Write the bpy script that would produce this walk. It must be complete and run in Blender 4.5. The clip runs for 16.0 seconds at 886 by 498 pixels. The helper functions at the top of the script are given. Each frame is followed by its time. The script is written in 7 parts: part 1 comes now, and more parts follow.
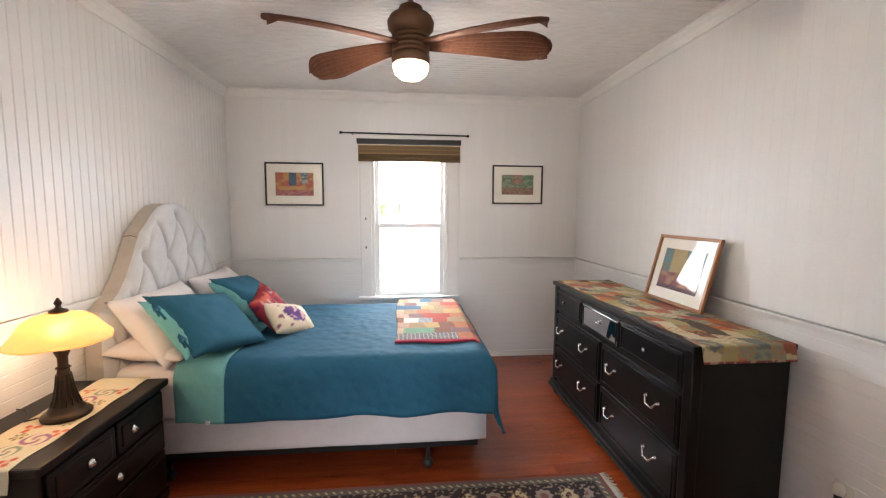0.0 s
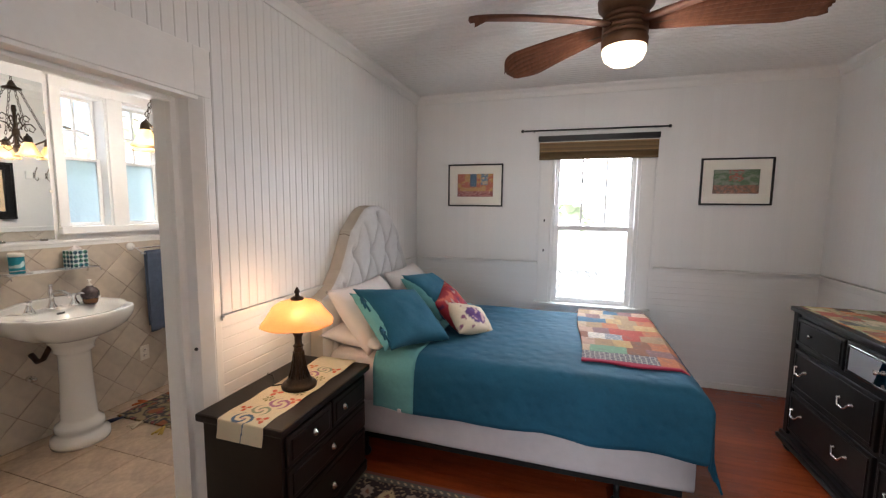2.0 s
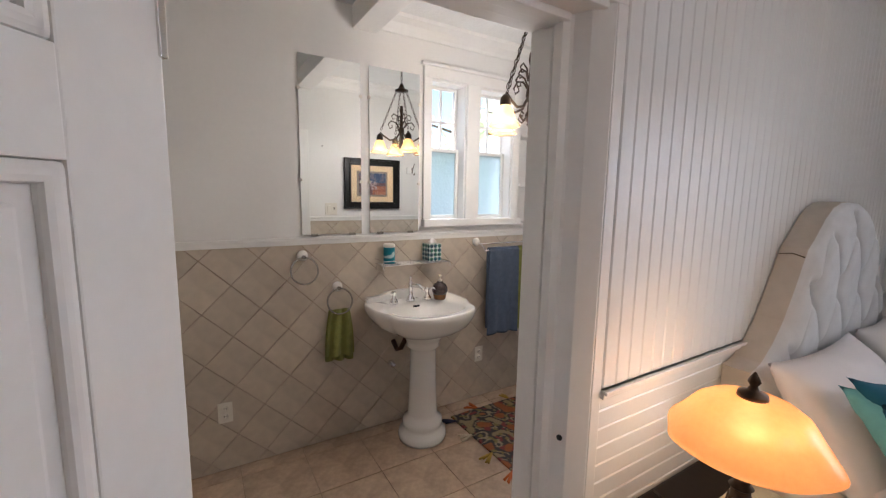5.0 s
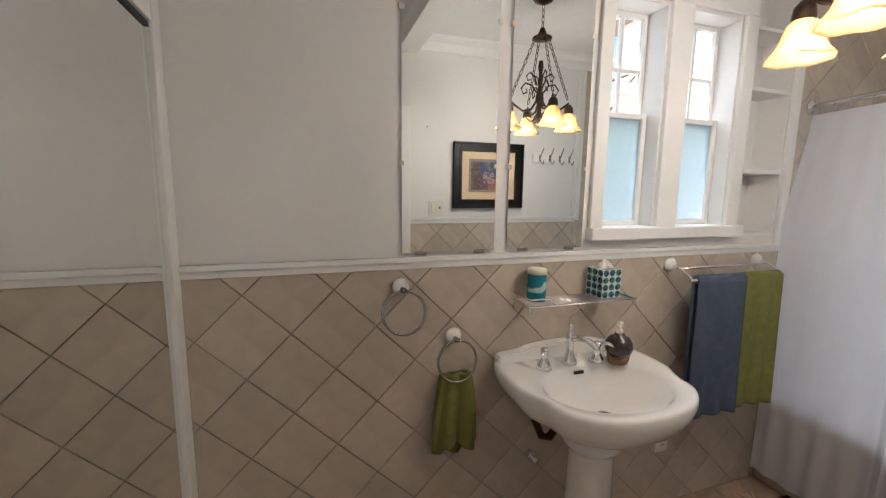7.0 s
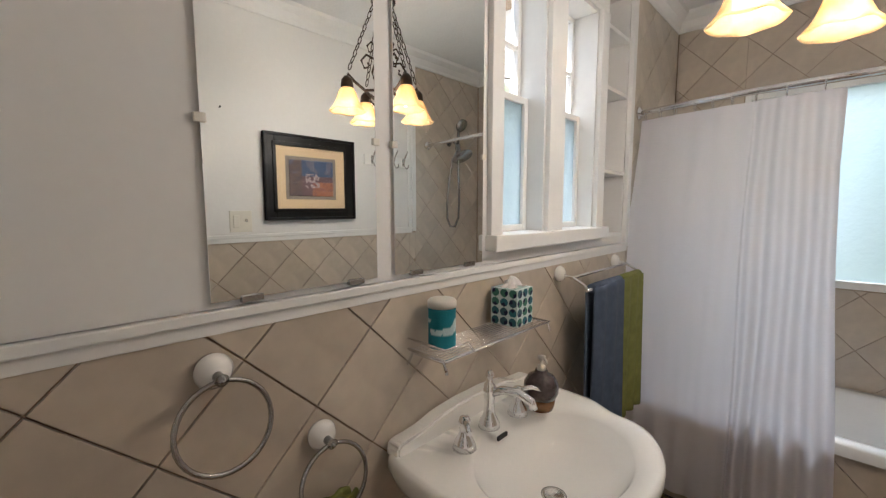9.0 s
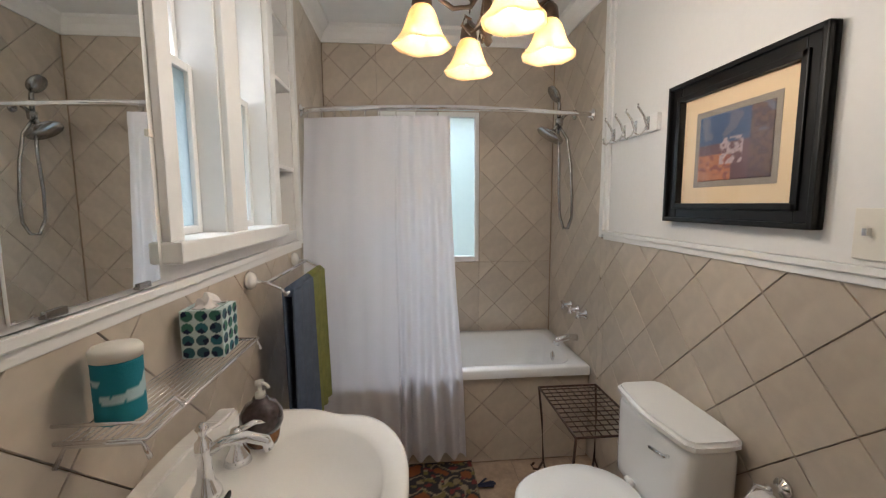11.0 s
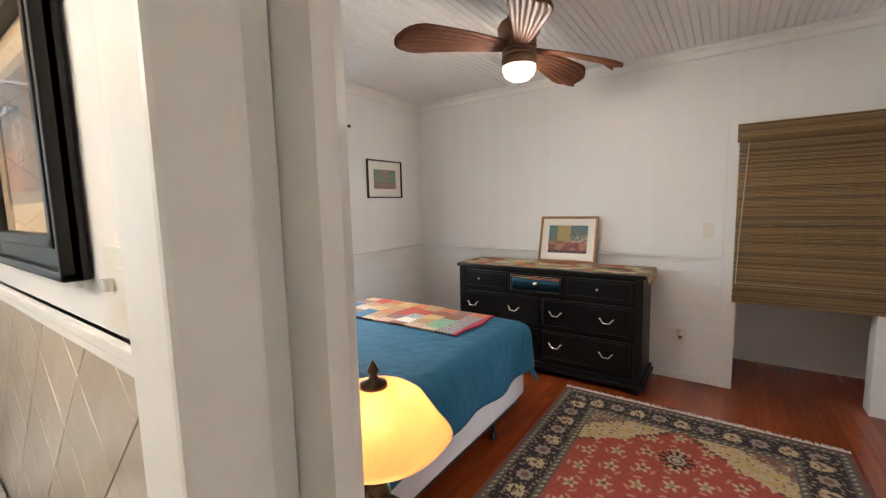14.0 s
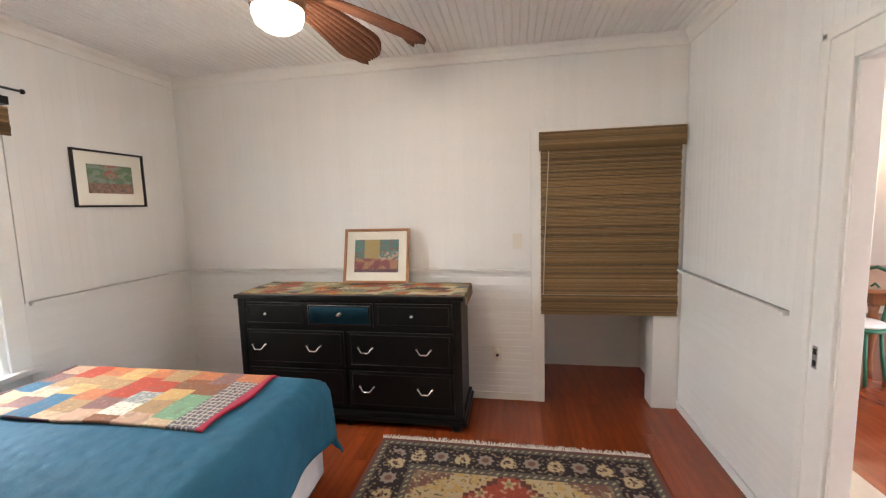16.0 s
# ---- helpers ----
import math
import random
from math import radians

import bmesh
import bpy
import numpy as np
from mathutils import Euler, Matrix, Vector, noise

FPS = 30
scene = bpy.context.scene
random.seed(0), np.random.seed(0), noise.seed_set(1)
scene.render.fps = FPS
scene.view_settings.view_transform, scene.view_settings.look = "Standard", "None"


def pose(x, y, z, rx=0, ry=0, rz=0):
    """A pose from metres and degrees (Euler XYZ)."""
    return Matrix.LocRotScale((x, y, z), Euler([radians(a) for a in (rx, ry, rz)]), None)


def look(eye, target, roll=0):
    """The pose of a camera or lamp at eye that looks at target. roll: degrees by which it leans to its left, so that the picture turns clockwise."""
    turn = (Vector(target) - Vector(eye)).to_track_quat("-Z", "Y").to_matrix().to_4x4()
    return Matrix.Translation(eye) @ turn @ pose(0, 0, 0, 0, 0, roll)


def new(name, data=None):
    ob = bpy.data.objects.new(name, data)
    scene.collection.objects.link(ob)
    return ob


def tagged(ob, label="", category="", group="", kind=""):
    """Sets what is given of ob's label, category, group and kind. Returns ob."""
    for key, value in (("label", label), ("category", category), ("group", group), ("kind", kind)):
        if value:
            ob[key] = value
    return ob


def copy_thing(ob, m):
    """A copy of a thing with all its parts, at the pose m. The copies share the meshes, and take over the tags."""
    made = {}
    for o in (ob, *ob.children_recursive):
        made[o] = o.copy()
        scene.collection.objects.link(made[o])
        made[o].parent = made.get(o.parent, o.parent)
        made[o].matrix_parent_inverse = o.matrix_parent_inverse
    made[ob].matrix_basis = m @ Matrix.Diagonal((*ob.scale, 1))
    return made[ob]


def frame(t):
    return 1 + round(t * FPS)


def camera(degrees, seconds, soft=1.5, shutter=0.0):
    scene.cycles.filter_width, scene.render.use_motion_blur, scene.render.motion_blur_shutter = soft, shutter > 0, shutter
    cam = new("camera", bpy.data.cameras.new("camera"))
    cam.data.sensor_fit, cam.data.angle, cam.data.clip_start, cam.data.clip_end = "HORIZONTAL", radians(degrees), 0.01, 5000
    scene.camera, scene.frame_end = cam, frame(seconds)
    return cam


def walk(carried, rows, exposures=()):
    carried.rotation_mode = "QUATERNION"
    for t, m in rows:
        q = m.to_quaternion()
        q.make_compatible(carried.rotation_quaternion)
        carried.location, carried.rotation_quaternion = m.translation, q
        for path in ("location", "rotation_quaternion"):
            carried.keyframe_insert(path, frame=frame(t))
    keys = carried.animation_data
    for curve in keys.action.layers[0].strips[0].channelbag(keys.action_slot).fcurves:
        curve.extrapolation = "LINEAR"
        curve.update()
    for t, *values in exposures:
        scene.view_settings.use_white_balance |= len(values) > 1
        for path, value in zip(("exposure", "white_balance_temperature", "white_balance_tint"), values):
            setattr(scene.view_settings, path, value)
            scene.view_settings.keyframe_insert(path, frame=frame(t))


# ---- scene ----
cam = camera(95.2, 16.0, soft=1.25)
PATH = [
    (0, (1.431, 1.009, 1.509), (1.616, 2.991, 1.323), 0.3),
    (0.5, (1.363, 1.012, 1.532), (1.373, 3.002, 1.335), 0.4),
    (1, (1.36, 1.036, 1.536), (1.16, 3.016, 1.335), 0.4),
    (1.5, (1.324, 1.076, 1.541), (0.924, 3.025, 1.336), 0.5),
    (2, (1.273, 1.13, 1.543), (0.681, 3.029, 1.338), 0.6),
    (2.5, (1.211, 1.21, 1.538), (0.425, 3.037, 1.329), 0.7),
    (3, (1.135, 1.32, 1.543), (0.153, 3.049, 1.324), 0.8),
    (3.5, (1.051, 1.453, 1.547), (-0.138, 3.045, 1.316), 0.9),
    (4, (0.899, 1.541, 1.538), (-0.49, 2.96, 1.3), 1.0),
    (4.5, (0.672, 1.604, 1.55), (-0.89, 2.826, 1.295), 1.0),
    (5, (0.419, 1.662, 1.55), (-1.277, 2.688, 1.285), 1.0),
    (5.2, (0.307, 1.701, 1.545), (-1.439, 2.639, 1.281), 1.0),
    (7.3, (-0.711, 1.912, 1.528), (-2.592, 2.53, 1.242), 0.7),
    (7.5, (-0.789, 1.943, 1.527), (-2.656, 2.603, 1.242), 0.7),
    (8, (-0.989, 1.946, 1.497), (-2.776, 2.804, 1.228), 0.9),
    (8.2, (-1.046, 1.934, 1.491), (-2.782, 2.896, 1.244), 0.5),
    (10.3, (-1.406, 1.987, 1.451), (-1.79, 3.938, 1.24), 0.3),
    (10.5, (-1.431, 1.979, 1.46), (-1.645, 3.956, 1.245), -0.0),
    (11, (-1.437, 1.988, 1.468), (-1.26, 3.968, 1.247), -0.3),
    (11.5, (-1.371, 1.994, 1.464), (-0.857, 3.914, 1.248), -0.4),
    (12, (-1.285, 2.001, 1.469), (-0.447, 3.804, 1.251), -0.6),
    (12.5, (-1.136, 2.013, 1.479), (-0.029, 3.664, 1.257), -0.9),
    (13, (-0.923, 2.021, 1.489), (0.374, 3.528, 1.276), -1.0),
    (13.5, (-0.761, 2.049, 1.488), (0.714, 3.383, 1.27), -1.2),
    (14, (-0.597, 2.112, 1.499), (1.03, 3.255, 1.282), -1.4),
    (14.5, (-0.434, 2.19, 1.495), (1.328, 3.113, 1.286), -1.3),
    (15, (-0.25, 2.253, 1.516), (1.605, 2.97, 1.301), -1.5),
    (15.5, (-0.058, 2.267, 1.542), (1.857, 2.803, 1.323), -1.5),
    (16, (0.111, 2.252, 1.532), (2.069, 2.597, 1.318), -1.6),
]
EXPOSURES = [
    (0.0, 2.15, 6380, 13), (1.5, 1.72, 6180, 14), (2.5, 1.48, 6150, 14), (3.5, 1.38, 6100, 14), (5.2, 1.36, 5900, 15), (7.3, 1.2, 6120, 13), (8.2, 1.13, 6180, 13),
    (10.3, 1.12, 6100, 12), (12.0, 1.22, 6450, 13), (12.5, 1.38, 6480, 13), (13.5, 1.75, 6450, 12), (14.0, 2.0, 6420, 11), (14.5, 2.25, 6520, 12), (15.5, 2.2, 6600, 12), (16.0, 2.25, 6640, 12),
]
walk(cam, [(t, look(eye, target, roll)) for t, eye, target, roll in PATH], EXPOSURES)

# ---- world and lights ----
world = bpy.data.worlds.new("sky")
scene.world = world
world.use_nodes = True
wn = world.node_tree.nodes
sky = wn.new("ShaderNodeTexSky")
sky.sky_type, sky.sun_disc = "NISHITA", False
sky.sun_elevation, sky.sun_rotation = radians(55), radians(200)
wn["Background"].inputs["Strength"].default_value = 0.15
world.node_tree.links.new(sky.outputs[0], wn["Background"].inputs[0])
sun = new("sun", bpy.data.lights.new("sun", "SUN"))
sun.data.energy, sun.data.angle, sun.data.color = 5.0, radians(0.6), (1.0, 0.95, 0.87)
sun.matrix_world = look((0, 0, 10), (0.9, 3.2, 5.5))


def window_light(name, eye, target, w, h, watts, color):
    """Skylight that comes in through an opening; the dining room's opening is added."""
    la = new(name, bpy.data.lights.new(name, "AREA"))
    la.data.shape, la.data.size, la.data.size_y, la.data.energy, la.data.color = "RECTANGLE", w, h, watts, color
    la.matrix_world = look(eye, target)
    return la


DAY = (0.86, 0.93, 1.0)
window_light("bedroom_window_sky", (1.475, 5.95, 2.15), (1.475, 3.6, 1.1), 1.8, 1.2, 42, DAY)
window_light("bath_window_sky", (-3.3, 3.35, 4.0), (-1.6, 3.35, 1.2), 1.4, 1.2, 33, DAY)
window_light("tub_window_sky", (-1.27, 5.7, 3.0), (-1.27, 4.3, 0.8), 1.2, 1.0, 38, DAY)
# Added fill for light from the dining room; no window is seen there.
window_light("dining_fill_light", (1.4, -3.3, 1.5), (1.4, 2, 1.3), 2.2, 1.5, 32, (0.97, 0.98, 1.0))


def bulb(name, place, watts, color, r=0.04):
    la = new(name, bpy.data.lights.new(name, "POINT"))
    la.data.energy, la.data.color, la.data.shadow_soft_size = watts, color, r
    la.location = place
    return la


WARM = (1.0, 0.75, 0.48)
FAN = (1.46, 3.04)
LAMP = (0.03, 2.755)
CH = (-1.205, 3.152)
FAN_TURNS = ((143.0, 20.0), (323.0, 20.0), (208.0, -20.0), (350.0, -16.0))

# ---- materials ----


def link(nt, a, b):
    nt.links.new(a, b)


def mat(name, col, rough=0.5, metal=0.0, vary=0.12, scale=6.0, bump=0.15, fine=90.0, spread=None, coat=0.0, trans=0.0, emit=0.0, ecol=None, spec=0.5):
    """A surface with stains at one scale and grain at another."""
    m = bpy.data.materials.new(name)
    m.use_nodes = True
    nt = m.node_tree
    b = nt.nodes["Principled BSDF"]
    co = nt.nodes.new("ShaderNodeTexCoord").outputs["Object"]
    if spread:
        mp = nt.nodes.new("ShaderNodeMapping")
        mp.inputs["Scale"].default_value = spread
        link(nt, co, mp.inputs[0])
        co = mp.outputs[0]
    n1, n2 = nt.nodes.new("ShaderNodeTexNoise"), nt.nodes.new("ShaderNodeTexNoise")
    n1.inputs["Scale"].default_value, n2.inputs["Scale"].default_value = scale, fine
    n1.inputs["Detail"].default_value, n2.inputs["Detail"].default_value = 5, 3
    link(nt, co, n1.inputs["Vector"]), link(nt, co, n2.inputs["Vector"])
    mix = nt.nodes.new("ShaderNodeMix")
    mix.data_type = "FLOAT"
    mix.inputs[0].default_value = 0.35
    link(nt, n1.outputs[0], mix.inputs[2]), link(nt, n2.outputs[0], mix.inputs[3])
    ramp = nt.nodes.new("ShaderNodeValToRGB")
    ramp.color_ramp.elements[0].position, ramp.color_ramp.elements[1].position = 0.3, 0.7
    ramp.color_ramp.elements[0].color = (*[c * (1 - vary) for c in col], 1)
    ramp.color_ramp.elements[1].color = (*[min(1, c * (1 + vary)) for c in col], 1)
    link(nt, mix.outputs[0], ramp.inputs[0]), link(nt, ramp.outputs[0], b.inputs["Base Color"])
    b.inputs["Roughness"].default_value, b.inputs["Metallic"].default_value = rough, metal
    b.inputs["Coat Weight"].default_value, b.inputs["Transmission Weight"].default_value = coat, trans
    b.inputs["Specular IOR Level"].default_value = spec
    if emit:
        b.inputs["Emission Color"].default_value, b.inputs["Emission Strength"].default_value = (*(ecol or col), 1), emit
    if bump:
        bu = nt.nodes.new("ShaderNodeBump")
        bu.inputs["Strength"].default_value, bu.inputs["Distance"].default_value = bump, 0.01
        link(nt, mix.outputs[0], bu.inputs["Height"]), link(nt, bu.outputs[0], b.inputs["Normal"])
    return m


def per_piece(m, amount=0.16):
    """Lets each piece differ a little in tone."""
    nt = m.node_tree
    b = nt.nodes["Principled BSDF"]
    src = b.inputs["Base Color"].links[0].from_socket
    hsv = nt.nodes.new("ShaderNodeHueSaturation")
    mr = nt.nodes.new("ShaderNodeMapRange")
    mr.inputs[3].default_value, mr.inputs[4].default_value = 1 - amount, 1 + amount
    link(nt, nt.nodes.new("ShaderNodeObjectInfo").outputs["Random"], mr.inputs[0])
    link(nt, mr.outputs[0], hsv.inputs["Value"]), link(nt, src, hsv.inputs["Color"]), link(nt, hsv.outputs[0], b.inputs["Base Color"])
    return m


def dyed(name, rough=0.9, fine=250.0, bump=0.3, coat=0.0):
    """Cloth, print or paint whose pattern is dyed into its own colour layer."""
    m = mat(name, (0.5, 0.5, 0.5), rough, fine=fine, bump=bump, coat=coat)
    nt = m.node_tree
    b = nt.nodes["Principled BSDF"]
    at = nt.nodes.new("ShaderNodeVertexColor")
    at.layer_name = "dye"
    hsv = nt.nodes.new("ShaderNodeHueSaturation")
    mr = nt.nodes.new("ShaderNodeMapRange")
    mr.inputs[1].default_value, mr.inputs[2].default_value = 0.3, 0.7
    mr.inputs[3].default_value, mr.inputs[4].default_value = 0.85, 1.15
    grain = nt.nodes.new("ShaderNodeTexNoise")
    grain.inputs["Scale"].default_value = fine
    link(nt, grain.outputs[0], mr.inputs[0]), link(nt, mr.outputs[0], hsv.inputs["Value"])
    link(nt, at.outputs[0], hsv.inputs["Color"]), link(nt, hsv.outputs[0], b.inputs["Base Color"])
    return m


def quilted(m, scale=14.0, strength=0.5):
    """Stitched crinkles on a cloth."""
    nt = m.node_tree
    b = nt.nodes["Principled BSDF"]
    old = b.inputs["Normal"].links[0].from_socket
    vo = nt.nodes.new("ShaderNodeTexVoronoi")
    vo.feature = "SMOOTH_F1"
    vo.inputs["Scale"].default_value = scale
    link(nt, nt.nodes.new("ShaderNodeTexCoord").outputs["Object"], vo.inputs["Vector"])
    bu = nt.nodes.new("ShaderNodeBump")
    bu.inputs["Strength"].default_value, bu.inputs["Distance"].default_value = strength, 0.02
    link(nt, vo.outputs["Distance"], bu.inputs["Height"]), link(nt, old, bu.inputs["Normal"]), link(nt, bu.outputs[0], b.inputs["Normal"])
    return m


def clear_glass(name, rough=0.0, tint=(1, 1, 1)):
    m = bpy.data.materials.new(name)
    m.use_nodes = True
    b = m.node_tree.nodes["Principled BSDF"]
    b.inputs["Base Color"].default_value = (*tint, 1)
    b.inputs["Roughness"].default_value, b.inputs["Transmission Weight"].default_value, b.inputs["IOR"].default_value = rough, 1.0, 1.2
    return m


def glow(name, col, strength, rough=0.4, base=None):
    """Lit glass shade."""
    return mat(name, base or col, rough, vary=0.18, scale=14, bump=0.05, emit=strength, ecol=col)


WHITE = mat("white_paint", (0.78, 0.775, 0.76), 0.42, vary=0.025, scale=3, bump=0.06, fine=60)
BOARD = per_piece(mat("white_board_paint", (0.78, 0.775, 0.76), 0.4, vary=0.025, scale=3, bump=0.08, fine=60), 0.012)
PLASTER = mat("white_plaster", (0.77, 0.755, 0.735), 0.6, vary=0.03, scale=3, bump=0.12, fine=45)
STIPPLE = mat("textured_ceiling", (0.76, 0.76, 0.75), 0.7, vary=0.03, scale=8, bump=0.5, fine=70)
TRIM = mat("gloss_white_trim", (0.8, 0.79, 0.765), 0.42, vary=0.03, scale=5, bump=0.08, fine=40)
FLOORW = per_piece(mat("red_brown_floor_wood", (0.25, 0.048, 0.013), 0.24, vary=0.25, scale=3, bump=0.05, fine=24, spread=(1, 9, 1), coat=0.35), 0.12)
TILE = per_piece(mat("beige_wall_tile", (0.52, 0.445, 0.36), 0.3, vary=0.13, scale=5, bump=0.1, fine=26), 0.07)
GROUT = mat("tan_grout", (0.34, 0.255, 0.18), 0.9, vary=0.2, scale=12, bump=0.3)
FTILE = per_piece(mat("tan_stone_floor_tile", (0.46, 0.335, 0.235), 0.42, vary=0.32, scale=7, bump=0.15, fine=34), 0.1)
BLACKW = mat("black_painted_wood", (0.0045, 0.004, 0.004), 0.36, vary=0.3, scale=8, bump=0.06, fine=60, spec=0.3)
DARKW = mat("espresso_wood", (0.010, 0.0055, 0.004), 0.33, vary=0.35, scale=8, bump=0.05, fine=40, spread=(1, 6, 1), spec=0.35)
NICKEL = mat("brushed_nickel", (0.72, 0.70, 0.67), 0.25, 1.0, vary=0.05, bump=0.02)
CHROME = mat("chrome", (0.82, 0.82, 0.83), 0.08, 1.0, vary=0.03, bump=0.0)
STEEL = mat("satin_steel", (0.42, 0.41, 0.40), 0.22, 1.0, vary=0.06, bump=0.02)
BRONZE = mat("dark_bronze", (0.055, 0.035, 0.022), 0.38, 0.7, vary=0.4, scale=20, bump=0.1)
IRON = mat("brown_iron", (0.07, 0.035, 0.022), 0.5, 0.5, vary=0.4, scale=30, bump=0.15)
BLACKM = mat("black_metal", (0.02, 0.02, 0.02), 0.4, 0.5, vary=0.2)
LINEN = mat("grey_linen", (0.66, 0.665, 0.67), 0.92, vary=0.06, scale=20, bump=0.3, fine=400)
BEIGE = mat("beige_linen", (0.56, 0.50, 0.43), 0.92, vary=0.06, scale=20, bump=0.3, fine=400)
SHEET = mat("white_cotton", (0.76, 0.71, 0.69), 0.9, vary=0.04, scale=6, bump=0.35, fine=12)
BOXSP = mat("pale_grey_ticking", (0.55, 0.52, 0.52), 0.9, vary=0.06, scale=5, bump=0.25, fine=20)
TEAL = quilted(mat("teal_quilt_cotton", (0.005, 0.078, 0.138), 0.85, vary=0.14, scale=7, bump=0.35, fine=60), 16, 0.45)
TEALSHAM = mat("teal_sham_cotton", (0.008, 0.095, 0.155), 0.9, vary=0.12, scale=7, bump=0.3, fine=80)
AQUA = quilted(mat("aqua_quilt_cotton", (0.13, 0.36, 0.37), 0.88, vary=0.1, scale=8, bump=0.3, fine=60), 20, 0.35)
PORC = mat("white_porcelain", (0.82, 0.80, 0.76), 0.1, vary=0.02, bump=0.01, coat=0.4)
ACRYL = mat("white_acrylic", (0.80, 0.79, 0.77), 0.15, vary=0.02, bump=0.01)
MIRROR = mat("mirror_silver", (0.86, 0.88, 0.87), 0.012, 1.0, vary=0.01, bump=0.0)
BLUET = mat("blue_terry", (0.075, 0.10, 0.15), 0.98, vary=0.2, scale=30, bump=0.7, fine=350)
GREENT = mat("green_terry", (0.20, 0.205, 0.055), 0.98, vary=0.2, scale=30, bump=0.7, fine=350)
CURTAIN = mat("white_shower_cloth", (0.80, 0.77, 0.78), 0.8, vary=0.02, scale=5, bump=0.1, fine=120)
WOODFRAME = mat("honey_wood_frame", (0.34, 0.15, 0.055), 0.4, vary=0.2, scale=20, spread=(1, 1, 6))
MATBOARD = mat("cream_mat_board", (0.74, 0.70, 0.62), 0.85, vary=0.02, bump=0.05)
TANMAT = mat("tan_mat_board", (0.62, 0.47, 0.30), 0.85, vary=0.03, bump=0.05)
FANWOOD = mat("dark_fan_wood", (0.12, 0.05, 0.028), 0.62, vary=0.3, scale=10, spread=(6, 1, 1), bump=0.1, spec=0.2)
FANBODY = mat("bronze_brown_fan_body", (0.17, 0.088, 0.045), 0.45, 0.3, vary=0.25, scale=12)
PLASTIC = mat("ivory_plastic", (0.74, 0.70, 0.62), 0.35, vary=0.02, bump=0.02)
# Near-black colour that stands for the shade inside small holes.
HOLE_SHADE = mat("dark_hole_shade", (0.02, 0.02, 0.02), 0.8)
GLASS = clear_glass("window_glass")
FROST = mat("frosted_glass", (0.50, 0.59, 0.62), 0.42, vary=0.03, scale=25, bump=0.5, fine=60, trans=1.0)
PICGLASS = clear_glass("picture_glass")
PICGLASS.node_tree.nodes["Principled BSDF"].inputs["Specular IOR Level"].default_value = 0.12
DYE = dyed("dyed_cloth")
PRINT = dyed("printed_paper", 0.6, 200, 0.05, coat=0.5)
LEAF = mat("green_leaf", (0.42, 0.48, 0.30), 0.5, vary=0.35, scale=9, bump=0.1)
BARK = mat("bark", (0.12, 0.09, 0.06), 0.9, vary=0.3, scale=12, bump=0.6)
GROUND = mat("pale_paving", (0.5, 0.48, 0.44), 0.9, vary=0.15, scale=1.2, bump=0.3)
OUTWHITE = mat("outdoor_white_paint", (0.8, 0.79, 0.77), 0.6, vary=0.06, scale=1.5)
BAMBOO = per_piece(mat("woven_bamboo", (0.20, 0.125, 0.052), 0.7, vary=0.12, scale=9, bump=0.2, fine=60, spread=(4, 4, 30)), 0.5)


def see_through(m, col, weight):
    """Thin cloth or glass that lets some of the light behind it pass."""
    nt = m.node_tree
    out = [n for n in nt.nodes if n.type == "OUTPUT_MATERIAL"][0]
    tr, mx = nt.nodes.new("ShaderNodeBsdfTranslucent"), nt.nodes.new("ShaderNodeMixShader")
    tr.inputs["Color"].default_value = (*col, 1)
    mx.inputs[0].default_value = weight
    link(nt, nt.nodes["Principled BSDF"].outputs[0], mx.inputs[1]), link(nt, tr.outputs[0], mx.inputs[2]), link(nt, mx.outputs[0], out.inputs[0])
    return m


see_through(CURTAIN, (0.85, 0.84, 0.88), 0.45)
see_through(FROST, (0.30, 0.36, 0.39), 0.35)
see_through(LEAF, (0.75, 0.84, 0.58), 0.5)

# ---- builders ----


def box(bm, x0, x1, y0, y1, z0, z1, bev=0.0, seg=2):
    m = Matrix.LocRotScale(((x0 + x1) / 2, (y0 + y1) / 2, (z0 + z1) / 2), None, (abs(x1 - x0), abs(y1 - y0), abs(z1 - z0)))
    vs = bmesh.ops.create_cube(bm, size=1, matrix=m)["verts"]
    if bev:
        es = list({e for v in vs for e in v.link_edges})
        bmesh.ops.bevel(bm, geom=es, offset=bev, segments=seg, affect="EDGES", profile=0.6)
    return bm


def boxes(*items, bev=0.0):
    bm = bmesh.new()
    for it in items:
        box(bm, *it, bev=bev)
    return bm


def lathe(bm, profile, at=(0, 0, 0), seg=32, squash=(1, 1), turn=None):
    """Turns (radius, height) pairs round the z axis."""
    rings = []
    for r, z in profile:
        ring = []
        for i in range(seg):
            a = 2 * math.pi * i / seg
            p = Vector((r * math.cos(a) * squash[0], r * math.sin(a) * squash[1], z))
            if turn:
                p = turn @ p
            ring.append(bm.verts.new(p + Vector(at)))
        rings.append(ring)
    for a, b in zip(rings, rings[1:]):
        for i in range(seg):
            f = bm.faces.new((a[i], a[(i + 1) % seg], b[(i + 1) % seg], b[i]))
            f.smooth = True
    for ring, flip in ((rings[0], True), (rings[-1], False)):
        f = bm.faces.new(ring[::-1] if flip else ring)
    return bm


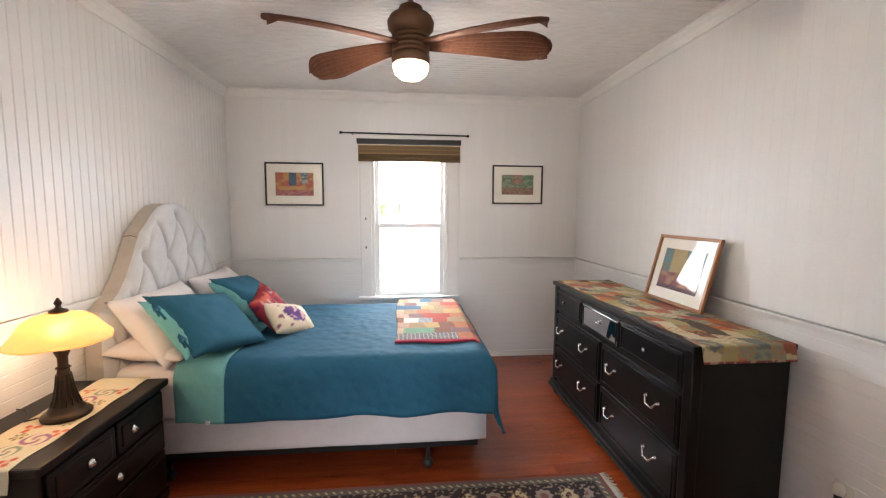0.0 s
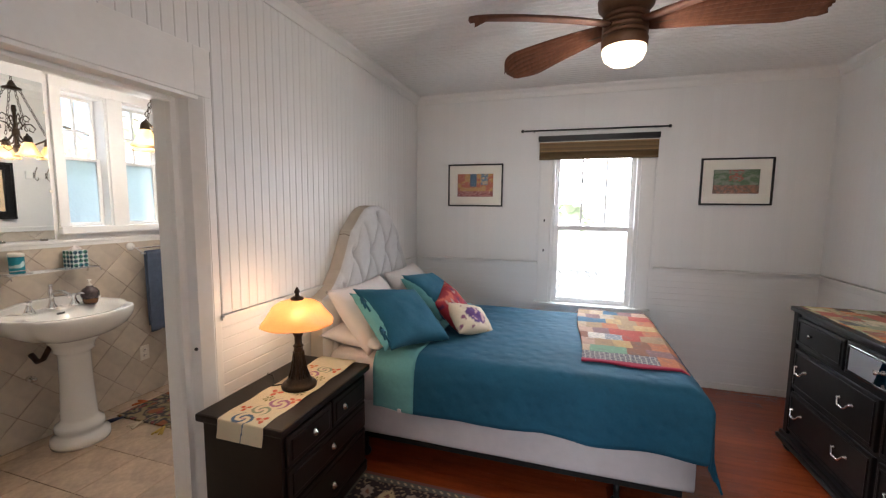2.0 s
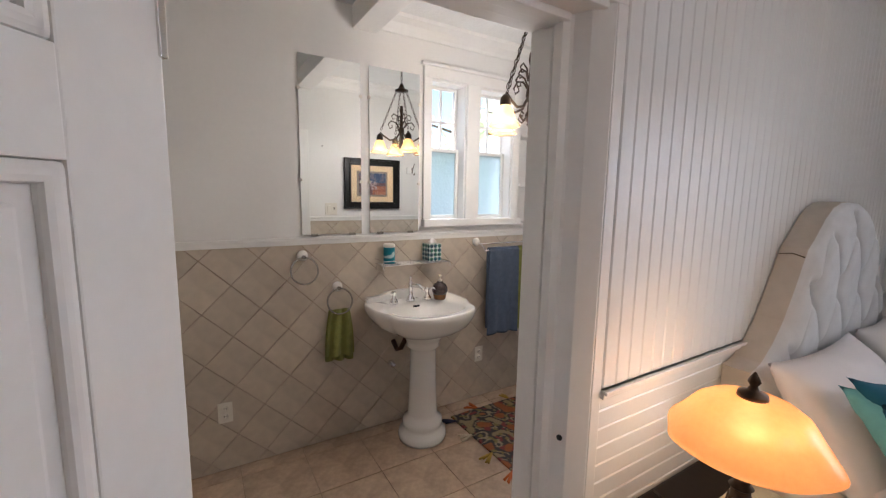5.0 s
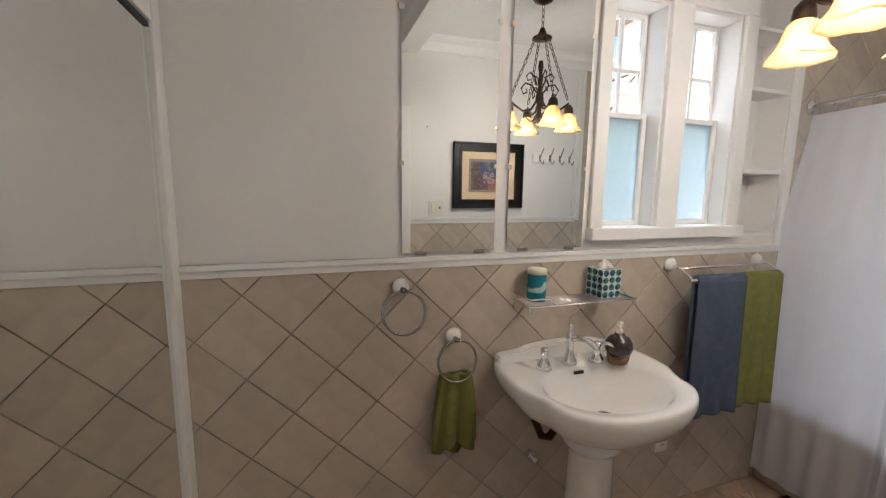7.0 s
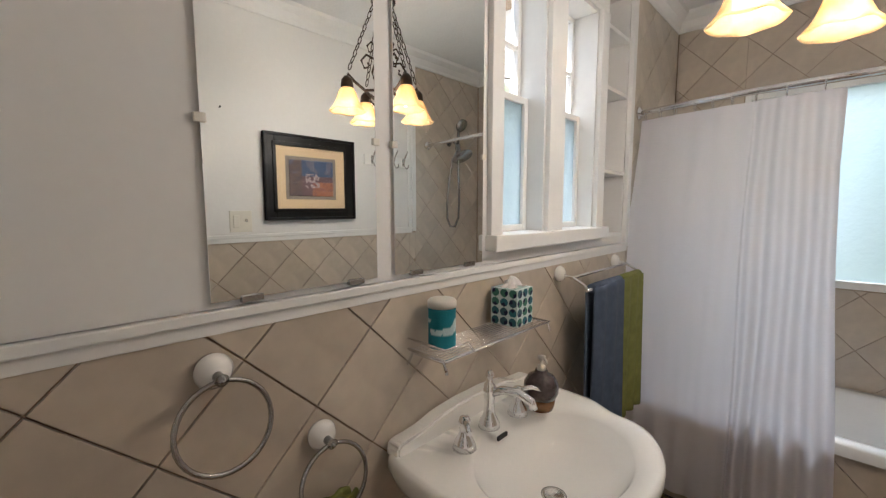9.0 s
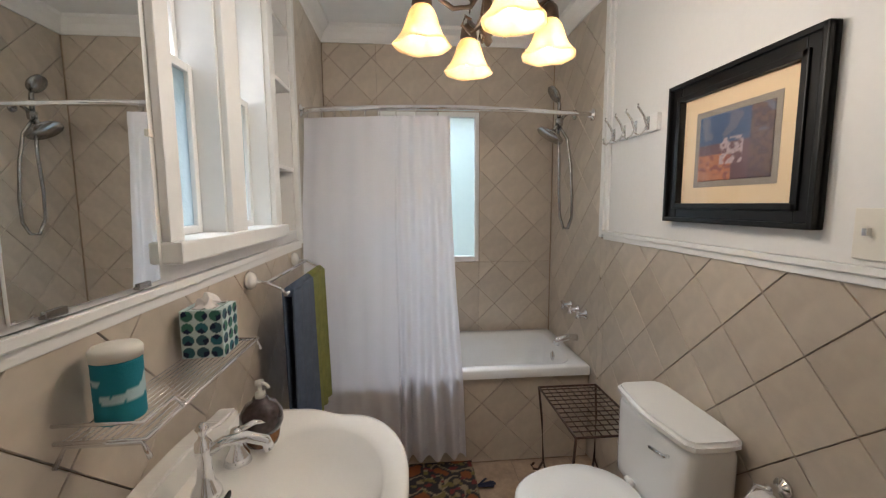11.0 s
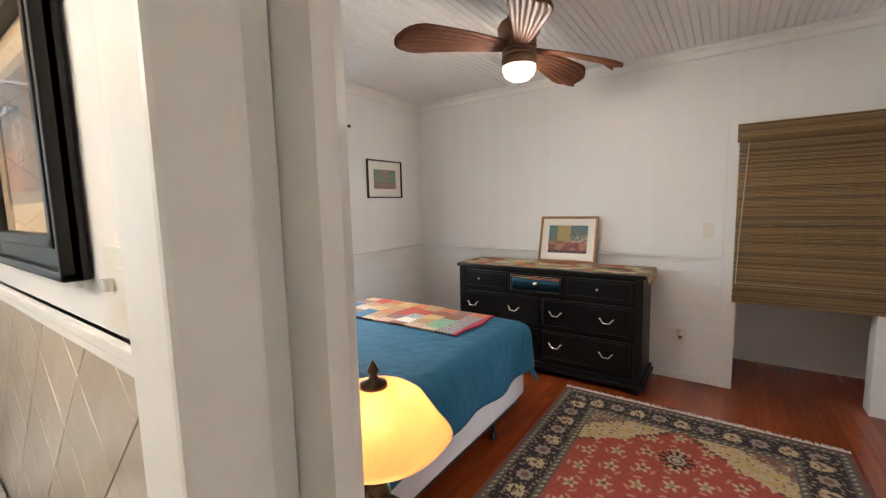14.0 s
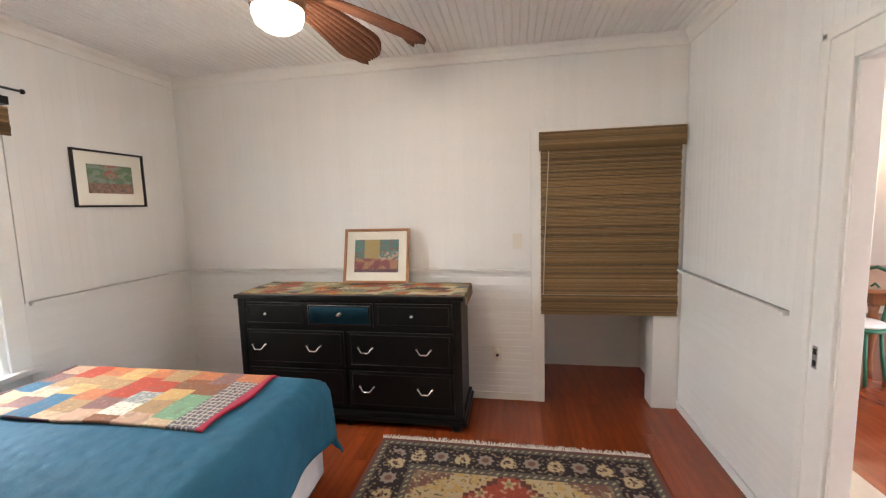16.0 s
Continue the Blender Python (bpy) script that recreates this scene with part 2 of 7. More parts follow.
def tube(bm, pts, r, seg=8, closed=False, taper=None):
    pts = [Vector(p) for p in pts]
    n, rings = len(pts), []
    up = Vector((0, 0, 1))
    for i, p in enumerate(pts):
        a, b = (pts[i - 1], pts[(i + 1) % n]) if closed else (pts[max(0, i - 1)], pts[min(n - 1, i + 1)])
        d = (b - a).normalized()
        s = d.cross(up)
        if s.length < 0.05:
            s = d.cross(Vector((1, 0, 0)))
        s.normalize()
        w = s.cross(d).normalized()
        rr = r * (taper(i / max(1, n - 1)) if taper else 1)
        rings.append([bm.verts.new(p + (s * math.cos(2 * math.pi * k / seg) + w * math.sin(2 * math.pi * k / seg)) * rr) for k in range(seg)])
    pairs = list(zip(rings, rings[1:])) + ([(rings[-1], rings[0])] if closed else [])
    for a, b in pairs:
        for k in range(seg):
            f = bm.faces.new((a[k], a[(k + 1) % seg], b[(k + 1) % seg], b[k]))
            f.smooth = True
    if not closed:
        bm.faces.new(rings[0][::-1]), bm.faces.new(rings[-1])
    return bm


def sheet(bm, nx, ny, fn, smooth=True, thick=0.0):
    """A grid of points fn(u, v), u and v from 0 to 1."""
    g = [[bm.verts.new(fn(i / nx, j / ny)) for j in range(ny + 1)] for i in range(nx + 1)]
    fs = []
    for i in range(nx):
        for j in range(ny):
            f = bm.faces.new((g[i][j], g[i + 1][j], g[i + 1][j + 1], g[i][j + 1]))
            f.smooth = smooth
            fs.append(f)
    if thick:
        bm.normal_update()
        bmesh.ops.solidify(bm, geom=fs, thickness=thick)
    return bm


def prism(bm, outline, axis, a, b, smooth=False):
    """An outline of (p, q) pairs drawn out along an axis from a to b."""
    def at(p, q, w):
        return {"x": (w, p, q), "y": (p, w, q), "z": (p, q, w)}[axis]
    lo, hi = [bm.verts.new(at(p, q, a)) for p, q in outline], [bm.verts.new(at(p, q, b)) for p, q in outline]
    n = len(outline)
    for i in range(n):
        f = bm.faces.new((lo[i], lo[(i + 1) % n], hi[(i + 1) % n], hi[i]))
        f.smooth = smooth
    bm.faces.new(lo[::-1]), bm.faces.new(hi)
    bmesh.ops.recalc_face_normals(bm, faces=bm.faces)
    return bm


def mesh_of(name, bm, material, keep=False):
    me = bpy.data.meshes.new(name)
    if not keep:
        bmesh.ops.recalc_face_normals(bm, faces=bm.faces)
    bm.to_mesh(me)
    bm.free()
    me.materials.append(material)
    return me


def part(name, bm, material, parent, label=""):
    ob = new(name, mesh_of(name, bm, material))
    ob.parent = parent
    if label:
        ob["label"] = label
    return ob


def thing(name, label, category, at=(0, 0, 0), turn=0.0, group="", kind=""):
    ob = new(name)
    ob.matrix_world = pose(*at, 0, 0, turn)
    return tagged(ob, label, category, group, kind)


def solid(name, bm, material, label, category, at=(0, 0, 0), turn=0.0, group="", kind=""):
    ob = new(name, mesh_of(name, bm, material))
    ob.matrix_world = pose(*at, 0, 0, turn)
    return tagged(ob, label, category, group, kind)


def setting(name, bm, material, label, category="wall"):
    return solid(name, bm, material, label, category, kind="structure")


def dye(ob, fn):
    """Colours each point of ob's mesh by fn(place)."""
    me = ob.data
    at = me.color_attributes.new("dye", "FLOAT_COLOR", "POINT")
    for i, v in enumerate(me.vertices):
        at.data[i].color = (*fn(v.co), 1)
    return ob


def holes(a0, a1, b0, b1, openings):
    """Cells of a rectangle without its openings."""
    aa = sorted({a0, a1, *[min(max(o[k], a0), a1) for o in openings for k in (0, 1)]})
    bb = sorted({b0, b1, *[min(max(o[k], b0), b1) for o in openings for k in (2, 3)]})
    out = []
    for p, q in zip(aa, aa[1:]):
        for r, s in zip(bb, bb[1:]):
            c, d = (p + q) / 2, (r + s) / 2
            if not any(o[0] < c < o[1] and o[2] < d < o[3] for o in openings):
                out.append((p, q, r, s))
    return out


def wall(name, axis, w0, w1, a0, a1, z0, z1, openings, material, label):
    bm = bmesh.new()
    for p, q, r, s in holes(a0, a1, z0, z1, openings):
        box(bm, *((w0, w1, p, q, r, s) if axis == "x" else (p, q, w0, w1, r, s)))
    return setting(name, bm, material, label)

# ---- structure: bedroom ----
XW, XE, YN, YS, ZC = -0.24, 3.19, 5.06, 1.08, 2.635   # bedroom faces
XM, XP, YT, YB, ZB = -1.985, -0.40, 4.82, 1.46, 2.62  # bathroom faces
DOOR = (1.575, 2.564, -0.02, 2.0)
DOOR2 = (0.98, 1.79, -0.02, 2.0)
WIN = (1.10, 1.85, 0.655, 2.12)
CLOSET = (1.258, 2.034, -0.02, 1.98)
wall_west = wall("wall_west", "x", XP + 0.012, XW - 0.012, 0.94, YN + 0.012, 0, 2.75, [DOOR], WHITE, "white painted beadboard partition wall")
wall_north = wall("wall_north", "y", YN + 0.012, 5.2, XP, 3.35, 0, 2.75, [WIN], WHITE, "white painted beadboard wall with a window")
wall_east = wall("wall_east", "x", XE + 0.012, 3.33, 0.94, YN + 0.012, 0, 2.75, [CLOSET], WHITE, "white painted beadboard wall with a closet opening")
wall_south = wall("wall_south", "y", 1.003, YS - 0.012, XW - 0.012, XE + 0.012, 0, 2.75, [DOOR2], WHITE, "white painted beadboard wall with a doorway")
floor = setting("floor", boxes((XP - 0.0, 3.33, 0.90, 5.2, -0.08, -0.012)), GROUT, "dark subfloor under red-brown boards", "floor")
bm = bmesh.new()
n = 0
y = 0.95
while y < 5.2:
    prism(bm, [(y + 0.004, ZC + 0.006), (y + 0.008, ZC), (y + 0.046, ZC), (y + 0.05, ZC + 0.006), (y + 0.05, ZC + 0.05), (y + 0.004, ZC + 0.05)], "x", XP, 3.33)
    y += 0.05
box(bm, XP, 3.33, 0.94, 5.2, ZC + 0.006, ZC + 0.12)
ceiling = setting("ceiling", bm, WHITE, "white painted beadboard ceiling", "ceiling")
# closet recess behind the blind
setting("closet_wall", boxes((3.95, 4.05, 1.0, 2.2, 0, 2.5), (3.33, 3.95, 1.0, 1.12, 0, 2.5), (3.33, 3.95, 2.06, 2.2, 0, 2.5), (3.33, 4.05, 1.0, 2.2, 2.3, 2.4)), PLASTER, "pale painted closet walls")
setting("closet_floor", boxes((3.33, 4.05, 1.0, 2.2, -0.08, 0.0)), FLOORW, "red-brown wooden closet floor", "floor")


def crown(name, runs, z, size, material, label):
    """Stepped cornice; each run is (axis, wall, inward sign, from, to)."""
    bm = bmesh.new()
    for axis, w, s, a, b in runs:
        prof = [(0, 0), (0, -size), (0.012, -size), (0.016, -size * 0.8), (size * 0.35, -size * 0.45), (size * 0.7, -size * 0.2), (size * 0.75, 0)]
        pts = [(w + s * p, z + q) for p, q in prof]
        if axis == "y":    # runs along y on a wall of fixed x
            prism(bm, pts, "y", a, b)
        else:
            prism(bm, pts, "x", a, b)
    return setting(name, bm, material, label, "cornice")


crown("trim_crown_bedroom", [("y", XW, 1, YS, YN), ("y", XE, -1, YS, YN), ("x", YN, -1, XW, XE), ("x", YS, 1, XW, XE)], ZC, 0.075, TRIM, "white crown moulding along the bedroom ceiling")


def rail(name, z, h, d, runs, material, label):
    bm = bmesh.new()
    for axis, w, s, a, b in runs:
        for dz, dh, dd in ((0, h, d * 0.6), (h * 0.55, h * 0.45, d)):
            lo, hi = sorted((w, w + s * dd))
            if axis == "y":
                box(bm, lo, hi, a, b, z - h + dz, z - h + dz + dh - 0.001, bev=0.003)
            else:
                box(bm, a, b, lo, hi, z - h + dz, z - h + dz + dh - 0.001, bev=0.003)
    return setting(name, bm, material, label, "rail")


rail("trim_chair_rail", 1.04, 0.026, 0.044, [("x", YN, -1, XW, 0.99), ("x", YN, -1, 1.985, XE), ("y", XE, -1, 2.125, YN), ("x", YS, 1, 2.05, XE)], TRIM, "white chair rail above the wainscot")
rail("trim_chair_rail_west", 1.04, 0.026, 0.024, [("y", XW, 1, 2.56, YN - 0.046)], TRIM, "white chair rail above the wainscot")
rail("baseboard", 0.062, 0.062, 0.014, [("y", XW, 1, 2.56, YN), ("x", YN, -1, XW, XE), ("y", XE, -1, 2.13, YN), ("x", YS, 1, 1.93, XE)], TRIM, "low white baseboard along the bedroom walls")

# casings and jambs of the bathroom doorway
bm = boxes((XW - 0.012, XW + 0.004, 2.48, 2.562, 2.0, 2.2), (XW - 0.012, XW + 0.004, 2.525, 2.562, 0, 2.0), (XW - 0.012, XW + 0.004, 1.45, 1.575, 0, 2.2), (XW - 0.012, XW + 0.004, 1.575, 2.48, 2.0, 2.2), bev=0.003)
setting("trim_bath_door_bedroom", bm, TRIM, "flat white boards round the bathroom doorway", "trim")
bm = prism(bmesh.new(), [(-0.345, 2.432), (-0.318, 2.432), (-0.312, 2.452), (-0.306, 2.458), (-0.268, 2.474), (XW + 0.002, 2.520), (XW + 0.002, 2.524), (XW - 0.02, 2.563), (-0.345, 2.563)], "z", 0, 1.998)
for it in ((XP - 0.012, -0.346, 2.493, 2.563, 0, 1.998), (XP - 0.012, XW - 0.002, 1.5752, 1.589, 0, 1.998), (XP - 0.012, XW - 0.002, 1.575, 2.5, 1.984, 1.9998), (-0.345, -0.305, 1.587, 1.605, 0, 1.985), (-0.345, -0.305, 1.585, 2.446, 1.966, 1.986)):
    box(bm, *it, bev=0.003)
setting("door_frame_bath", bm, TRIM, "white painted jambs and stops of the bathroom doorway", "door frame")
bm = boxes((XP - 0.068, XP + 0.012, 2.468, 2.562, 0, 2.12), (XP - 0.068, XP + 0.012, 1.463, 1.585, 0, 2.12), (XP - 0.068, XP + 0.012, 1.585, 2.468, 1.99, 2.12), bev=0.006)
setting("trim_bath_door_inner", bm, TRIM, "thick white casing on the bathroom side of the doorway", "trim")
bm = bmesh.new()
lathe(bm, [(0.0, 0), (0.008, 0), (0.008, 0.003), (0.0, 0.004)], seg=12, turn=Matrix.Rotation(radians(-67), 3, "Z") @ Matrix.Rotation(radians(90), 3, "Y"), at=(-0.285, 2.4665, 0.905))
solid("strike_bolt", bm, BLACKM, "small dark latch hole plate in the door casing", "latch")

# doorway to the dining room
bm = boxes((1.79, 1.93, YS - 0.012, YS + 0.012, 0, 2.10), (0.84, 0.98, YS - 0.012, YS + 0.012, 0, 2.10), (0.98, 1.79, YS - 0.012, YS + 0.012, 2.0, 2.10), bev=0.005)
box(bm, 1.90, 1.935, YS - 0.01, YS + 0.022, 0, 2.13, bev=0.005)
box(bm, 0.835, 0.87, YS - 0.01, YS + 0.022, 0, 2.13, bev=0.005)
box(bm, 0.835, 1.935, YS - 0.01, YS + 0.022, 2.10, 2.135, bev=0.005)
setting("trim_dining_door", bm, TRIM, "white moulded casing round the dining room doorway", "trim")
bm = boxes((1.776, 1.7898, 1.001, YS - 0.002, 0, 1.998), (0.9802, 0.994, 1.001, YS - 0.002, 0, 1.998), (0.98, 1.79, 1.001, YS - 0.002, 1.984, 1.9998), bev=0.003)
setting("door_frame_dining", bm, TRIM, "white jambs of the dining room doorway", "door frame")
latch = thing("strike_plate", "small dark metal strike plate on the door casing", "latch", (1.865, YS + 0.0145, 0.9))
part("plate", boxes((-0.012, 0.012, -0.003, 0.002, -0.045, 0.045), bev=0.001), NICKEL, latch)
# Both slots are solid black pieces that stand for shaded holes.
part("slot", boxes((-0.007, 0.007, 0.001, 0.004, 0.012, 0.034)), BLACKM, latch, "slot coloured dark for its shade")
part("slot", boxes((-0.007, 0.007, 0.001, 0.004, -0.034, -0.012)), BLACKM, latch, "slot coloured dark for its shade")

# the panelled door, standing open along the wall
leaf = thing("door_leaf", "white panelled wooden door standing open beside the bathroom doorway", "door", (-0.215, 1.634, 0.012), -40.0)
LW, LH = 0.74, 1.97
bm = boxes((0.0, 0.125, -0.036, 0, 0, LH), (LW - 0.10, LW, -0.036, 0, 0, LH), bev=0.003)
for z0, z1 in ((0, 0.24), (0.80, 0.92), (1.565, 1.675), (LH - 0.11, LH)):
    box(bm, 0.124, LW - 0.099, -0.036, 0, z0, z1, bev=0.002)
part("door_body", bm, TRIM, leaf)
for z0, z1 in ((0.24, 0.80), (0.92, 1.565), (1.675, LH - 0.11)):
    part("door_panel", boxes((0.125, LW - 0.10, -0.026, -0.014, z0, z1), (0.165, LW - 0.14, -0.030, -0.007, z0 + 0.04, z1 - 0.04), bev=0.005), TRIM, leaf)
    bm = bmesh.new()
    for a, b, c, d in ((0.125, 0.148, z0, z1), (LW - 0.123, LW - 0.10, z0, z1), (0.125, LW - 0.10, z0, z0 + 0.023), (0.125, LW - 0.10, z1 - 0.023, z1)):
        box(bm, a, b, -0.037, 0.001, c, d, bev=0.008)
    part("panel_moulding", bm, TRIM, leaf)
for hz in (0.25, 1.7):
    part("hinge", boxes((-0.006, 0.006, -0.03, 0.004, hz, hz + 0.08), bev=0.002), NICKEL, leaf, "painted metal hinge")

# ---- bedroom window ----
win = tagged(new("window_1"), "white double-hung window with a three-light upper sash", "window", kind="structure")
x0, x1, z0, z1 = WIN
bm = boxes((x0 - 0.105, x0, YN - 0.016, YN + 0.012, z0 - 0.02, 2.23), (x1, x1 + 0.105, YN - 0.016, YN + 0.012, z0 - 0.02, 2.23), (x0, x1, YN - 0.016, YN + 0.012, z1, 2.23), bev=0.004)
part("window_casing", bm, TRIM, win)
bm = boxes((x0 + 0.0005, x0 + 0.03, YN, 5.19, z0, z1), (x1 - 0.03, x1 - 0.0005, YN, 5.19, z0, z1), (x0, x1, YN, 5.19, z1 - 0.03, z1 - 0.0005), bev=0.003)
part("window_frame", bm, TRIM, win)
part("window_sill", boxes((x0 - 0.13, x1 + 0.13, YN - 0.06, 5.19, z0 - 0.03, z0 + 0.002), (x0 - 0.09, x1 + 0.09, YN - 0.02, YN + 0.01, z0 - 0.10, z0 - 0.031), bev=0.006), TRIM, win)


def sash(parent, axis, w, a0, a1, z0, z1, bars_a, bars_z, st=0.045, d=0.032, glass=GLASS):
    """A sash in the plane w, with its glazing bars and panes."""
    def bx(bm, p, q, r, s, dd=d, bev=0.004):
        box(bm, *((w - dd / 2, w + dd / 2, p, q, r, s) if axis == "x" else (p, q, w - dd / 2, w + dd / 2, r, s)), bev=bev)
    bm = bmesh.new()
    bx(bm, a0, a0 + st, z0, z1), bx(bm, a1 - st, a1, z0, z1)
    bx(bm, a0 + st, a1 - st, z0, z0 + st), bx(bm, a0 + st, a1 - st, z1 - st, z1)
    sa = part("sash", bm, TRIM, parent)
    for b in bars_a:
        bm = bmesh.new()
        bx(bm, b - 0.008, b + 0.008, z0 + st, z1 - st, d * 0.7, 0.002)
        part("glazing_bar", bm, TRIM, sa)
    for b in bars_z:
        bm = bmesh.new()
        bx(bm, a0 + st, a1 - st, b - 0.008, b + 0.008, d * 0.66, 0.002)
        part("glazing_bar", bm, TRIM, sa)
    ea, ez = [a0 + st, *bars_a, a1 - st], [z0 + st, *bars_z, z1 - st]
    for p, q in zip(ea, ea[1:]):
        for r, s in zip(ez, ez[1:]):
            bm = bmesh.new()
            bx(bm, p, q, r, s, 0.004, 0)
            pane = part("pane", bm, glass, sa)
            pane.visible_shadow = False
    return sa


sash(win, "y", 5.15, x0 + 0.03, x1 - 0.03, 1.345, z1 - 0.03, [x0 + 0.27, x0 + 0.48], [], 0.04)
sash(win, "y", 5.112, x0 + 0.03, x1 - 0.03, z0 + 0.002, 1.385, [], [], 0.045)
for hz in (1.43, 1.15):
    h = thing("shutter_hook", "tiny dark metal hook screwed to the window casing", "hook", (x0 - 0.055, YN - 0.0165, hz), group="casing hooks")
    part("screw_plate", boxes((-0.006, 0.006, -0.005, 0.001, -0.012, 0.012), bev=0.001), BLACKM, h)

# curtain rod, dark bar and rolled bamboo shade
rod = thing("curtain_rod", "thin black metal curtain rod with small ball ends", "curtain rod", (0, 0, 0))
part("rod", tube(bmesh.new(), [(0.835, 4.975, 2.243), (2.03, 4.975, 2.235)], 0.007, 10), BLACKM, rod)
for ex, ez in ((0.828, 2.243), (2.038, 2.235)):
    part("finial", lathe(bmesh.new(), [(0.0, -0.014), (0.009, -0.012), (0.014, 0), (0.009, 0.012), (0.0, 0.014)], at=(ex, 4.975, ez), seg=14), BLACKM, rod)
for ex in (0.93, 1.94):
    part("bracket", tube(bmesh.new(), [(ex, YN - 0.014, 2.24), (ex, 4.99, 2.24), (ex, 4.975, 2.236)], 0.005, 8), BLACKM, rod)


def bamboo_shade(name, label, axis, w, sgn, a0, a1, z_top, rows, thick):
    """A woven shade of slats; rows of (height, stand-off, slats)."""
    sh = thing(name, label, "window shade")
    z = z_top
    for h, off, cnt in rows:
        step = h / cnt
        for i in range(cnt):
            o = off + 0.002 * math.sin(i * 2.3) * (1 if cnt > 3 else 0)
            lo, hi = sorted((w + sgn * o, w + sgn * (o + thick)))
            bm = bmesh.new()
            zz = (z - step * (i + 1) + 0.0012, z - step * i)
            box(bm, *((lo, hi, a0, a1) if axis == "x" else (a0, a1, lo, hi)), *zz)
            part("slat", bm, BAMBOO, sh)
        z -= h
    return sh


shade1 = bamboo_shade("bamboo_shade", "brown bamboo roman shade rolled up at the window head", "y", YN - 0.018, -1, 0.985, 1.965, 2.135, [(0.155, 0.045, 13)], 0.012)
part("roll", tube(bmesh.new(), [(0.99, YN - 0.055, 2.02), (1.96, YN - 0.055, 2.02)], 0.032, 12), BAMBOO, shade1)
part("head_board", boxes((0.972, 1.975, YN - 0.075, YN - 0.017, 2.15, 2.195), bev=0.004), BLACKM, shade1, "dark head board")
shade2 = bamboo_shade("bamboo_shade", "brown woven bamboo shade hanging before a closet opening", "x", XE - 0.002, -1, 1.10, 2.07, 2.03, [(0.135, 0.05, 16)], 0.008)
z = 1.93
for h, off, cnt in ((1.08, 0.018, 110), (0.10, 0.032, 9), (0.05, 0.022, 5)):
    for i in range(cnt):
        bm = bmesh.new()
        o = off + 0.0018 * math.sin(i * 2.1) + 0.001 * math.sin(i * 0.7)
        box(bm, XE - 0.002 - o - 0.006, XE - 0.002 - o, 1.115 + 0.003 * math.sin(i), 2.055 + 0.003 * math.sin(i * 1.7), z - h / cnt * (i + 1) + 0.001, z - h / cnt * i)
        part("slat", bm, BAMBOO, shade2)
    z -= h
part("cord", tube(bmesh.new(), [(XE - 0.045, 2.0, 1.9), (XE - 0.04, 2.03, 1.2), (XE - 0.035, 2.04, 0.75)], 0.0025, 6), PLASTIC, shade2, "pale pull cord")
setting("trim_closet", boxes((XE - 0.012, XE + 0.144, 1.10, 1.264, 0, 2.06), (XE - 0.012, XE + 0.144, 2.028, 2.125, 0, 2.06), (XE - 0.012, XE + 0.144, 1.264, 2.028, 1.974, 2.06), bev=0.004), TRIM, "white boards framing the closet opening", "trim")

# ---- outside the windows ----
setting("ground", boxes((-40, 40, -40, 60, -0.6, -0.45)), GROUND, "pale sunlit paving outside", "ground")
nb = thing("neighbour_building", "sunlit white clapboard building beyond the window", "building", (0, 0, 0))
bm = boxes((-9, 12, 9.0, 9.3, -0.5, 5.5))
part("wall", bm, OUTWHITE, nb)
for i in range(24):
    part("clapboard", boxes((-9, 12, 8.97, 9.01, -0.45 + i * 0.24, -0.22 + i * 0.24)), OUTWHITE, nb)
part("roof", prism(bmesh.new(), [(8.6, 5.4), (11.5, 7.4), (14.5, 5.4)], "x", -9.5, 12.5), GROUT, nb, "tan shingle roof")
lat = thing("lattice_fence", "white wooden lattice panel in the yard", "fence", (0, 0, 0))
part("rail", boxes((-2.5, 5.5, 7.47, 7.53, 0.62, 0.70), bev=0.005), OUTWHITE, lat)
part("rail", boxes((-2.5, 5.5, 7.47, 7.53, -0.45, -0.38), bev=0.005), OUTWHITE, lat)
for s in (-1, 1):
    for i in range(60):
        xx = -2.4 + i * 0.13
        part("slat", tube(bmesh.new(), [(xx, 7.5 + s * 0.012, -0.4 if s > 0 else 0.64), (xx + 0.9, 7.5 + s * 0.012, 0.64 if s > 0 else -0.4)], 0.014, 4), OUTWHITE, lat)


def leaf_mesh(bm, root, way, length, width, droop):
    """One broad leaf folded along its rib."""
    way = Vector(way).normalized()
    side = way.cross(Vector((0, 0, 1))).normalized()
    def fn(u, v):
        w = math.sin(math.pi * min(1, u * 0.92 + 0.08)) ** 0.7 * width / 2
        p = Vector(root) + way * (length * u) + Vector((0, 0, -droop * u * u)) + side * ((v - 0.5) * 2 * w)
        return p + Vector((0, 0, -0.25 * w * abs(v - 0.5) * 2))
    sheet(bm, 6, 4, fn)


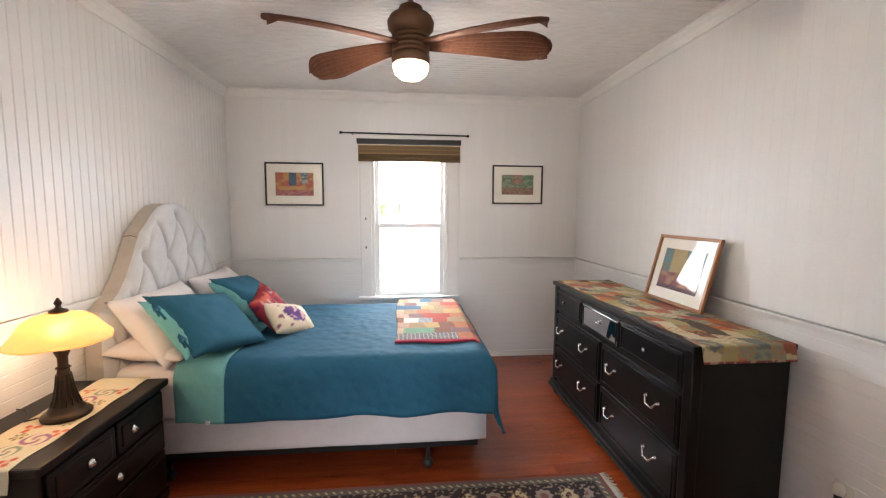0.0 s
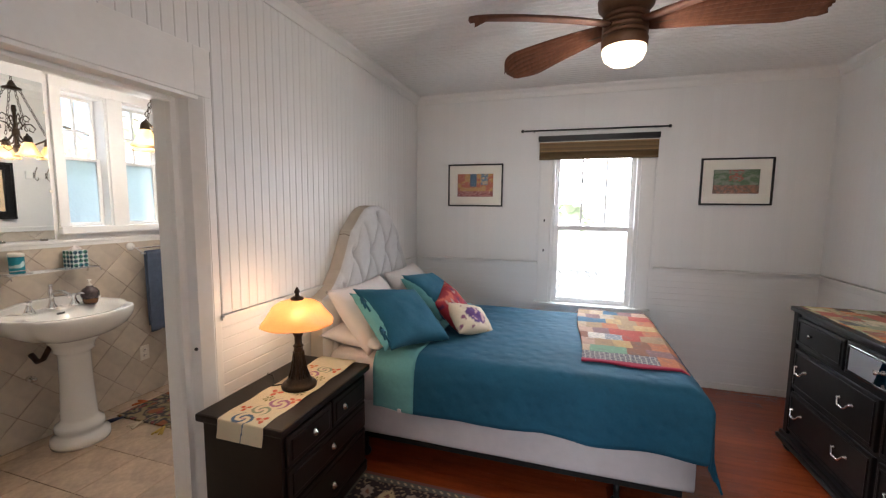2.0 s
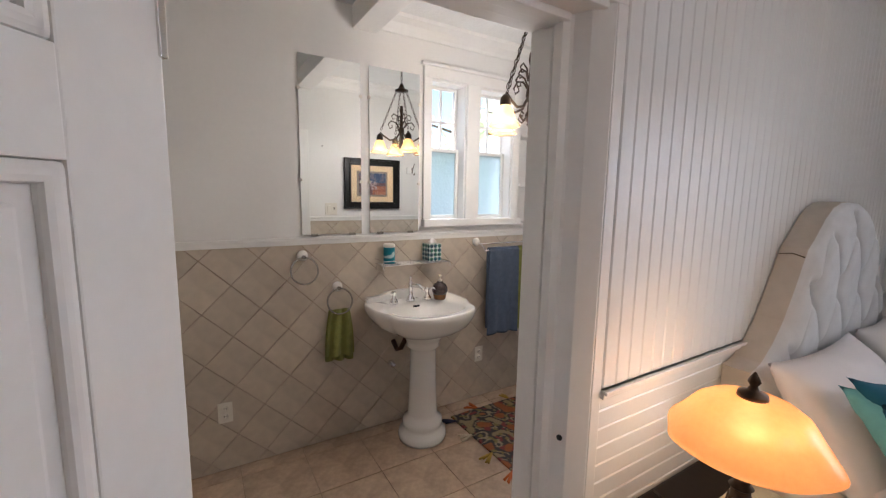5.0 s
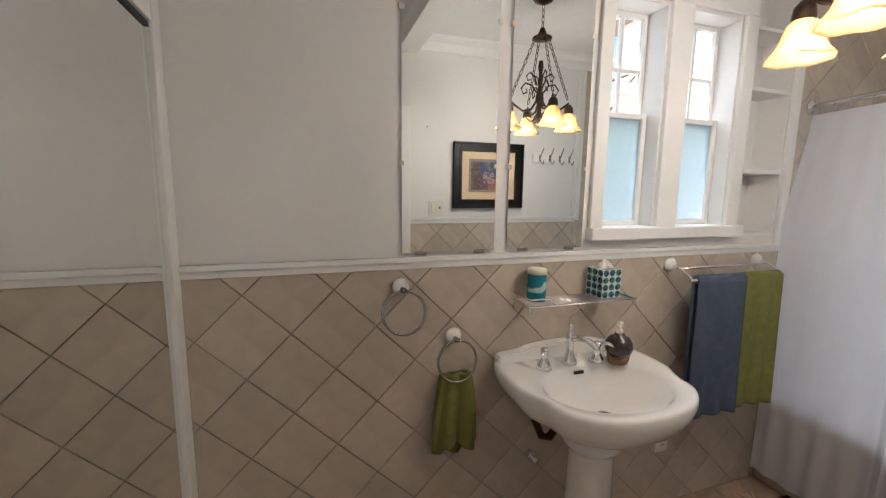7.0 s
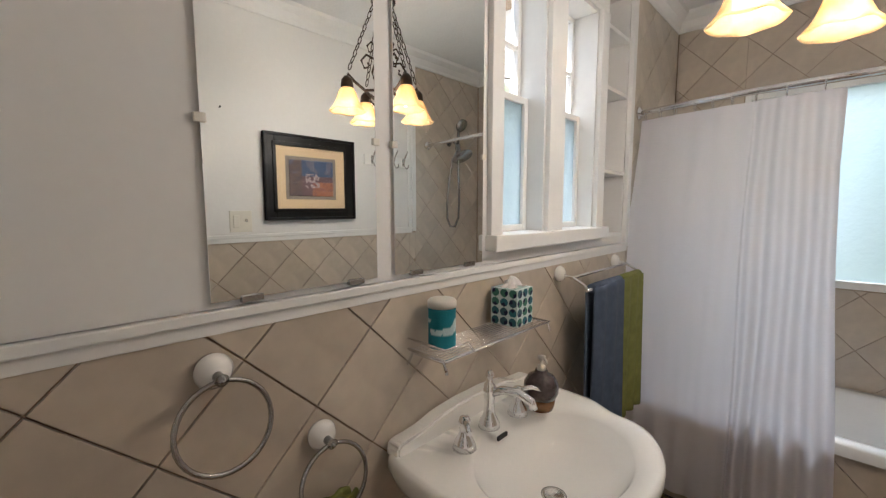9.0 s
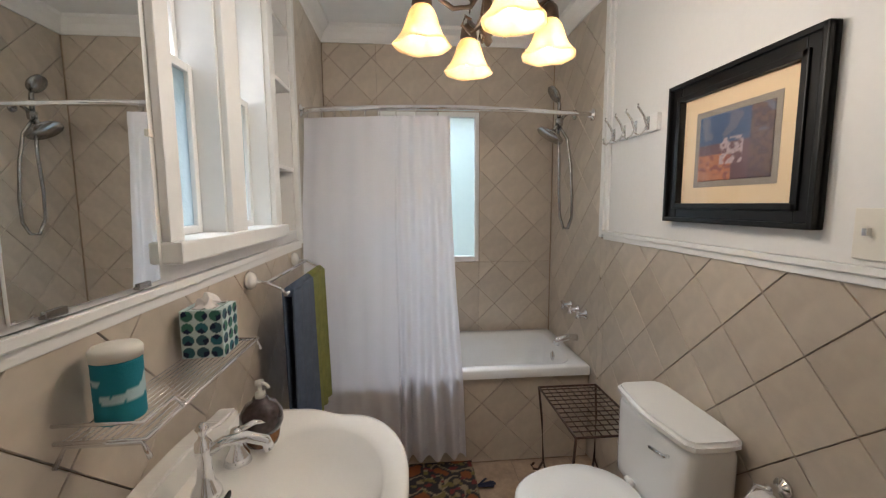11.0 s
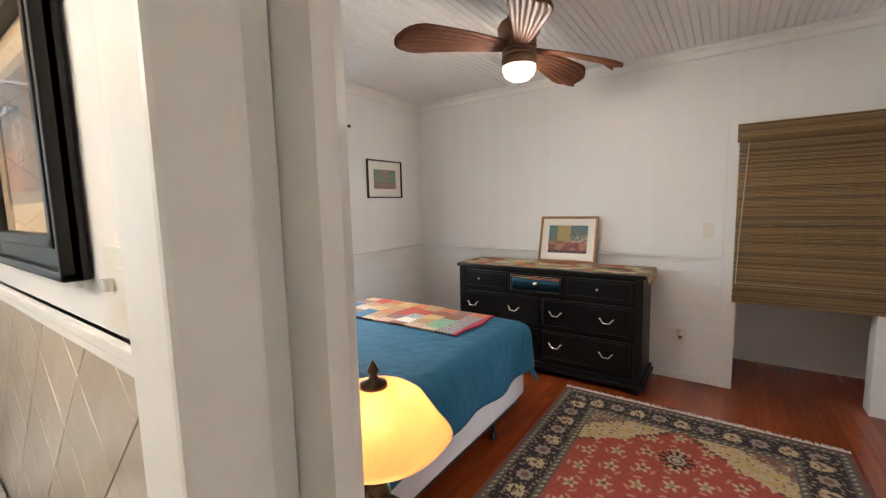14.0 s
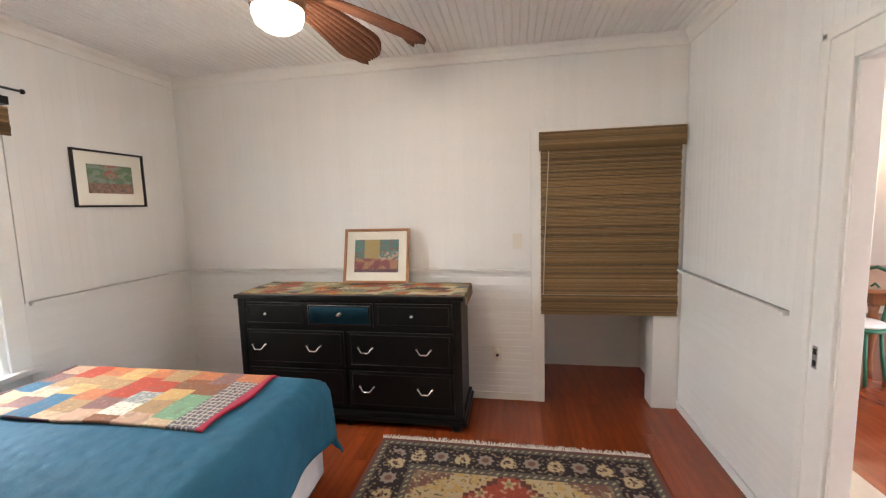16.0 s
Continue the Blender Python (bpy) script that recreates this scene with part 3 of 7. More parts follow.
def shrub(name, label, at, height, count, lsize, spread, seed, flat=1.0, low=0.4):
    rnd = random.Random(seed)
    th = thing(name, label, "tree", at)
    bm = bmesh.new()
    tips = []
    tube(bm, [(0, 0, 0), (0.05, 0.02, height * 0.4), (0.0, 0.0, height * 0.8)], 0.05, 8, taper=lambda f: 1 - 0.6 * f)
    for i in range(9):
        a = i * 2.4
        b = Vector((0.02, 0.01, height * (low + (0.85 - low) / 9 * i)))
        e = b + Vector((math.cos(a) * spread * rnd.uniform(0.5, 1), math.sin(a) * spread * flat * rnd.uniform(0.5, 1), height * rnd.uniform(-0.02, 0.12 if low > 0.5 else 0.3)))
        tube(bm, [b, (b + e) / 2 + Vector((0, 0, 0.06)), e], 0.016, 6, taper=lambda f: 1 - 0.7 * f)
        tips.append((b, e))
    part("trunk", bm, BARK, th)
    bm = bmesh.new()
    for i in range(count):
        b, e = tips[i % 9]
        p = b.lerp(e, rnd.uniform(0.3, 1.05)) + Vector((rnd.gauss(0, 0.1), rnd.gauss(0, 0.1) * flat, rnd.gauss(0, 0.12)))
        a = rnd.uniform(0, 6.28)
        leaf_mesh(bm, p, (math.cos(a), math.sin(a) * 0.8, rnd.uniform(-0.7, 0.3)), lsize * rnd.uniform(0.7, 1.2), lsize * rnd.uniform(0.5, 0.75), lsize * 0.4)
    part("crown", bm, LEAF, th)
    return th


shrub("shrub", "broad-leaved green shrub hanging over the bedroom window", (0.35, 6.9, -0.45), 3.3, 340, 0.36, 1.75, 3, 0.5, 0.60)
shrub("tree", "leafy green tree outside the bathroom window", (-3.6, 4.2, -0.45), 3.6, 260, 0.16, 0.9, 5)
shrub("tree", "leafy green tree outside the bathroom window", (-3.8, 2.4, -0.45), 3.4, 240, 0.16, 0.9, 6)
shrub("shrub", "green shrub outside the frosted tub window", (-1.0, 6.6, -0.45), 3.0, 130, 0.2, 0.7, 7)

# ---- structure: bathroom ----
BW1, BW2 = (3.005, 3.285, 1.385, 2.30), (3.395, 3.70, 1.385, 2.30)
NICHE = (3.79, 4.045, 1.33, 2.47)
wall_bw = wall("wall_bath_west", "x", -2.14, XM, YB - 0.14, YT + 0.14, 0, 2.75, [BW1, BW2, NICHE], PLASTER, "white plaster bathroom wall with windows and a shelf niche")
setting("niche_back", boxes((-2.22, -2.13, 3.70, 4.12, 1.25, 2.55)), PLASTER, "white back of the shelf niche")
TWIN = (-1.62, -0.93, 1.06, 2.09)
wall_bn = wall("wall_bath_north", "y", YT, 4.96, -2.14, XP + 0.012, 0, 2.75, [TWIN], GROUT, "mortar bed behind the tub wall tiles")
setting("wall_bath_east_plaster", boxes((XP - 0.001, XP + 0.012, 2.55, 4.06, 1.30, 2.62), (XP - 0.001, XP + 0.012, 1.46, 1.50, 0, 2.62), (XP - 0.001, XP + 0.012, 1.5, 2.55, 2.12, 2.62)), PLASTER, "white plaster above the bathroom tiles")
setting("wall_bath_east_bed", boxes((XP + 0.002, XP + 0.0125, 2.562, 4.06, 0, 1.30), (XP + 0.002, XP + 0.0125, 4.06, YT, 0, 2.62)), GROUT, "mortar bed behind the bathroom tiles")
setting("wall_bath_west_bed", boxes((XM - 0.001, XM + 0.003, YB, 4.10, 0, 1.26), (XM - 0.001, XM + 0.003, 4.10, YT, 0, 2.62)), GROUT, "mortar bed behind the bathroom tiles")
setting("wall_bath_south", boxes((-2.14, XP + 0.012, 1.30, YB, 0, 2.75)), PLASTER, "white plaster wall with a built-in closet")
setting("ceiling_bath", boxes((-2.14, XP + 0.012, 1.30, 4.96, ZB, ZB + 0.13)), STIPPLE, "white stippled bathroom ceiling", "ceiling")
setting("beam_bath", boxes((XM, XP, 2.48, 2.625, 2.495, ZB + 0.01), bev=0.004), PLASTER, "white boxed ceiling beam", "beam")
setting("floor_bath", boxes((-2.14, XP + 0.012, 1.30, 4.96, -0.08, -0.006), (XP + 0.012, XW - 0.012, 1.63, 2.50, -0.012, -0.001)), GROUT, "tan grout bed under the bathroom floor tiles", "floor")
crown("trim_crown_bath", [("y", XM, 1, 2.625, YT), ("y", XP, -1, 2.625, YT), ("x", YT, -1, XM, XP), ("x", 2.625, 1, XM, XP)], ZB, 0.10, TRIM, "white crown moulding along the bathroom ceiling")
rail("trim_bath_rail", 1.295, 0.045, 0.022, [("y", XM, 1, YB, 4.10)], TRIM, "white ogee rail above the wall tiles")
rail("trim_bath_rail_east", 1.325, 0.045, 0.022, [("y", XP, -1, 2.562, 4.02)], TRIM, "white ogee rail above the wall tiles")
bm = boxes((XP - 0.022, XP, 4.02, 4.055, 1.29, 2.52), (XP - 0.014, XP, 3.985, 4.02, 1.325, 2.52), bev=0.005)
setting("trim_tub_post_east", bm, TRIM, "white upright moulding beside the tub tiles", "trim")
bm = boxes((XM, XM + 0.022, 4.055, 4.10, 1.29, 2.52), bev=0.005)
setting("trim_tub_post_west", bm, TRIM, "white upright moulding beside the shelf niche", "trim")
bm = boxes((XM - 0.14, XM + 0.002, 3.79, 4.045, 1.33, 1.345), bev=0.002)
setting("niche_sill", bm, TRIM, "white bottom board of the shelf niche", "trim")
for sz in (1.645, 2.015, 2.275):
    solid("niche_shelf", boxes((XM - 0.14, XM + 0.006, 3.79, 4.045, sz - 0.018, sz), bev=0.003), TRIM, "white wooden shelf board in the wall niche", "shelf", group="niche shelves")

# bathroom windows
win2 = tagged(new("window_2"), "pair of white sash windows with frosted lower panes", "window", kind="structure")
bm = boxes((XM, XM + 0.02, 2.945, 3.005, 1.385, 2.30), (XM, XM + 0.02, 3.70, 3.77, 1.385, 2.30), (XM, XM + 0.02, 3.285, 3.395, 1.385, 2.30), (XM, XM + 0.02, 2.945, 3.76, 2.30, 2.37), (XM, XM + 0.035, 2.925, 3.78, 2.37, 2.39), bev=0.004)
part("window_casing", bm, TRIM, win2)
part("window_sill", boxes((XM - 0.15, XM + 0.045, 2.94, 3.70, 1.335, 1.386), (XM + 0.001, XM + 0.045, 3.69, 3.785, 1.335, 1.386), bev=0.006), TRIM, win2)
bm = bmesh.new()
for a0, a1, _, _ in (BW1, BW2):
    box(bm, -2.135, XM, a0, a0 + 0.01, 1.386, 2.299), box(bm, -2.135, XM, a1 - 0.01, a1, 1.386, 2.299), box(bm, -2.135, XM, a0 + 0.014, a1 - 0.014, 2.285, 2.299)
part("window_frame", bm, TRIM, win2)
for a0, a1, _, _ in (BW1, BW2):
    sash(win2, "x", -2.10, a0 + 0.014, a1 - 0.014, 1.835, 2.285, [(a0 + a1) / 2], [2.05], 0.02, 0.03)
    sash(win2, "x", -2.065, a0 + 0.014, a1 - 0.014, 1.386, 1.868, [], [], 0.024, 0.03, FROST)
win3 = tagged(new("window_3"), "frosted window with a white frame above the tub", "window", kind="structure")
x0, x1, z0, z1 = TWIN
part("window_frame", boxes((x0, x0 + 0.03, YT - 0.012, YT + 0.06, z0, z1), (x1 - 0.03, x1, YT - 0.012, YT + 0.06, z0, z1), (x0 + 0.03, x1 - 0.03, YT - 0.012, YT + 0.06, z1 - 0.03, z1), (x0 + 0.03, x1 - 0.03, YT - 0.012, YT + 0.06, z0, z0 + 0.04), bev=0.004), TRIM, win3)
pane = part("pane", boxes((x0 + 0.03, x1 - 0.03, YT + 0.02, YT + 0.026, z0 + 0.04, z1 - 0.03)), FROST, win3)
pane.visible_shadow = False

# built-in closet with a mirrored door on the short wall
setting("trim_bath_closet", boxes((XM, XM + 0.07, YB, YB + 0.022, 0, 2.6), (-1.03, -0.96, YB, YB + 0.022, 0, 2.6), (XM + 0.07, -1.03, YB, YB + 0.022, 1.96, 2.06), bev=0.005), TRIM, "white frame of the built-in closet", "trim")
cd = thing("closet_door", "tall mirrored closet door with a dark strip as gap shadow", "closet door", (0, 0, 0))
part("mirror_panel", boxes((XM + 0.074, -1.034, YB + 0.002, YB + 0.008, 0.03, 1.945), bev=0.001), MIRROR, cd)
# Black strip stands in for the shadow gap over the mirror panel.
part("gap_shadow_strip", boxes((XM + 0.072, -1.032, YB + 0.002, YB + 0.014, 1.945, 1.957)), BLACKM, cd, "thin dark strip for the shadow gap")
cu = thing("cupboard_door", "white panelled cupboard door above the closet", "cupboard door", (0, 0, 0))
part("door_frame", boxes((XM + 0.074, XM + 0.15, YB + 0.001, YB + 0.02, 2.065, 2.55), (-1.11, -1.034, YB + 0.001, YB + 0.02, 2.065, 2.55), (XM + 0.15, -1.11, YB + 0.001, YB + 0.02, 2.065, 2.13), (XM + 0.15, -1.11, YB + 0.001, YB + 0.02, 2.48, 2.55), bev=0.004), TRIM, cu)
part("door_panel", boxes((XM + 0.15, -1.11, YB + 0.001, YB + 0.008, 2.13, 2.48)), TRIM, cu)

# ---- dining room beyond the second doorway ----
# Unseen opening, added to hold the fill lamp.
setting("wall_dining_south", boxes((-1.0, 0.2, -3.3, -3.15, 0, 2.75), (2.6, 6.2, -3.3, -3.15, 0, 2.75), (0.2, 2.6, -3.3, -3.15, 0, 0.7), (0.2, 2.6, -3.3, -3.15, 2.3, 2.75)), PLASTER, "white dining room wall with an added unseen opening")
setting("wall_dining_east", boxes((6.05, 6.2, -3.15, 0.94, 0, 2.75)), PLASTER, "white dining room wall")
setting("wall_dining_west", boxes((-1.0, -0.85, -3.15, 0.94, 0, 2.75)), PLASTER, "white dining room wall")
setting("wall_dining_north", boxes((3.33, 6.2, 0.94, 1.0, 0, 2.75), (-1.0, -0.4, 0.94, 1.08, 0, 2.75)), PLASTER, "white dining room wall")
setting("ceiling_dining", boxes((-1.0, 6.2, -3.3, 0.94, 2.65, 2.78)), PLASTER, "white dining room ceiling", "ceiling")
setting("floor_dining_tiled", boxes((0.0, 3.3, 0.40, 0.899, -0.05, 0.0)), TILE, "pale beige tiles inside the dining room doorway", "floor")
setting("floor_dining", boxes((-1.0, 6.2, -3.3, 0.90, -0.08, -0.004)), FLOORW, "dark red-brown dining room floor", "floor")

# ---- bedroom: bed ----
bed = thing("bed", "tufted grey upholstered bed with a pale mattress on a metal frame", "bed", (0, 0, 0))
BY, HW = 3.93, 0.71


def hb_top(d):
    """Height of the headboard's edge at the distance d from its middle."""
    pts = [(0, 1.55), (0.08, 1.546), (0.16, 1.525), (0.23, 1.48), (0.29, 1.425), (0.325, 1.395), (0.355, 1.375), (0.38, 1.33), (0.43, 1.235), (0.50, 1.12), (0.57, 1.045), (0.64, 0.995), (0.71, 0.975)]
    for (a, b), (c, e) in zip(pts, pts[1:]):
        if d <= c:
            return b + (e - b) * (d - a) / (c - a)
    return pts[-1][1]


STEP_Y, STEP_Z, ROW_0 = 0.243, 0.245, 0.725
buttons = []
for r in range(4):
    for c in range(-4, 5):
        by, bz = (c + 0.5 * ((r + 1) % 2)) * STEP_Y, ROW_0 + r * STEP_Z
        if bz < hb_top(abs(by)) - 0.06 and abs(by) < 0.62:
            buttons.append((by, bz))


def hb_face(u, v):
    d = (u - 0.5) * 2 * HW
    top = hb_top(abs(d))
    z = 0.30 + (top - 0.30) * v
    edge = min(top - z, HW - abs(d), 1.0)
    bulge = 0.055 * min(1, max(0, edge / 0.09)) ** 0.5
    # folds that run from button to button
    if edge > 0.03:
        for s in (-1, 1):
            k = ((z - ROW_0) / STEP_Z + s * d / (STEP_Y / 2) + 1) / 2
            bulge -= 0.030 * math.exp(-abs(k - round(k)) / 0.05) * min(1, (edge - 0.03) / 0.05)
    for by, bz in buttons:
        q = math.hypot(d - by, z - bz)
        bulge -= 0.022 * math.exp(-(q / 0.018) ** 2) + 0.018 * math.exp(-(q / 0.05) ** 2)
    return (-0.150 + bulge, BY + d, z)


headboard = part("headboard", sheet(bmesh.new(), 230, 170, hb_face), LINEN, bed, "pale grey linen headboard with diamond tufting")
outline = [(BY + (i / 60 - 0.5) * 2 * HW, hb_top(abs((i / 60 - 0.5) * 2 * HW))) for i in range(61)]
bm = bmesh.new()
prism(bm, [(BY - HW, 0.02)] + outline + [(BY + HW, 0.02)], "x", XW + 0.006, -0.149)
part("headboard_side", bm, BEIGE, headboard, "beige linen wrapped edge")
part("seam", tube(bmesh.new(), [(XW + 0.01, BY - 0.371, hb_top(0.37) + 0.002), (-0.19, BY - 0.368, hb_top(0.367) + 0.003), (-0.150, BY - 0.372, hb_top(0.372) + 0.001)], 0.002, 6), BARK, headboard, "dark stitched seam")
for by, bz in buttons:
    p = hb_face(by / (2 * HW) + 0.5, (bz - 0.30) / (hb_top(abs(by)) - 0.30))
    part("button", lathe(bmesh.new(), [(0.0, 0), (0.012, 0.001), (0.010, 0.006), (0.0, 0.008)], at=(p[0] + 0.001, p[1], p[2]), seg=10, turn=Matrix.Rotation(radians(90), 3, "Y")), LINEN, headboard)


def soft_box(bm, x0, x1, y0, y1, z0, z1, r, nz=0.006, seed=1.0):
    vs0 = len(bm.verts)
    box(bm, x0, x1, y0, y1, z0, z1)
    bmesh.ops.subdivide_edges(bm, edges=list(bm.edges), cuts=12, use_grid_fill=True)
    c = Vector(((x0 + x1) / 2, (y0 + y1) / 2, (z0 + z1) / 2))
    h = Vector(((x1 - x0) / 2, (y1 - y0) / 2, (z1 - z0) / 2))
    for v in bm.verts:
        q = v.co - c
        inner = Vector([max(-h[i] + r, min(h[i] - r, q[i])) for i in range(3)])
        d = q - inner
        if d.length > 0:
            q = inner + d.normalized() * r
        v.co = c + q + noise.noise_vector(v.co * 3 + Vector((seed, 0, 0))) * nz
    for f in bm.faces:
        f.smooth = True
    return bm


part("mattress", soft_box(bmesh.new(), -0.10, 1.92, 3.20, 4.57, 0.38, 0.675, 0.05), SHEET, bed, "white sheeted mattress")
part("box_spring", soft_box(bmesh.new(), -0.10, 1.90, 3.205, 4.565, 0.185, 0.385, 0.025, 0.003), BOXSP, bed, "pale grey box spring")
bm = boxes((-0.1, 1.85, 3.235, 3.275, 0.145, 0.19), (-0.1, 1.85, 4.50, 4.54, 0.145, 0.19), (0.9, 0.94, 3.24, 4.53, 0.145, 0.185), (1.78, 1.82, 3.24, 4.53, 0.145, 0.185), bev=0.003)
part("bed_rail", bm, BLACKM, bed, "dark steel bed rail")
for lx, ly in ((0.12, 3.27), (1.56, 3.27), (0.12, 4.5), (1.56, 4.5)):
    lg = part("leg", tube(bmesh.new(), [(lx, ly, 0.14), (lx, ly, 0.055)], 0.014, 10), BLACKM, bed)
    part("caster", lathe(bmesh.new(), [(0.0, -0.013), (0.028, -0.012), (0.031, 0), (0.028, 0.012), (0.0, 0.013)], at=(lx, ly, 0.031), seg=16, turn=Matrix.Rotation(radians(90), 3, "X")), BLACKM, lg, "dark caster wheel")


def drape(x0, x1, y0, y1, zt, over_side, over_foot, res, seed, foot=True, flare=0.06):
    """Cloth laid over a bed: x0 is its head edge, and it hangs over the foot and both sides."""
    ex, ey = (x1 - x0) + (over_foot if foot else 0), (y1 - y0) + 2 * over_side
    nx, ny = max(4, int(ex / res)), int(ey / res)

    def fn(u, v):
        x, y = x0 + u * ex, y0 - over_side + v * ey
        ox, oy = max(0, x - x1), max(0, y0 - y) + max(0, y - y1)
        sy = -1 if y < (y0 + y1) / 2 else 1
        px, py = min(x, x1), min(max(y, y0), y1)
        rip = noise.noise(Vector((x * 2.2, y * 2.2, seed)))
        fine = noise.noise(Vector((x * 9, y * 9, seed + 4)))
        if ox == 0 and oy == 0:
            e = min(x1 - x, y - y0, y1 - y) if foot else min(y - y0, y1 - y)
            sag = -0.035 * max(0, 1 - e / 0.07) ** 2
            return (px, py, zt + 0.008 * rip + 0.003 * fine + sag)
        over = math.hypot(ox, oy)
        t = min(1, over / 0.06)
        out = 0.02 * t + flare * over * (0.6 + 0.9 * noise.noise(Vector((x * 3.1, y * 3.1, seed + 9)))) + 0.016 * (over / 0.35) * math.sin((x if oy > ox else y) * 13 + seed) * min(1, over / 0.2)
        dx, dy = ox / over, oy / over * sy
        if ox > 0 and oy > 0:
            out += 0.015 * min(ox, oy) / 0.3
        return (px + dx * out, py + dy * out, zt - 0.03 - over * (0.985 if not (ox > 0 and oy > 0) else 0.92) + 0.012 * rip + 0.003 * fine)
    return sheet(bmesh.new(), nx, ny, fn, thick=0.01)


quilt = thing("quilt", "teal blue quilted coverlet draped over the bed", "quilt", (0, 0, 0))
part("coverlet", drape(0.46, 1.925, 3.195, 4.575, 0.705, 0.295, 0.34, 0.022, 2.0, flare=0.10), TEAL, quilt)
part("turned_edge", drape(0.22, 0.475, 3.19, 4.58, 0.712, 0.30, 0, 0.022, 7.0, foot=False, flare=0.10), AQUA, quilt, "pale aqua reverse side folded back")
part("care_tag", boxes((0.385, 0.405, 3.140, 3.146, 0.385, 0.405)), SHEET, quilt, "tiny white tag")


def cushion(name, label, w, h, t, m4, material, parent=None, fn=None, seed=0.0, category="pillow"):
    """A stuffed pillow in its own plane, w wide and h high, then set at the pose m4."""
    bm = bmesh.new()
    nu = 26
    for s in (1, -1):
        def f(u, v):
            a, b = u * 2 - 1, v * 2 - 1
            k = 1 - 0.10 * (1 - abs(a) ** 2) * abs(b) ** 3
            k2 = 1 - 0.10 * (1 - abs(b) ** 2) * abs(a) ** 3
            th = t / 2 * ((1 - abs(a) ** 2.6) * (1 - abs(b) ** 2.6)) ** 0.55
            wr = 0.012 * noise.noise(Vector((a * 2.5 + seed, b * 2.5, seed))) * (1 - a * a) * (1 - b * b) + 0.004 * noise.noise(Vector((a * 9, b * 9, seed)))
            return Vector((a * w / 2 * k2, b * h / 2 * k, s * th + wr))
        sheet(bm, nu, nu, f)
    bmesh.ops.remove_doubles(bm, verts=bm.verts, dist=0.004)
    ob = new(name, mesh_of(name, bm, material))
    ob.matrix_world = m4
    if parent:
        ob.parent = parent
        ob["label"] = label
    else:
        tagged(ob, label, category)
    if fn:
        dye(ob, fn)
    return ob


def lean(x, y, z, tilt, yaw=0.0, roll=0.0):
    """A pillow that faces the foot of the bed, leaning back by tilt degrees from upright."""
    return Matrix.Translation((x, y, z)) @ Matrix.Rotation(radians(yaw), 4, "Z") @ Matrix.Rotation(radians(-tilt), 4, "Y") @ Matrix(((0, 0, 1, 0), (1, 0, 0, 0), (0, 1, 0, 0), (0, 0, 0, 1))) @ Matrix.Rotation(radians(roll), 4, "Z")


cushion("pillow", "plump white cotton bed pillow against the headboard", 0.66, 0.46, 0.2, lean(0.06, 3.50, 0.86, 38, -2), SHEET, seed=1)
cushion("pillow", "plump white cotton bed pillow against the headboard", 0.66, 0.46, 0.2, lean(0.06, 4.24, 0.86, 38, 2), SHEET, seed=2)
cushion("pillow", "white cotton pillow lying flat on the mattress", 0.66, 0.40, 0.15, lean(0.06, 3.50, 0.745, 84), SHEET, seed=3)
cushion("pillow", "white cotton pillow lying flat on the mattress", 0.66, 0.40, 0.15, lean(0.06, 4.24, 0.745, 84), SHEET, seed=4)


def sham(x, y, z, tilt, yaw, roll, label, ties, seed):
    th = thing("pillow_sham", label, "pillow", (0, 0, 0))
    m = lean(x, y, z, tilt, yaw, roll)
    cushion("sham_cover", "teal cotton cover", 0.56, 0.45, 0.14, m, TEALSHAM, th, seed=seed)
    cushion("inner_pillow", "aqua inner pillow showing at the open end", 0.545, 0.42, 0.15, m @ Matrix.Translation((-0.028, 0, -0.02)), AQUA, th, seed=seed + 1)
    if ties:
        for ty in (-0.12, 0.1):
            bm = bmesh.new()
            for k in range(4):
                a = k * 1.57 + 0.4
                pts = [m @ Vector((-0.275, ty, 0.03)), m @ Vector((-0.295 - 0.02 * abs(math.cos(a)), ty + 0.028 * math.sin(a), 0.04)), m @ Vector((-0.285 - 0.03 * math.cos(a) ** 2, ty - 0.035 + 0.045 * math.sin(a), 0.03))]
                tube(bm, pts, 0.006, 6)
            part("tie", bm, TEALSHAM, th, "teal ribbon tie")
    return th


sham(0.335, 3.36, 0.885, 50, -8, -14, "teal cotton pillow sham tied over an aqua pillow", True, 5.0)
sham(0.33, 4.02, 0.885, 50, 4, -10, "teal cotton pillow sham leaning on the white pillow", False, 8.0)


def red_print(p):
    k = noise.noise(Vector((p.x * 14, p.y * 14, 2.0)))
    k2 = noise.noise(Vector((p.x * 26, p.y * 26, 7.0)))
    c = (0.30, 0.018, 0.03)
    if k > 0.22:
        c = (0.52, 0.10, 0.06)
    if k2 > 0.38:
        c = (0.50, 0.32, 0.26)
    if k < -0.38:
        c = (0.12, 0.01, 0.05)
    return c


def cream_print(p):
    d = math.hypot(p.x, p.y * 1.3)
    k = noise.noise(Vector((p.x * 22, p.y * 22, 4.0)))
    c = (0.62, 0.52, 0.38)
    if d < 0.09 + 0.03 * k:
        c = (0.09, 0.03, 0.14) if k < 0.2 else (0.5, 0.3, 0.3)
    elif k > 0.42:
        c = (0.42, 0.20, 0.05) if p.x > 0 else (0.20, 0.06, 0.12)
    return c


cushion("cushion", "red floral cotton throw cushion leaning on the shams", 0.33, 0.33, 0.13, lean(0.53, 3.80, 0.84, 36, -6, 20), DYE, fn=red_print, seed=11, category="cushion")
cushion("cushion", "cream throw cushion with a purple flower print", 0.37, 0.26, 0.12, lean(0.655, 3.755, 0.785, 46, -14, -22), DYE, fn=cream_print, seed=12, category="cushion")

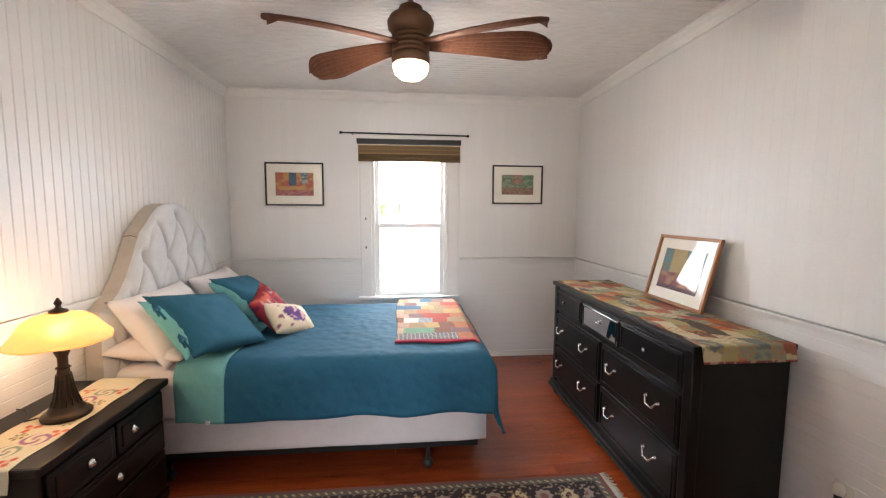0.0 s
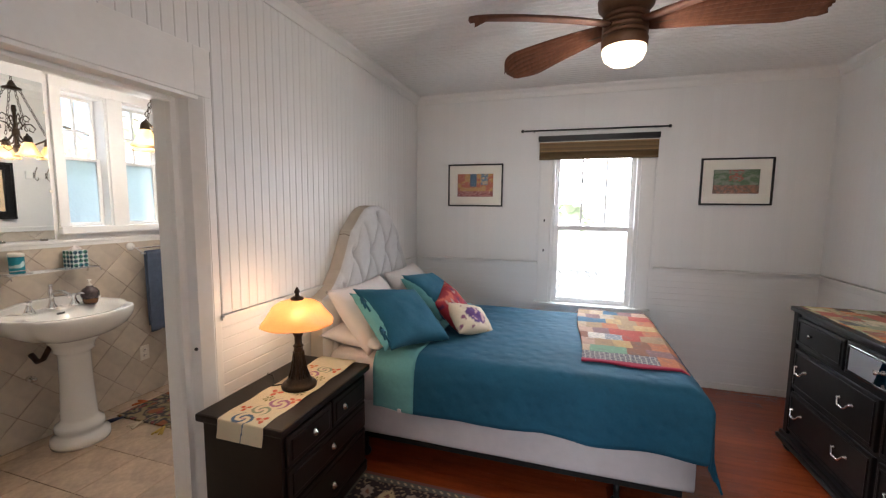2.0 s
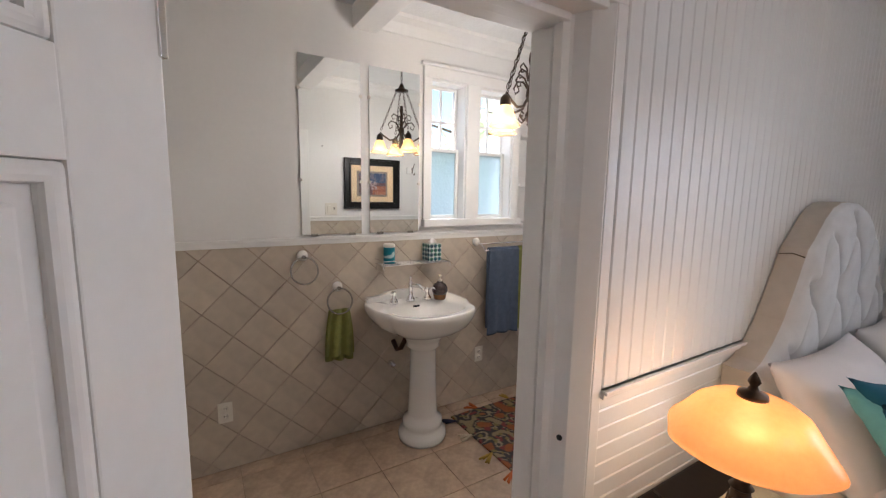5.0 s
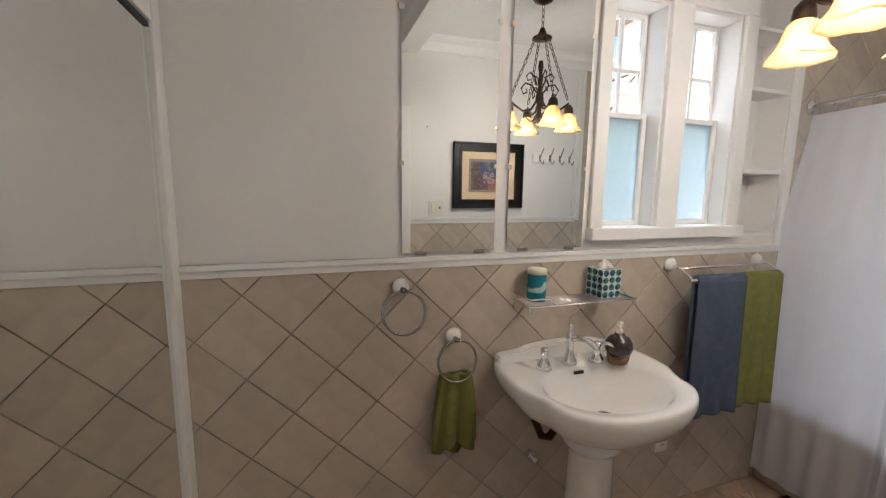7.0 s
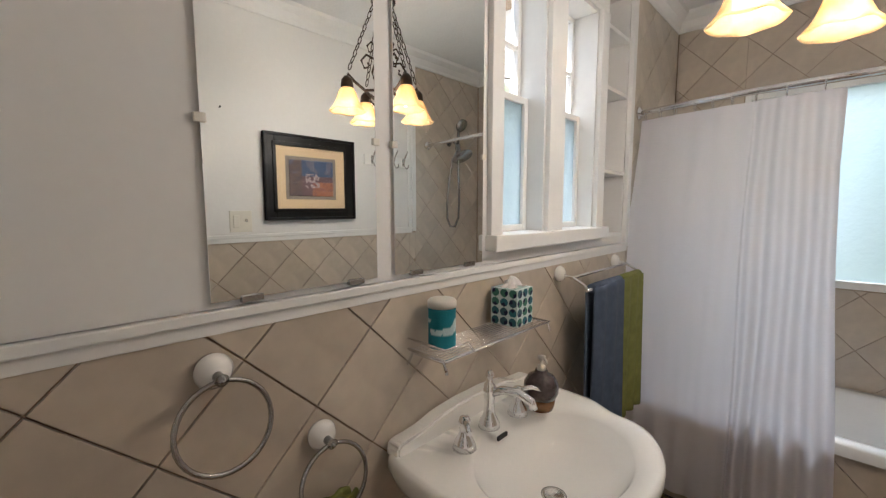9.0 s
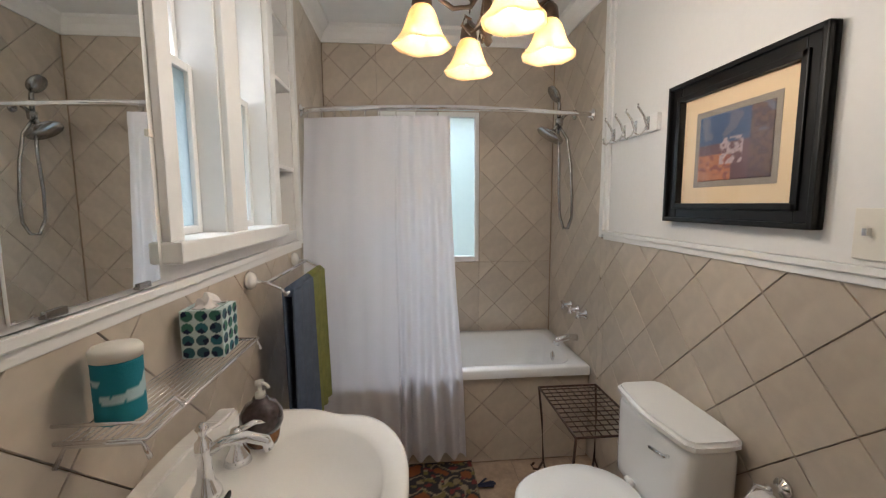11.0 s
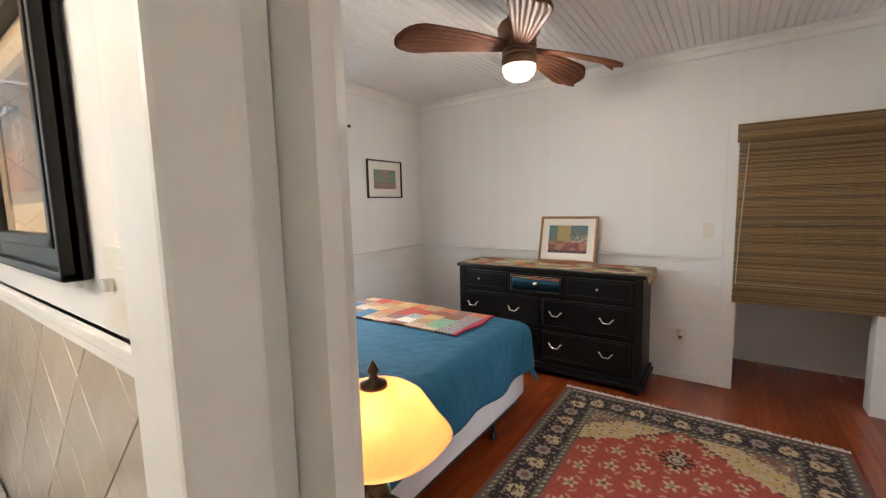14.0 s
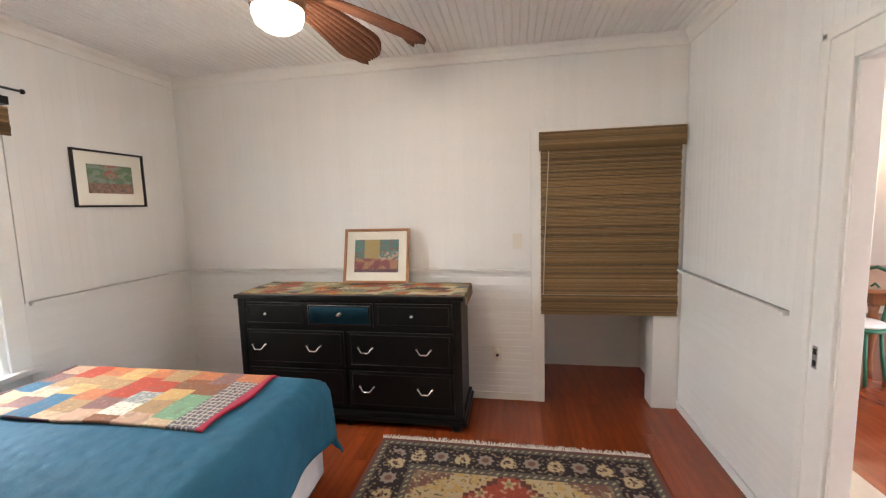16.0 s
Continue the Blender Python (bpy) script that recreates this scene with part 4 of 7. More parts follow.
PATCH = [(0.52, 0.09, 0.05), (0.55, 0.40, 0.24), (0.06, 0.20, 0.33), (0.58, 0.50, 0.36), (0.35, 0.20, 0.07), (0.22, 0.46, 0.32), (0.42, 0.06, 0.10), (0.60, 0.24, 0.07), (0.20, 0.12, 0.07), (0.45, 0.35, 0.15), (0.56, 0.42, 0.38), (0.30, 0.10, 0.15)]


def patchwork(a, b, cell, seed, palette=PATCH):
    """Pieced cloth: offset patches, each with a small print of its own."""
    row = math.floor(b / cell)
    col = math.floor(a / (cell * 1.35) + 0.41 * (row % 3))
    r = random.Random(int(seed * 991 + row * 57 + col * 131))
    c = list(palette[r.randrange(len(palette))])
    d = palette[r.randrange(len(palette))]
    style, f = r.randrange(4), r.uniform(120, 220)
    k = 0.0
    if style == 1:
        k = 0.75 if noise.noise(Vector((a * f * 0.4, b * f * 0.4, seed))) > 0.12 else 0
    elif style == 2:
        k = 0.7 if math.sin(a * f) * math.sin(b * f) > 0.35 else 0
    elif style == 3:
        k = 0.65 if noise.noise(Vector((a * 40, b * 40, seed + row))) > 0.0 else 0
    return tuple(c[i] * (1 - k) + d[i] * k for i in range(3))


CLOTH = {"c": (0.66, 0.53, 0.38), "t": (0.46, 0.33, 0.18), "p": (0.62, 0.44, 0.34), "m": (0.27, 0.15, 0.15), "b": (0.03, 0.16, 0.32), "y": (0.66, 0.47, 0.20), "k": (0.10, 0.085, 0.10), "r": (0.50, 0.07, 0.03),
         "o": (0.60, 0.22, 0.09), "n": (0.28, 0.12, 0.055), "g": (0.22, 0.46, 0.32), "w": (0.62, 0.56, 0.45), "s": (0.20, 0.22, 0.22), "a": (0.06, 0.26, 0.30)}
# rows from the edge beside the camera's walk to the window, patches from the head to the foot of the bed; a capital wears a light print
THROW = ("KKKKo", "cggnm", "ptyno", "nWSrt", "pmrro", "ctoty", "bbyto", "pmwtr", "tcbmp")


def throw_fn(p):
    if p.y < 3.44:
        return (0.34, 0.02, 0.05)
    if p.y > 4.58 or p.x < 1.357:
        return (0.06, 0.014, 0.02)
    a, b = (p.x - 1.352) / 0.103, (p.y - 3.44) / 0.128
    a, b = a + 0.08 * noise.noise(Vector((p.x * 9, p.y * 9, 4))), b + 0.10 * noise.noise(Vector((p.x * 8, p.y * 8, 9)))
    row = min(len(THROW) - 1, max(0, int(b)))
    key = THROW[row][min(4, max(0, int(a + 0.35 * (row % 2))))]
    c = CLOTH[key.lower()]
    k = noise.noise(Vector((p.x * 60, p.y * 60, row)))
    k2 = noise.noise(Vector((p.x * 22, p.y * 22, row + 5)))
    if key.isupper():
        net = min(abs(math.sin(p.x * 120)), abs(math.sin(p.y * 130)))
        return (0.40, 0.36, 0.30) if (net < 0.3 if row == 0 else k > 0.12) else c
    if k2 > 0.32:
        c = tuple(x * 0.72 + 0.05 for x in c)
    elif k > 0.38:
        c = tuple(min(0.7, x * 1.3 + 0.03) for x in c)
    return tuple(x * f for x, f in zip(c, (0.66, 0.56, 0.48)))


bm = bmesh.new()


def throw_shape(u, v):
    x, y = 1.365 + u * 0.545 + 0.01 * math.sin(v * 7), 3.41 + v * 1.19 + 0.012 * math.sin(u * 9)
    e = max(0, x - 1.86)
    return (x - e * 0.25, y, 0.722 + 0.006 * noise.noise(Vector((x * 5, y * 5, 1))) - e * 0.5)


sheet(bm, 110, 220, throw_shape, thick=0.012)
throw = solid("patchwork_throw", bm, DYE, "multicoloured patchwork throw folded across the foot of the bed", "throw")
dye(throw, throw_fn)

# ---- bedroom: nightstand and lamp ----
NX, NY0, NY1, NZ = 0.205, 2.405, 3.12, 0.652
ns = thing("nightstand", "espresso brown wooden nightstand with four small drawer pulls", "nightstand", (0, 0, 0))
part("top", boxes((XW + 0.012, NX + 0.015, NY0 - 0.015, NY1 + 0.015, NZ - 0.035, NZ), bev=0.009), DARKW, ns)
part("body", boxes((XW + 0.03, NX - 0.012, NY0 + 0.01, NY1 - 0.01, 0.07, NZ - 0.036), bev=0.004), DARKW, ns)
part("base", boxes((XW + 0.025, NX, NY0, NY1, 0.02, 0.085), bev=0.01), DARKW, ns)
for fx in (XW + 0.06, NX - 0.04):
    for fy in (NY0 + 0.05, NY1 - 0.05):
        part("foot", lathe(bmesh.new(), [(0.02, 0.0), (0.028, 0.01), (0.02, 0.024)], at=(fx, fy, 0), seg=14), DARKW, ns)


def oval_pull(parent, x, y, z):
    h = part("handle", lathe(bmesh.new(), [(0.0, 0.0), (0.019, 0.001), (0.022, 0.005), (0.016, 0.012), (0.009, 0.02), (0.0, 0.021)], at=(x, y, z), seg=18, squash=(1, 0.75), turn=Matrix.Rotation(radians(90), 3, "Y")), NICKEL, parent, "oval nickel pull")
    return h


for y0, y1, z0, z1, pulls in ((NY0 + 0.03, (NY0 + NY1) / 2 - 0.006, 0.46, 0.60, (2.61,)), ((NY0 + NY1) / 2 + 0.006, NY1 - 0.03, 0.46, 0.60, (2.86,)), (NY0 + 0.03, NY1 - 0.03, 0.305, 0.448, (2.752,)), (NY0 + 0.03, NY1 - 0.03, 0.10, 0.293, (2.752,))):
    dr = part("drawer", boxes((NX - 0.014, NX + 0.004, y0, y1, z0, z1), (NX, NX + 0.009, y0 + 0.025, y1 - 0.025, z0 + 0.022, z1 - 0.022), bev=0.005), DARKW, ns)
    for py in pulls:
        oval_pull(dr, NX + 0.007, py, min(z0 + 0.075, (z0 + z1) / 2))


FLOWERS = ((0.0, 2.42, 0.050, "swirl", (0.07, 0.13, 0.22)), (0.085, 2.435, 0.030, "petal", (0.55, 0.11, 0.06)), (-0.055, 2.495, 0.028, "petal", (0.55, 0.10, 0.04)), (0.025, 2.50, 0.045, "swirl", (0.25, 0.30, 0.20)),
           (0.06, 2.575, 0.050, "swirl", (0.33, 0.14, 0.26)), (0.105, 2.62, 0.032, "petal", (0.60, 0.16, 0.10)), (-0.02, 2.60, 0.026, "leaf", (0.22, 0.20, 0.07)), (-0.03, 2.66, 0.036, "petal", (0.60, 0.13, 0.08)),
           (0.08, 2.69, 0.026, "leaf", (0.22, 0.20, 0.07)), (0.07, 2.86, 0.030, "leaf", (0.25, 0.24, 0.10)), (-0.01, 2.90, 0.050, "swirl", (0.33, 0.14, 0.26)), (0.03, 2.97, 0.045, "swirl", (0.28, 0.32, 0.22)),
           (0.09, 2.98, 0.034, "petal", (0.58, 0.12, 0.05)), (-0.055, 2.99, 0.028, "petal", (0.58, 0.18, 0.06)))


def runner_fn(p):
    for x, y, r, kind, c in FLOWERS:
        dx, dy = p.x - x, p.y - y
        q, a = math.hypot(dx, dy) / r, math.atan2(dy, dx)
        if q > 1.15:
            continue
        if kind == "swirl" and q < 1 and math.sin(2 * a + q * 9) > 0.25:
            return c if q > 0.25 else (0.5, 0.28, 0.3)
        if kind == "petal" and q < 0.62 + 0.38 * math.cos(3 * a + x * 40):
            return c if q > 0.3 else (0.66, 0.36, 0.22)
        if kind == "leaf" and abs(math.sin(3 * a)) > 0.72 and q < 1:
            return c
    return (0.68, 0.60, 0.42)


bm = bmesh.new()


def runner_shape(u, v):
    y = NY0 - 0.10 + v * (NY1 - NY0 + 0.12)
    x = -0.10 + u * 0.23
    over = max(0, NY0 - 0.018 - y)
    return (x + 0.004 * math.sin(y * 30), max(y, NY0 - 0.02 - over * 0.1), NZ + 0.004 + 0.0015 * noise.noise(Vector((x * 9, y * 9, 2))) - over)


sheet(bm, 60, 170, runner_shape, thick=0.002)
nrun = solid("table_runner", bm, DYE, "cream table runner with embroidered flowers on the nightstand", "table runner")
dye(nrun, runner_fn)

lamp = thing("table_lamp", "lit table lamp with an amber glass shade and a bronze base", "table lamp", (LAMP[0], LAMP[1], NZ + 0.006))
part("base", lathe(bmesh.new(), [(0.0, 0), (0.082, 0), (0.084, 0.012), (0.075, 0.022), (0.062, 0.026), (0.06, 0.036), (0.048, 0.05), (0.036, 0.085), (0.028, 0.13), (0.022, 0.18), (0.02, 0.20), (0.0, 0.20)]), BRONZE, lamp)
bm = bmesh.new()
for k in range(14):
    a = k * 2 * math.pi / 14
    tube(bm, [(math.cos(a) * r, math.sin(a) * r, h) for r, h in ((0.049, 0.05), (0.037, 0.085), (0.029, 0.13), (0.023, 0.178))], 0.0035, 5)
tagged(part("fluting", bm, BRONZE, lamp), kind="stuff")
part("stem", lathe(bmesh.new(), [(0.0, 0.195), (0.02, 0.2), (0.026, 0.205), (0.017, 0.214), (0.018, 0.25), (0.026, 0.268), (0.028, 0.282), (0.014, 0.292), (0.012, 0.33), (0.0, 0.33)]), BRONZE, lamp)
AMBER = mat("amber_alabaster_glass", (0.95, 0.60, 0.32), 0.26, vary=0.2, scale=14, bump=0.05, trans=0.6)
see_through(AMBER, (0.80, 0.41, 0.17), 0.42)
SHADE_HOT = glow("lit_white_glass", (1.0, 0.76, 0.46), 2.3, 0.3, (0.85, 0.7, 0.5))


def scallop(bm, prof, at, amp, lobes, seg=48):
    """A turned glass shade with a wavy rim, open below."""
    rings = []
    n = len(prof)
    for i, (r, z) in enumerate(prof):
        f = max(0, 1 - i / (n * 0.5))
        rings.append([bm.verts.new(Vector(at) + Vector((math.cos(2 * math.pi * k / seg) * r * (1 + 0.04 * f * math.cos(lobes * 2 * math.pi * k / seg)), math.sin(2 * math.pi * k / seg) * r * (1 + 0.04 * f * math.cos(lobes * 2 * math.pi * k / seg)), z + amp * f * math.cos(lobes * 2 * math.pi * k / seg)))) for k in range(seg)])
    fs = []
    for a, b in zip(rings, rings[1:]):
        for k in range(seg):
            f = bm.faces.new((a[k], a[(k + 1) % seg], b[(k + 1) % seg], b[k]))
            f.smooth = True
            fs.append(f)
    bm.normal_update()
    bmesh.ops.solidify(bm, geom=fs, thickness=0.004)
    return bm


sh = part("shade", scallop(bmesh.new(), [(0.172, 0.318), (0.168, 0.330), (0.150, 0.352), (0.132, 0.378), (0.115, 0.402), (0.09, 0.420), (0.05, 0.432), (0.014, 0.436)], (0, 0, 0), 0.004, 6), AMBER, lamp, "lit amber alabaster glass shade")
sh.visible_shadow = False
part("finial", lathe(bmesh.new(), [(0.0, 0.43), (0.032, 0.434), (0.03, 0.444), (0.012, 0.452), (0.008, 0.462), (0.014, 0.472), (0.009, 0.483), (0.003, 0.494), (0.0, 0.496)], seg=18), BRONZE, lamp)
part("cord", tube(bmesh.new(), [(-0.07, -0.02, 0.006), (-0.12, -0.05, 0.004), (-0.15, 0.0, 0.004), (-0.20, 0.05, 0.004), (-0.245, 0.06, 0.004)], 0.003, 6), BLACKM, lamp, "dark cord")
lb = part("bulb", lathe(bmesh.new(), [(0.0, 0.325), (0.014, 0.328), (0.016, 0.34), (0.034, 0.362), (0.036, 0.38), (0.026, 0.40), (0.0, 0.408)], seg=20), SHADE_HOT, lamp, "lit bulb")
lb.visible_shadow = False
bulb("table_lamp_bulb", (LAMP[0], LAMP[1], NZ + 0.375), 0.85, (1.0, 0.70, 0.42), 0.035)

# ---- bedroom: dresser ----
DX, DB, DY0, DY1, DZ = 2.668, 3.14, 2.595, 4.215, 0.94
dresser = thing("dresser", "black painted nine-drawer wooden dresser with nickel pulls", "dresser", (0, 0, 0))
part("top", boxes((DX - 0.018, DB, DY0 - 0.018, DY1 + 0.018, DZ - 0.03, DZ), bev=0.007), BLACKW, dresser)
part("body", boxes((DX + 0.012, DB, DY0 + 0.012, DY1 - 0.012, 0.10, DZ - 0.031), bev=0.003), BLACKW, dresser)
for py in (DY0, DY1 - 0.055):
    part("corner_post", boxes((DX - 0.004, DX + 0.05, py, py + 0.055, 0.10, DZ - 0.031), bev=0.008), BLACKW, dresser)
part("base", boxes((DX - 0.03, DB, DY0 - 0.025, DY1 + 0.025, 0.055, 0.085), (DX - 0.018, DB, DY0 - 0.012, DY1 + 0.012, 0.085, 0.115), bev=0.008), BLACKW, dresser)
for fy in (DY0 + 0.05, (DY0 + DY1) / 2, DY1 - 0.05):
    for fx in (DX + 0.03, DB - 0.06):
        part("foot", lathe(bmesh.new(), [(0.022, 0), (0.03, 0.004), (0.042, 0.025), (0.036, 0.05), (0.03, 0.057)], at=(fx, fy, 0), seg=18), BLACKW, dresser)


def drawer(y0, y1, z0, z1, face=BLACKW, label=""):
    bm = boxes((DX - 0.006, DX + 0.014, y0, y1, z0, z1), bev=0.006)
    d = part("drawer", bm, BLACKW, dresser)
    bm = bmesh.new()
    for a, b, c, e in ((y0 + 0.02, y1 - 0.02, z0 + 0.018, z0 + 0.026), (y0 + 0.02, y1 - 0.02, z1 - 0.026, z1 - 0.018), (y0 + 0.02, y0 + 0.028, z0 + 0.026, z1 - 0.026), (y1 - 0.028, y1 - 0.02, z0 + 0.026, z1 - 0.026)):
        box(bm, DX - 0.012, DX - 0.003, a, b, c, e, bev=0.003)
    part("moulding", bm, BLACKW, d)
    return d


def swan_pull(parent, y, z):
    """A nickel bail pull with two turned ends."""
    x = DX - 0.006
    pts = []
    for i in range(15):
        t = i / 14
        s = (t - 0.5) * 0.10
        pts.append((x - 0.012 - 0.014 * math.sin(math.pi * t), y + s, z + 0.010 - 0.030 * math.sin(math.pi * t) ** 1.3 + 0.006 * math.cos(4 * math.pi * t)))
    h = part("handle", tube(bmesh.new(), pts, 0.0042, 8, taper=lambda f: 1 + 0.5 * math.sin(math.pi * f)), NICKEL, parent, "nickel bail pull")
    for s in (-0.05, 0.05):
        part("rosette", lathe(bmesh.new(), [(0.0, 0.0), (0.011, 0.001), (0.009, 0.006), (0.006, 0.010), (0.007, 0.016), (0.0, 0.018)], at=(x, y + s, z + 0.014), seg=12, turn=Matrix.Rotation(radians(-90), 3, "Y")), NICKEL, h)


def knob(parent, y, z):
    part("knob", lathe(bmesh.new(), [(0.0, 0.0), (0.007, 0.001), (0.005, 0.009), (0.012, 0.015), (0.012, 0.02), (0.0, 0.024)], at=(DX - 0.006, y, z), seg=16, turn=Matrix.Rotation(radians(-90), 3, "Y")), NICKEL, parent, "small nickel knob")


dm = (DY0 + DY1) / 2
knob(drawer(3.70, DY1 - 0.06, 0.715, 0.885), 3.99, 0.805)
md = drawer(3.20, 3.685, 0.715, 0.885)
part("mirror_front", boxes((DX - 0.0085, DX - 0.004, 3.215, 3.67, 0.73, 0.87), bev=0.002), MIRROR, md, "mirrored drawer front")
knob(md, 3.443, 0.805)
knob(drawer(DY0 + 0.06, 3.185, 0.715, 0.885), 2.925, 0.805)
for z0, z1, hz in ((0.43, 0.685, 0.562), (0.145, 0.405, 0.285)):
    d = drawer(dm + 0.015, DY1 - 0.06, z0, z1)
    swan_pull(d, 4.06, hz), swan_pull(d, 3.64, hz)
    d = drawer(DY0 + 0.06, dm - 0.015, z0, z1)
    swan_pull(d, 3.26, hz), swan_pull(d, 2.85, hz)

DRP = [(0.56, 0.47, 0.28), (0.40, 0.33, 0.15), (0.22, 0.24, 0.13), (0.58, 0.50, 0.34), (0.30, 0.10, 0.06), (0.55, 0.17, 0.05), (0.28, 0.30, 0.20), (0.16, 0.17, 0.16), (0.48, 0.38, 0.20), (0.44, 0.13, 0.09), (0.10, 0.07, 0.05)]
bm = bmesh.new()


def drun_shape(u, v):
    y = DY0 - 0.10 + v * (DY1 - DY0 + 0.10)
    x = DX + 0.02 + u * 0.435
    over = max(0, DY0 - 0.022 - y)
    return (x + 0.006 * math.sin(y * 21), max(y, DY0 - 0.024 - 0.1 * over), DZ + 0.004 + 0.0015 * noise.noise(Vector((x * 9, y * 9, 5))) - over)


sheet(bm, 70, 260, drun_shape, thick=0.003)
drun = solid("dresser_runner", bm, DYE, "autumn-coloured patchwork tapestry runner on the dresser", "table runner")


def drun_fn(p):
    if p.z < DZ - 0.062:
        return (0.24, 0.05, 0.05) if noise.noise(Vector((p.x * 50, p.y * 50, p.z * 50))) < 0.2 else (0.45, 0.3, 0.2)
    a, b = p.y - (DZ - p.z) if p.z < DZ - 0.005 else p.y, p.x
    k = 0.03 * noise.noise(Vector((a * 7, b * 7, 2)))
    return patchwork(a + k + 0.4 * b, b + k, 0.075, 9, DRP)


dye(drun, drun_fn)

# ---- framed pictures ----


def scene_print(kind, seed):
    """Loose painted colours for a picture: fn(u, v) with u, v from 0 to 1."""
    def fn(u, v):
        k = noise.noise(Vector((u * 5, v * 5, seed)))
        k2 = noise.noise(Vector((u * 13, v * 13, seed + 3)))
        if kind == "red":
            c = (0.36, 0.10, 0.05) if k < 0 else (0.42, 0.22, 0.07)
            if v > 0.45 and abs(u - 0.45) < 0.09:
                c = (0.05, 0.10, 0.16)
            if v > 0.5 and 0.66 < u < 0.86:
                c = (0.10, 0.16, 0.22) if k2 > -0.1 else (0.4, 0.3, 0.2)
            if v < 0.25:
                c = (0.35, 0.14, 0.12) if k2 > 0 else (0.22, 0.06, 0.06)
        elif kind == "green":
            c = (0.10, 0.17, 0.09) if k < 0.05 else (0.20, 0.24, 0.18)
            if v < 0.35:
                c = (0.30, 0.14, 0.09) if k2 > 0 else (0.14, 0.10, 0.07)
            if v > 0.5 and abs(u - 0.5) < 0.16 and k2 > 0:
                c = (0.34, 0.10, 0.07)
        elif kind == "room":
            c = (0.36, 0.26, 0.09) if abs(u - 0.4) < 0.17 else ((0.07, 0.16, 0.16) if k2 < 0.15 else (0.16, 0.10, 0.06))
            if v < 0.42:
                c = (0.20, 0.05, 0.05) if k < 0.1 else (0.34, 0.16, 0.08)
            if 0.35 < v < 0.62 and u > 0.55 and k2 > 0:
                c = (0.45, 0.30, 0.20)
            if v < 0.1:
                c = (0.10, 0.04, 0.05)
        else:
            c = (0.03, 0.06, 0.13) if v > 0.55 else (0.10, 0.05, 0.06)
            if v < 0.4 and u < 0.5:
                c = (0.32, 0.12, 0.06) if k2 > -0.15 else (0.18, 0.06, 0.05)
            if abs(u - 0.48) < 0.16 and 0.25 < v < 0.62 and k2 > -0.05:
                c = (0.32, 0.25, 0.26)
            if u > 0.72:
                c = (0.10, 0.06, 0.05) if k2 > 0 else (0.05, 0.03, 0.04)
            if v > 0.62 and k > 0.25:
                c = (0.10, 0.10, 0.14)
        j = 1 + 0.35 * noise.noise(Vector((u * 40, v * 40, seed)))
        return tuple(x * j for x in c)
    return fn


def picture(label, w, h, fw, mw, frame_m, mat_m, kind, seed, m4, depth=0.022, inner=None):
    """A framed print standing in its own x-z plane, facing -y."""
    th = thing("framed_picture", label, "picture")
    bm = bmesh.new()
    for a, b, c, d in ((-w / 2, -w / 2 + fw, 0, h), (w / 2 - fw, w / 2, 0, h), (-w / 2 + fw, w / 2 - fw, 0, fw), (-w / 2 + fw, w / 2 - fw, h - fw, h)):
        box(bm, a, b, -depth, 0, c, d, bev=min(0.004, fw * 0.2))
    part("frame", bm, frame_m, th)
    if fw > 0.04:
        bm = bmesh.new()
        g = fw - 0.014
        for a, b, c, d in ((-w / 2 + g, -w / 2 + fw + 0.006, g, h - g), (w / 2 - fw - 0.006, w / 2 - g, g, h - g), (-w / 2 + g, w / 2 - g, g, fw + 0.006), (-w / 2 + g, w / 2 - g, h - fw - 0.006, h - g)):
            box(bm, a, b, -depth * 1.35, -depth * 0.3, c, d, bev=0.003)
        part("inner_moulding", bm, frame_m, th)
        bm = bmesh.new()
        for a, b, c, d in ((-w / 2, -w / 2 + 0.016, 0, h), (w / 2 - 0.016, w / 2, 0, h), (-w / 2, w / 2, 0, 0.016), (-w / 2, w / 2, h - 0.016, h)):
            box(bm, a, b, -depth * 1.5, -depth * 0.3, c, d, bev=0.004)
        part("outer_moulding", bm, frame_m, th)
    part("mat_board", boxes((-w / 2 + fw * 0.8, w / 2 - fw * 0.8, -0.008, -0.003, fw * 0.8, h - fw * 0.8)), mat_m, th)
    if inner:
        part("inner_mat", boxes((-w / 2 + mw - 0.02, w / 2 - mw + 0.02, -0.0095, -0.0085, mw * inner - 0.02, h - mw * inner + 0.02)), inner_mat, th)
    x0, x1, z0, z1 = -w / 2 + mw, w / 2 - mw, mw * (inner or 1.0), h - mw * (inner or 1.0)
    bm = sheet(bmesh.new(), 60, 44, lambda u, v: (x0 + u * (x1 - x0), -0.0105, z0 + v * (z1 - z0)), thick=0.001)
    pr = part("print", bm, PRINT, th, "loosely painted print")
    fn = scene_print(kind, seed)
    dye(pr, lambda p: fn((p.x - x0) / (x1 - x0), (p.z - z0) / (z1 - z0)))
    gl = part("glass", boxes((-w / 2 + fw, w / 2 - fw, -0.0145, -0.013, fw, h - fw)), PICGLASS, th)
    gl.visible_shadow = False
    th.matrix_world = m4
    return th


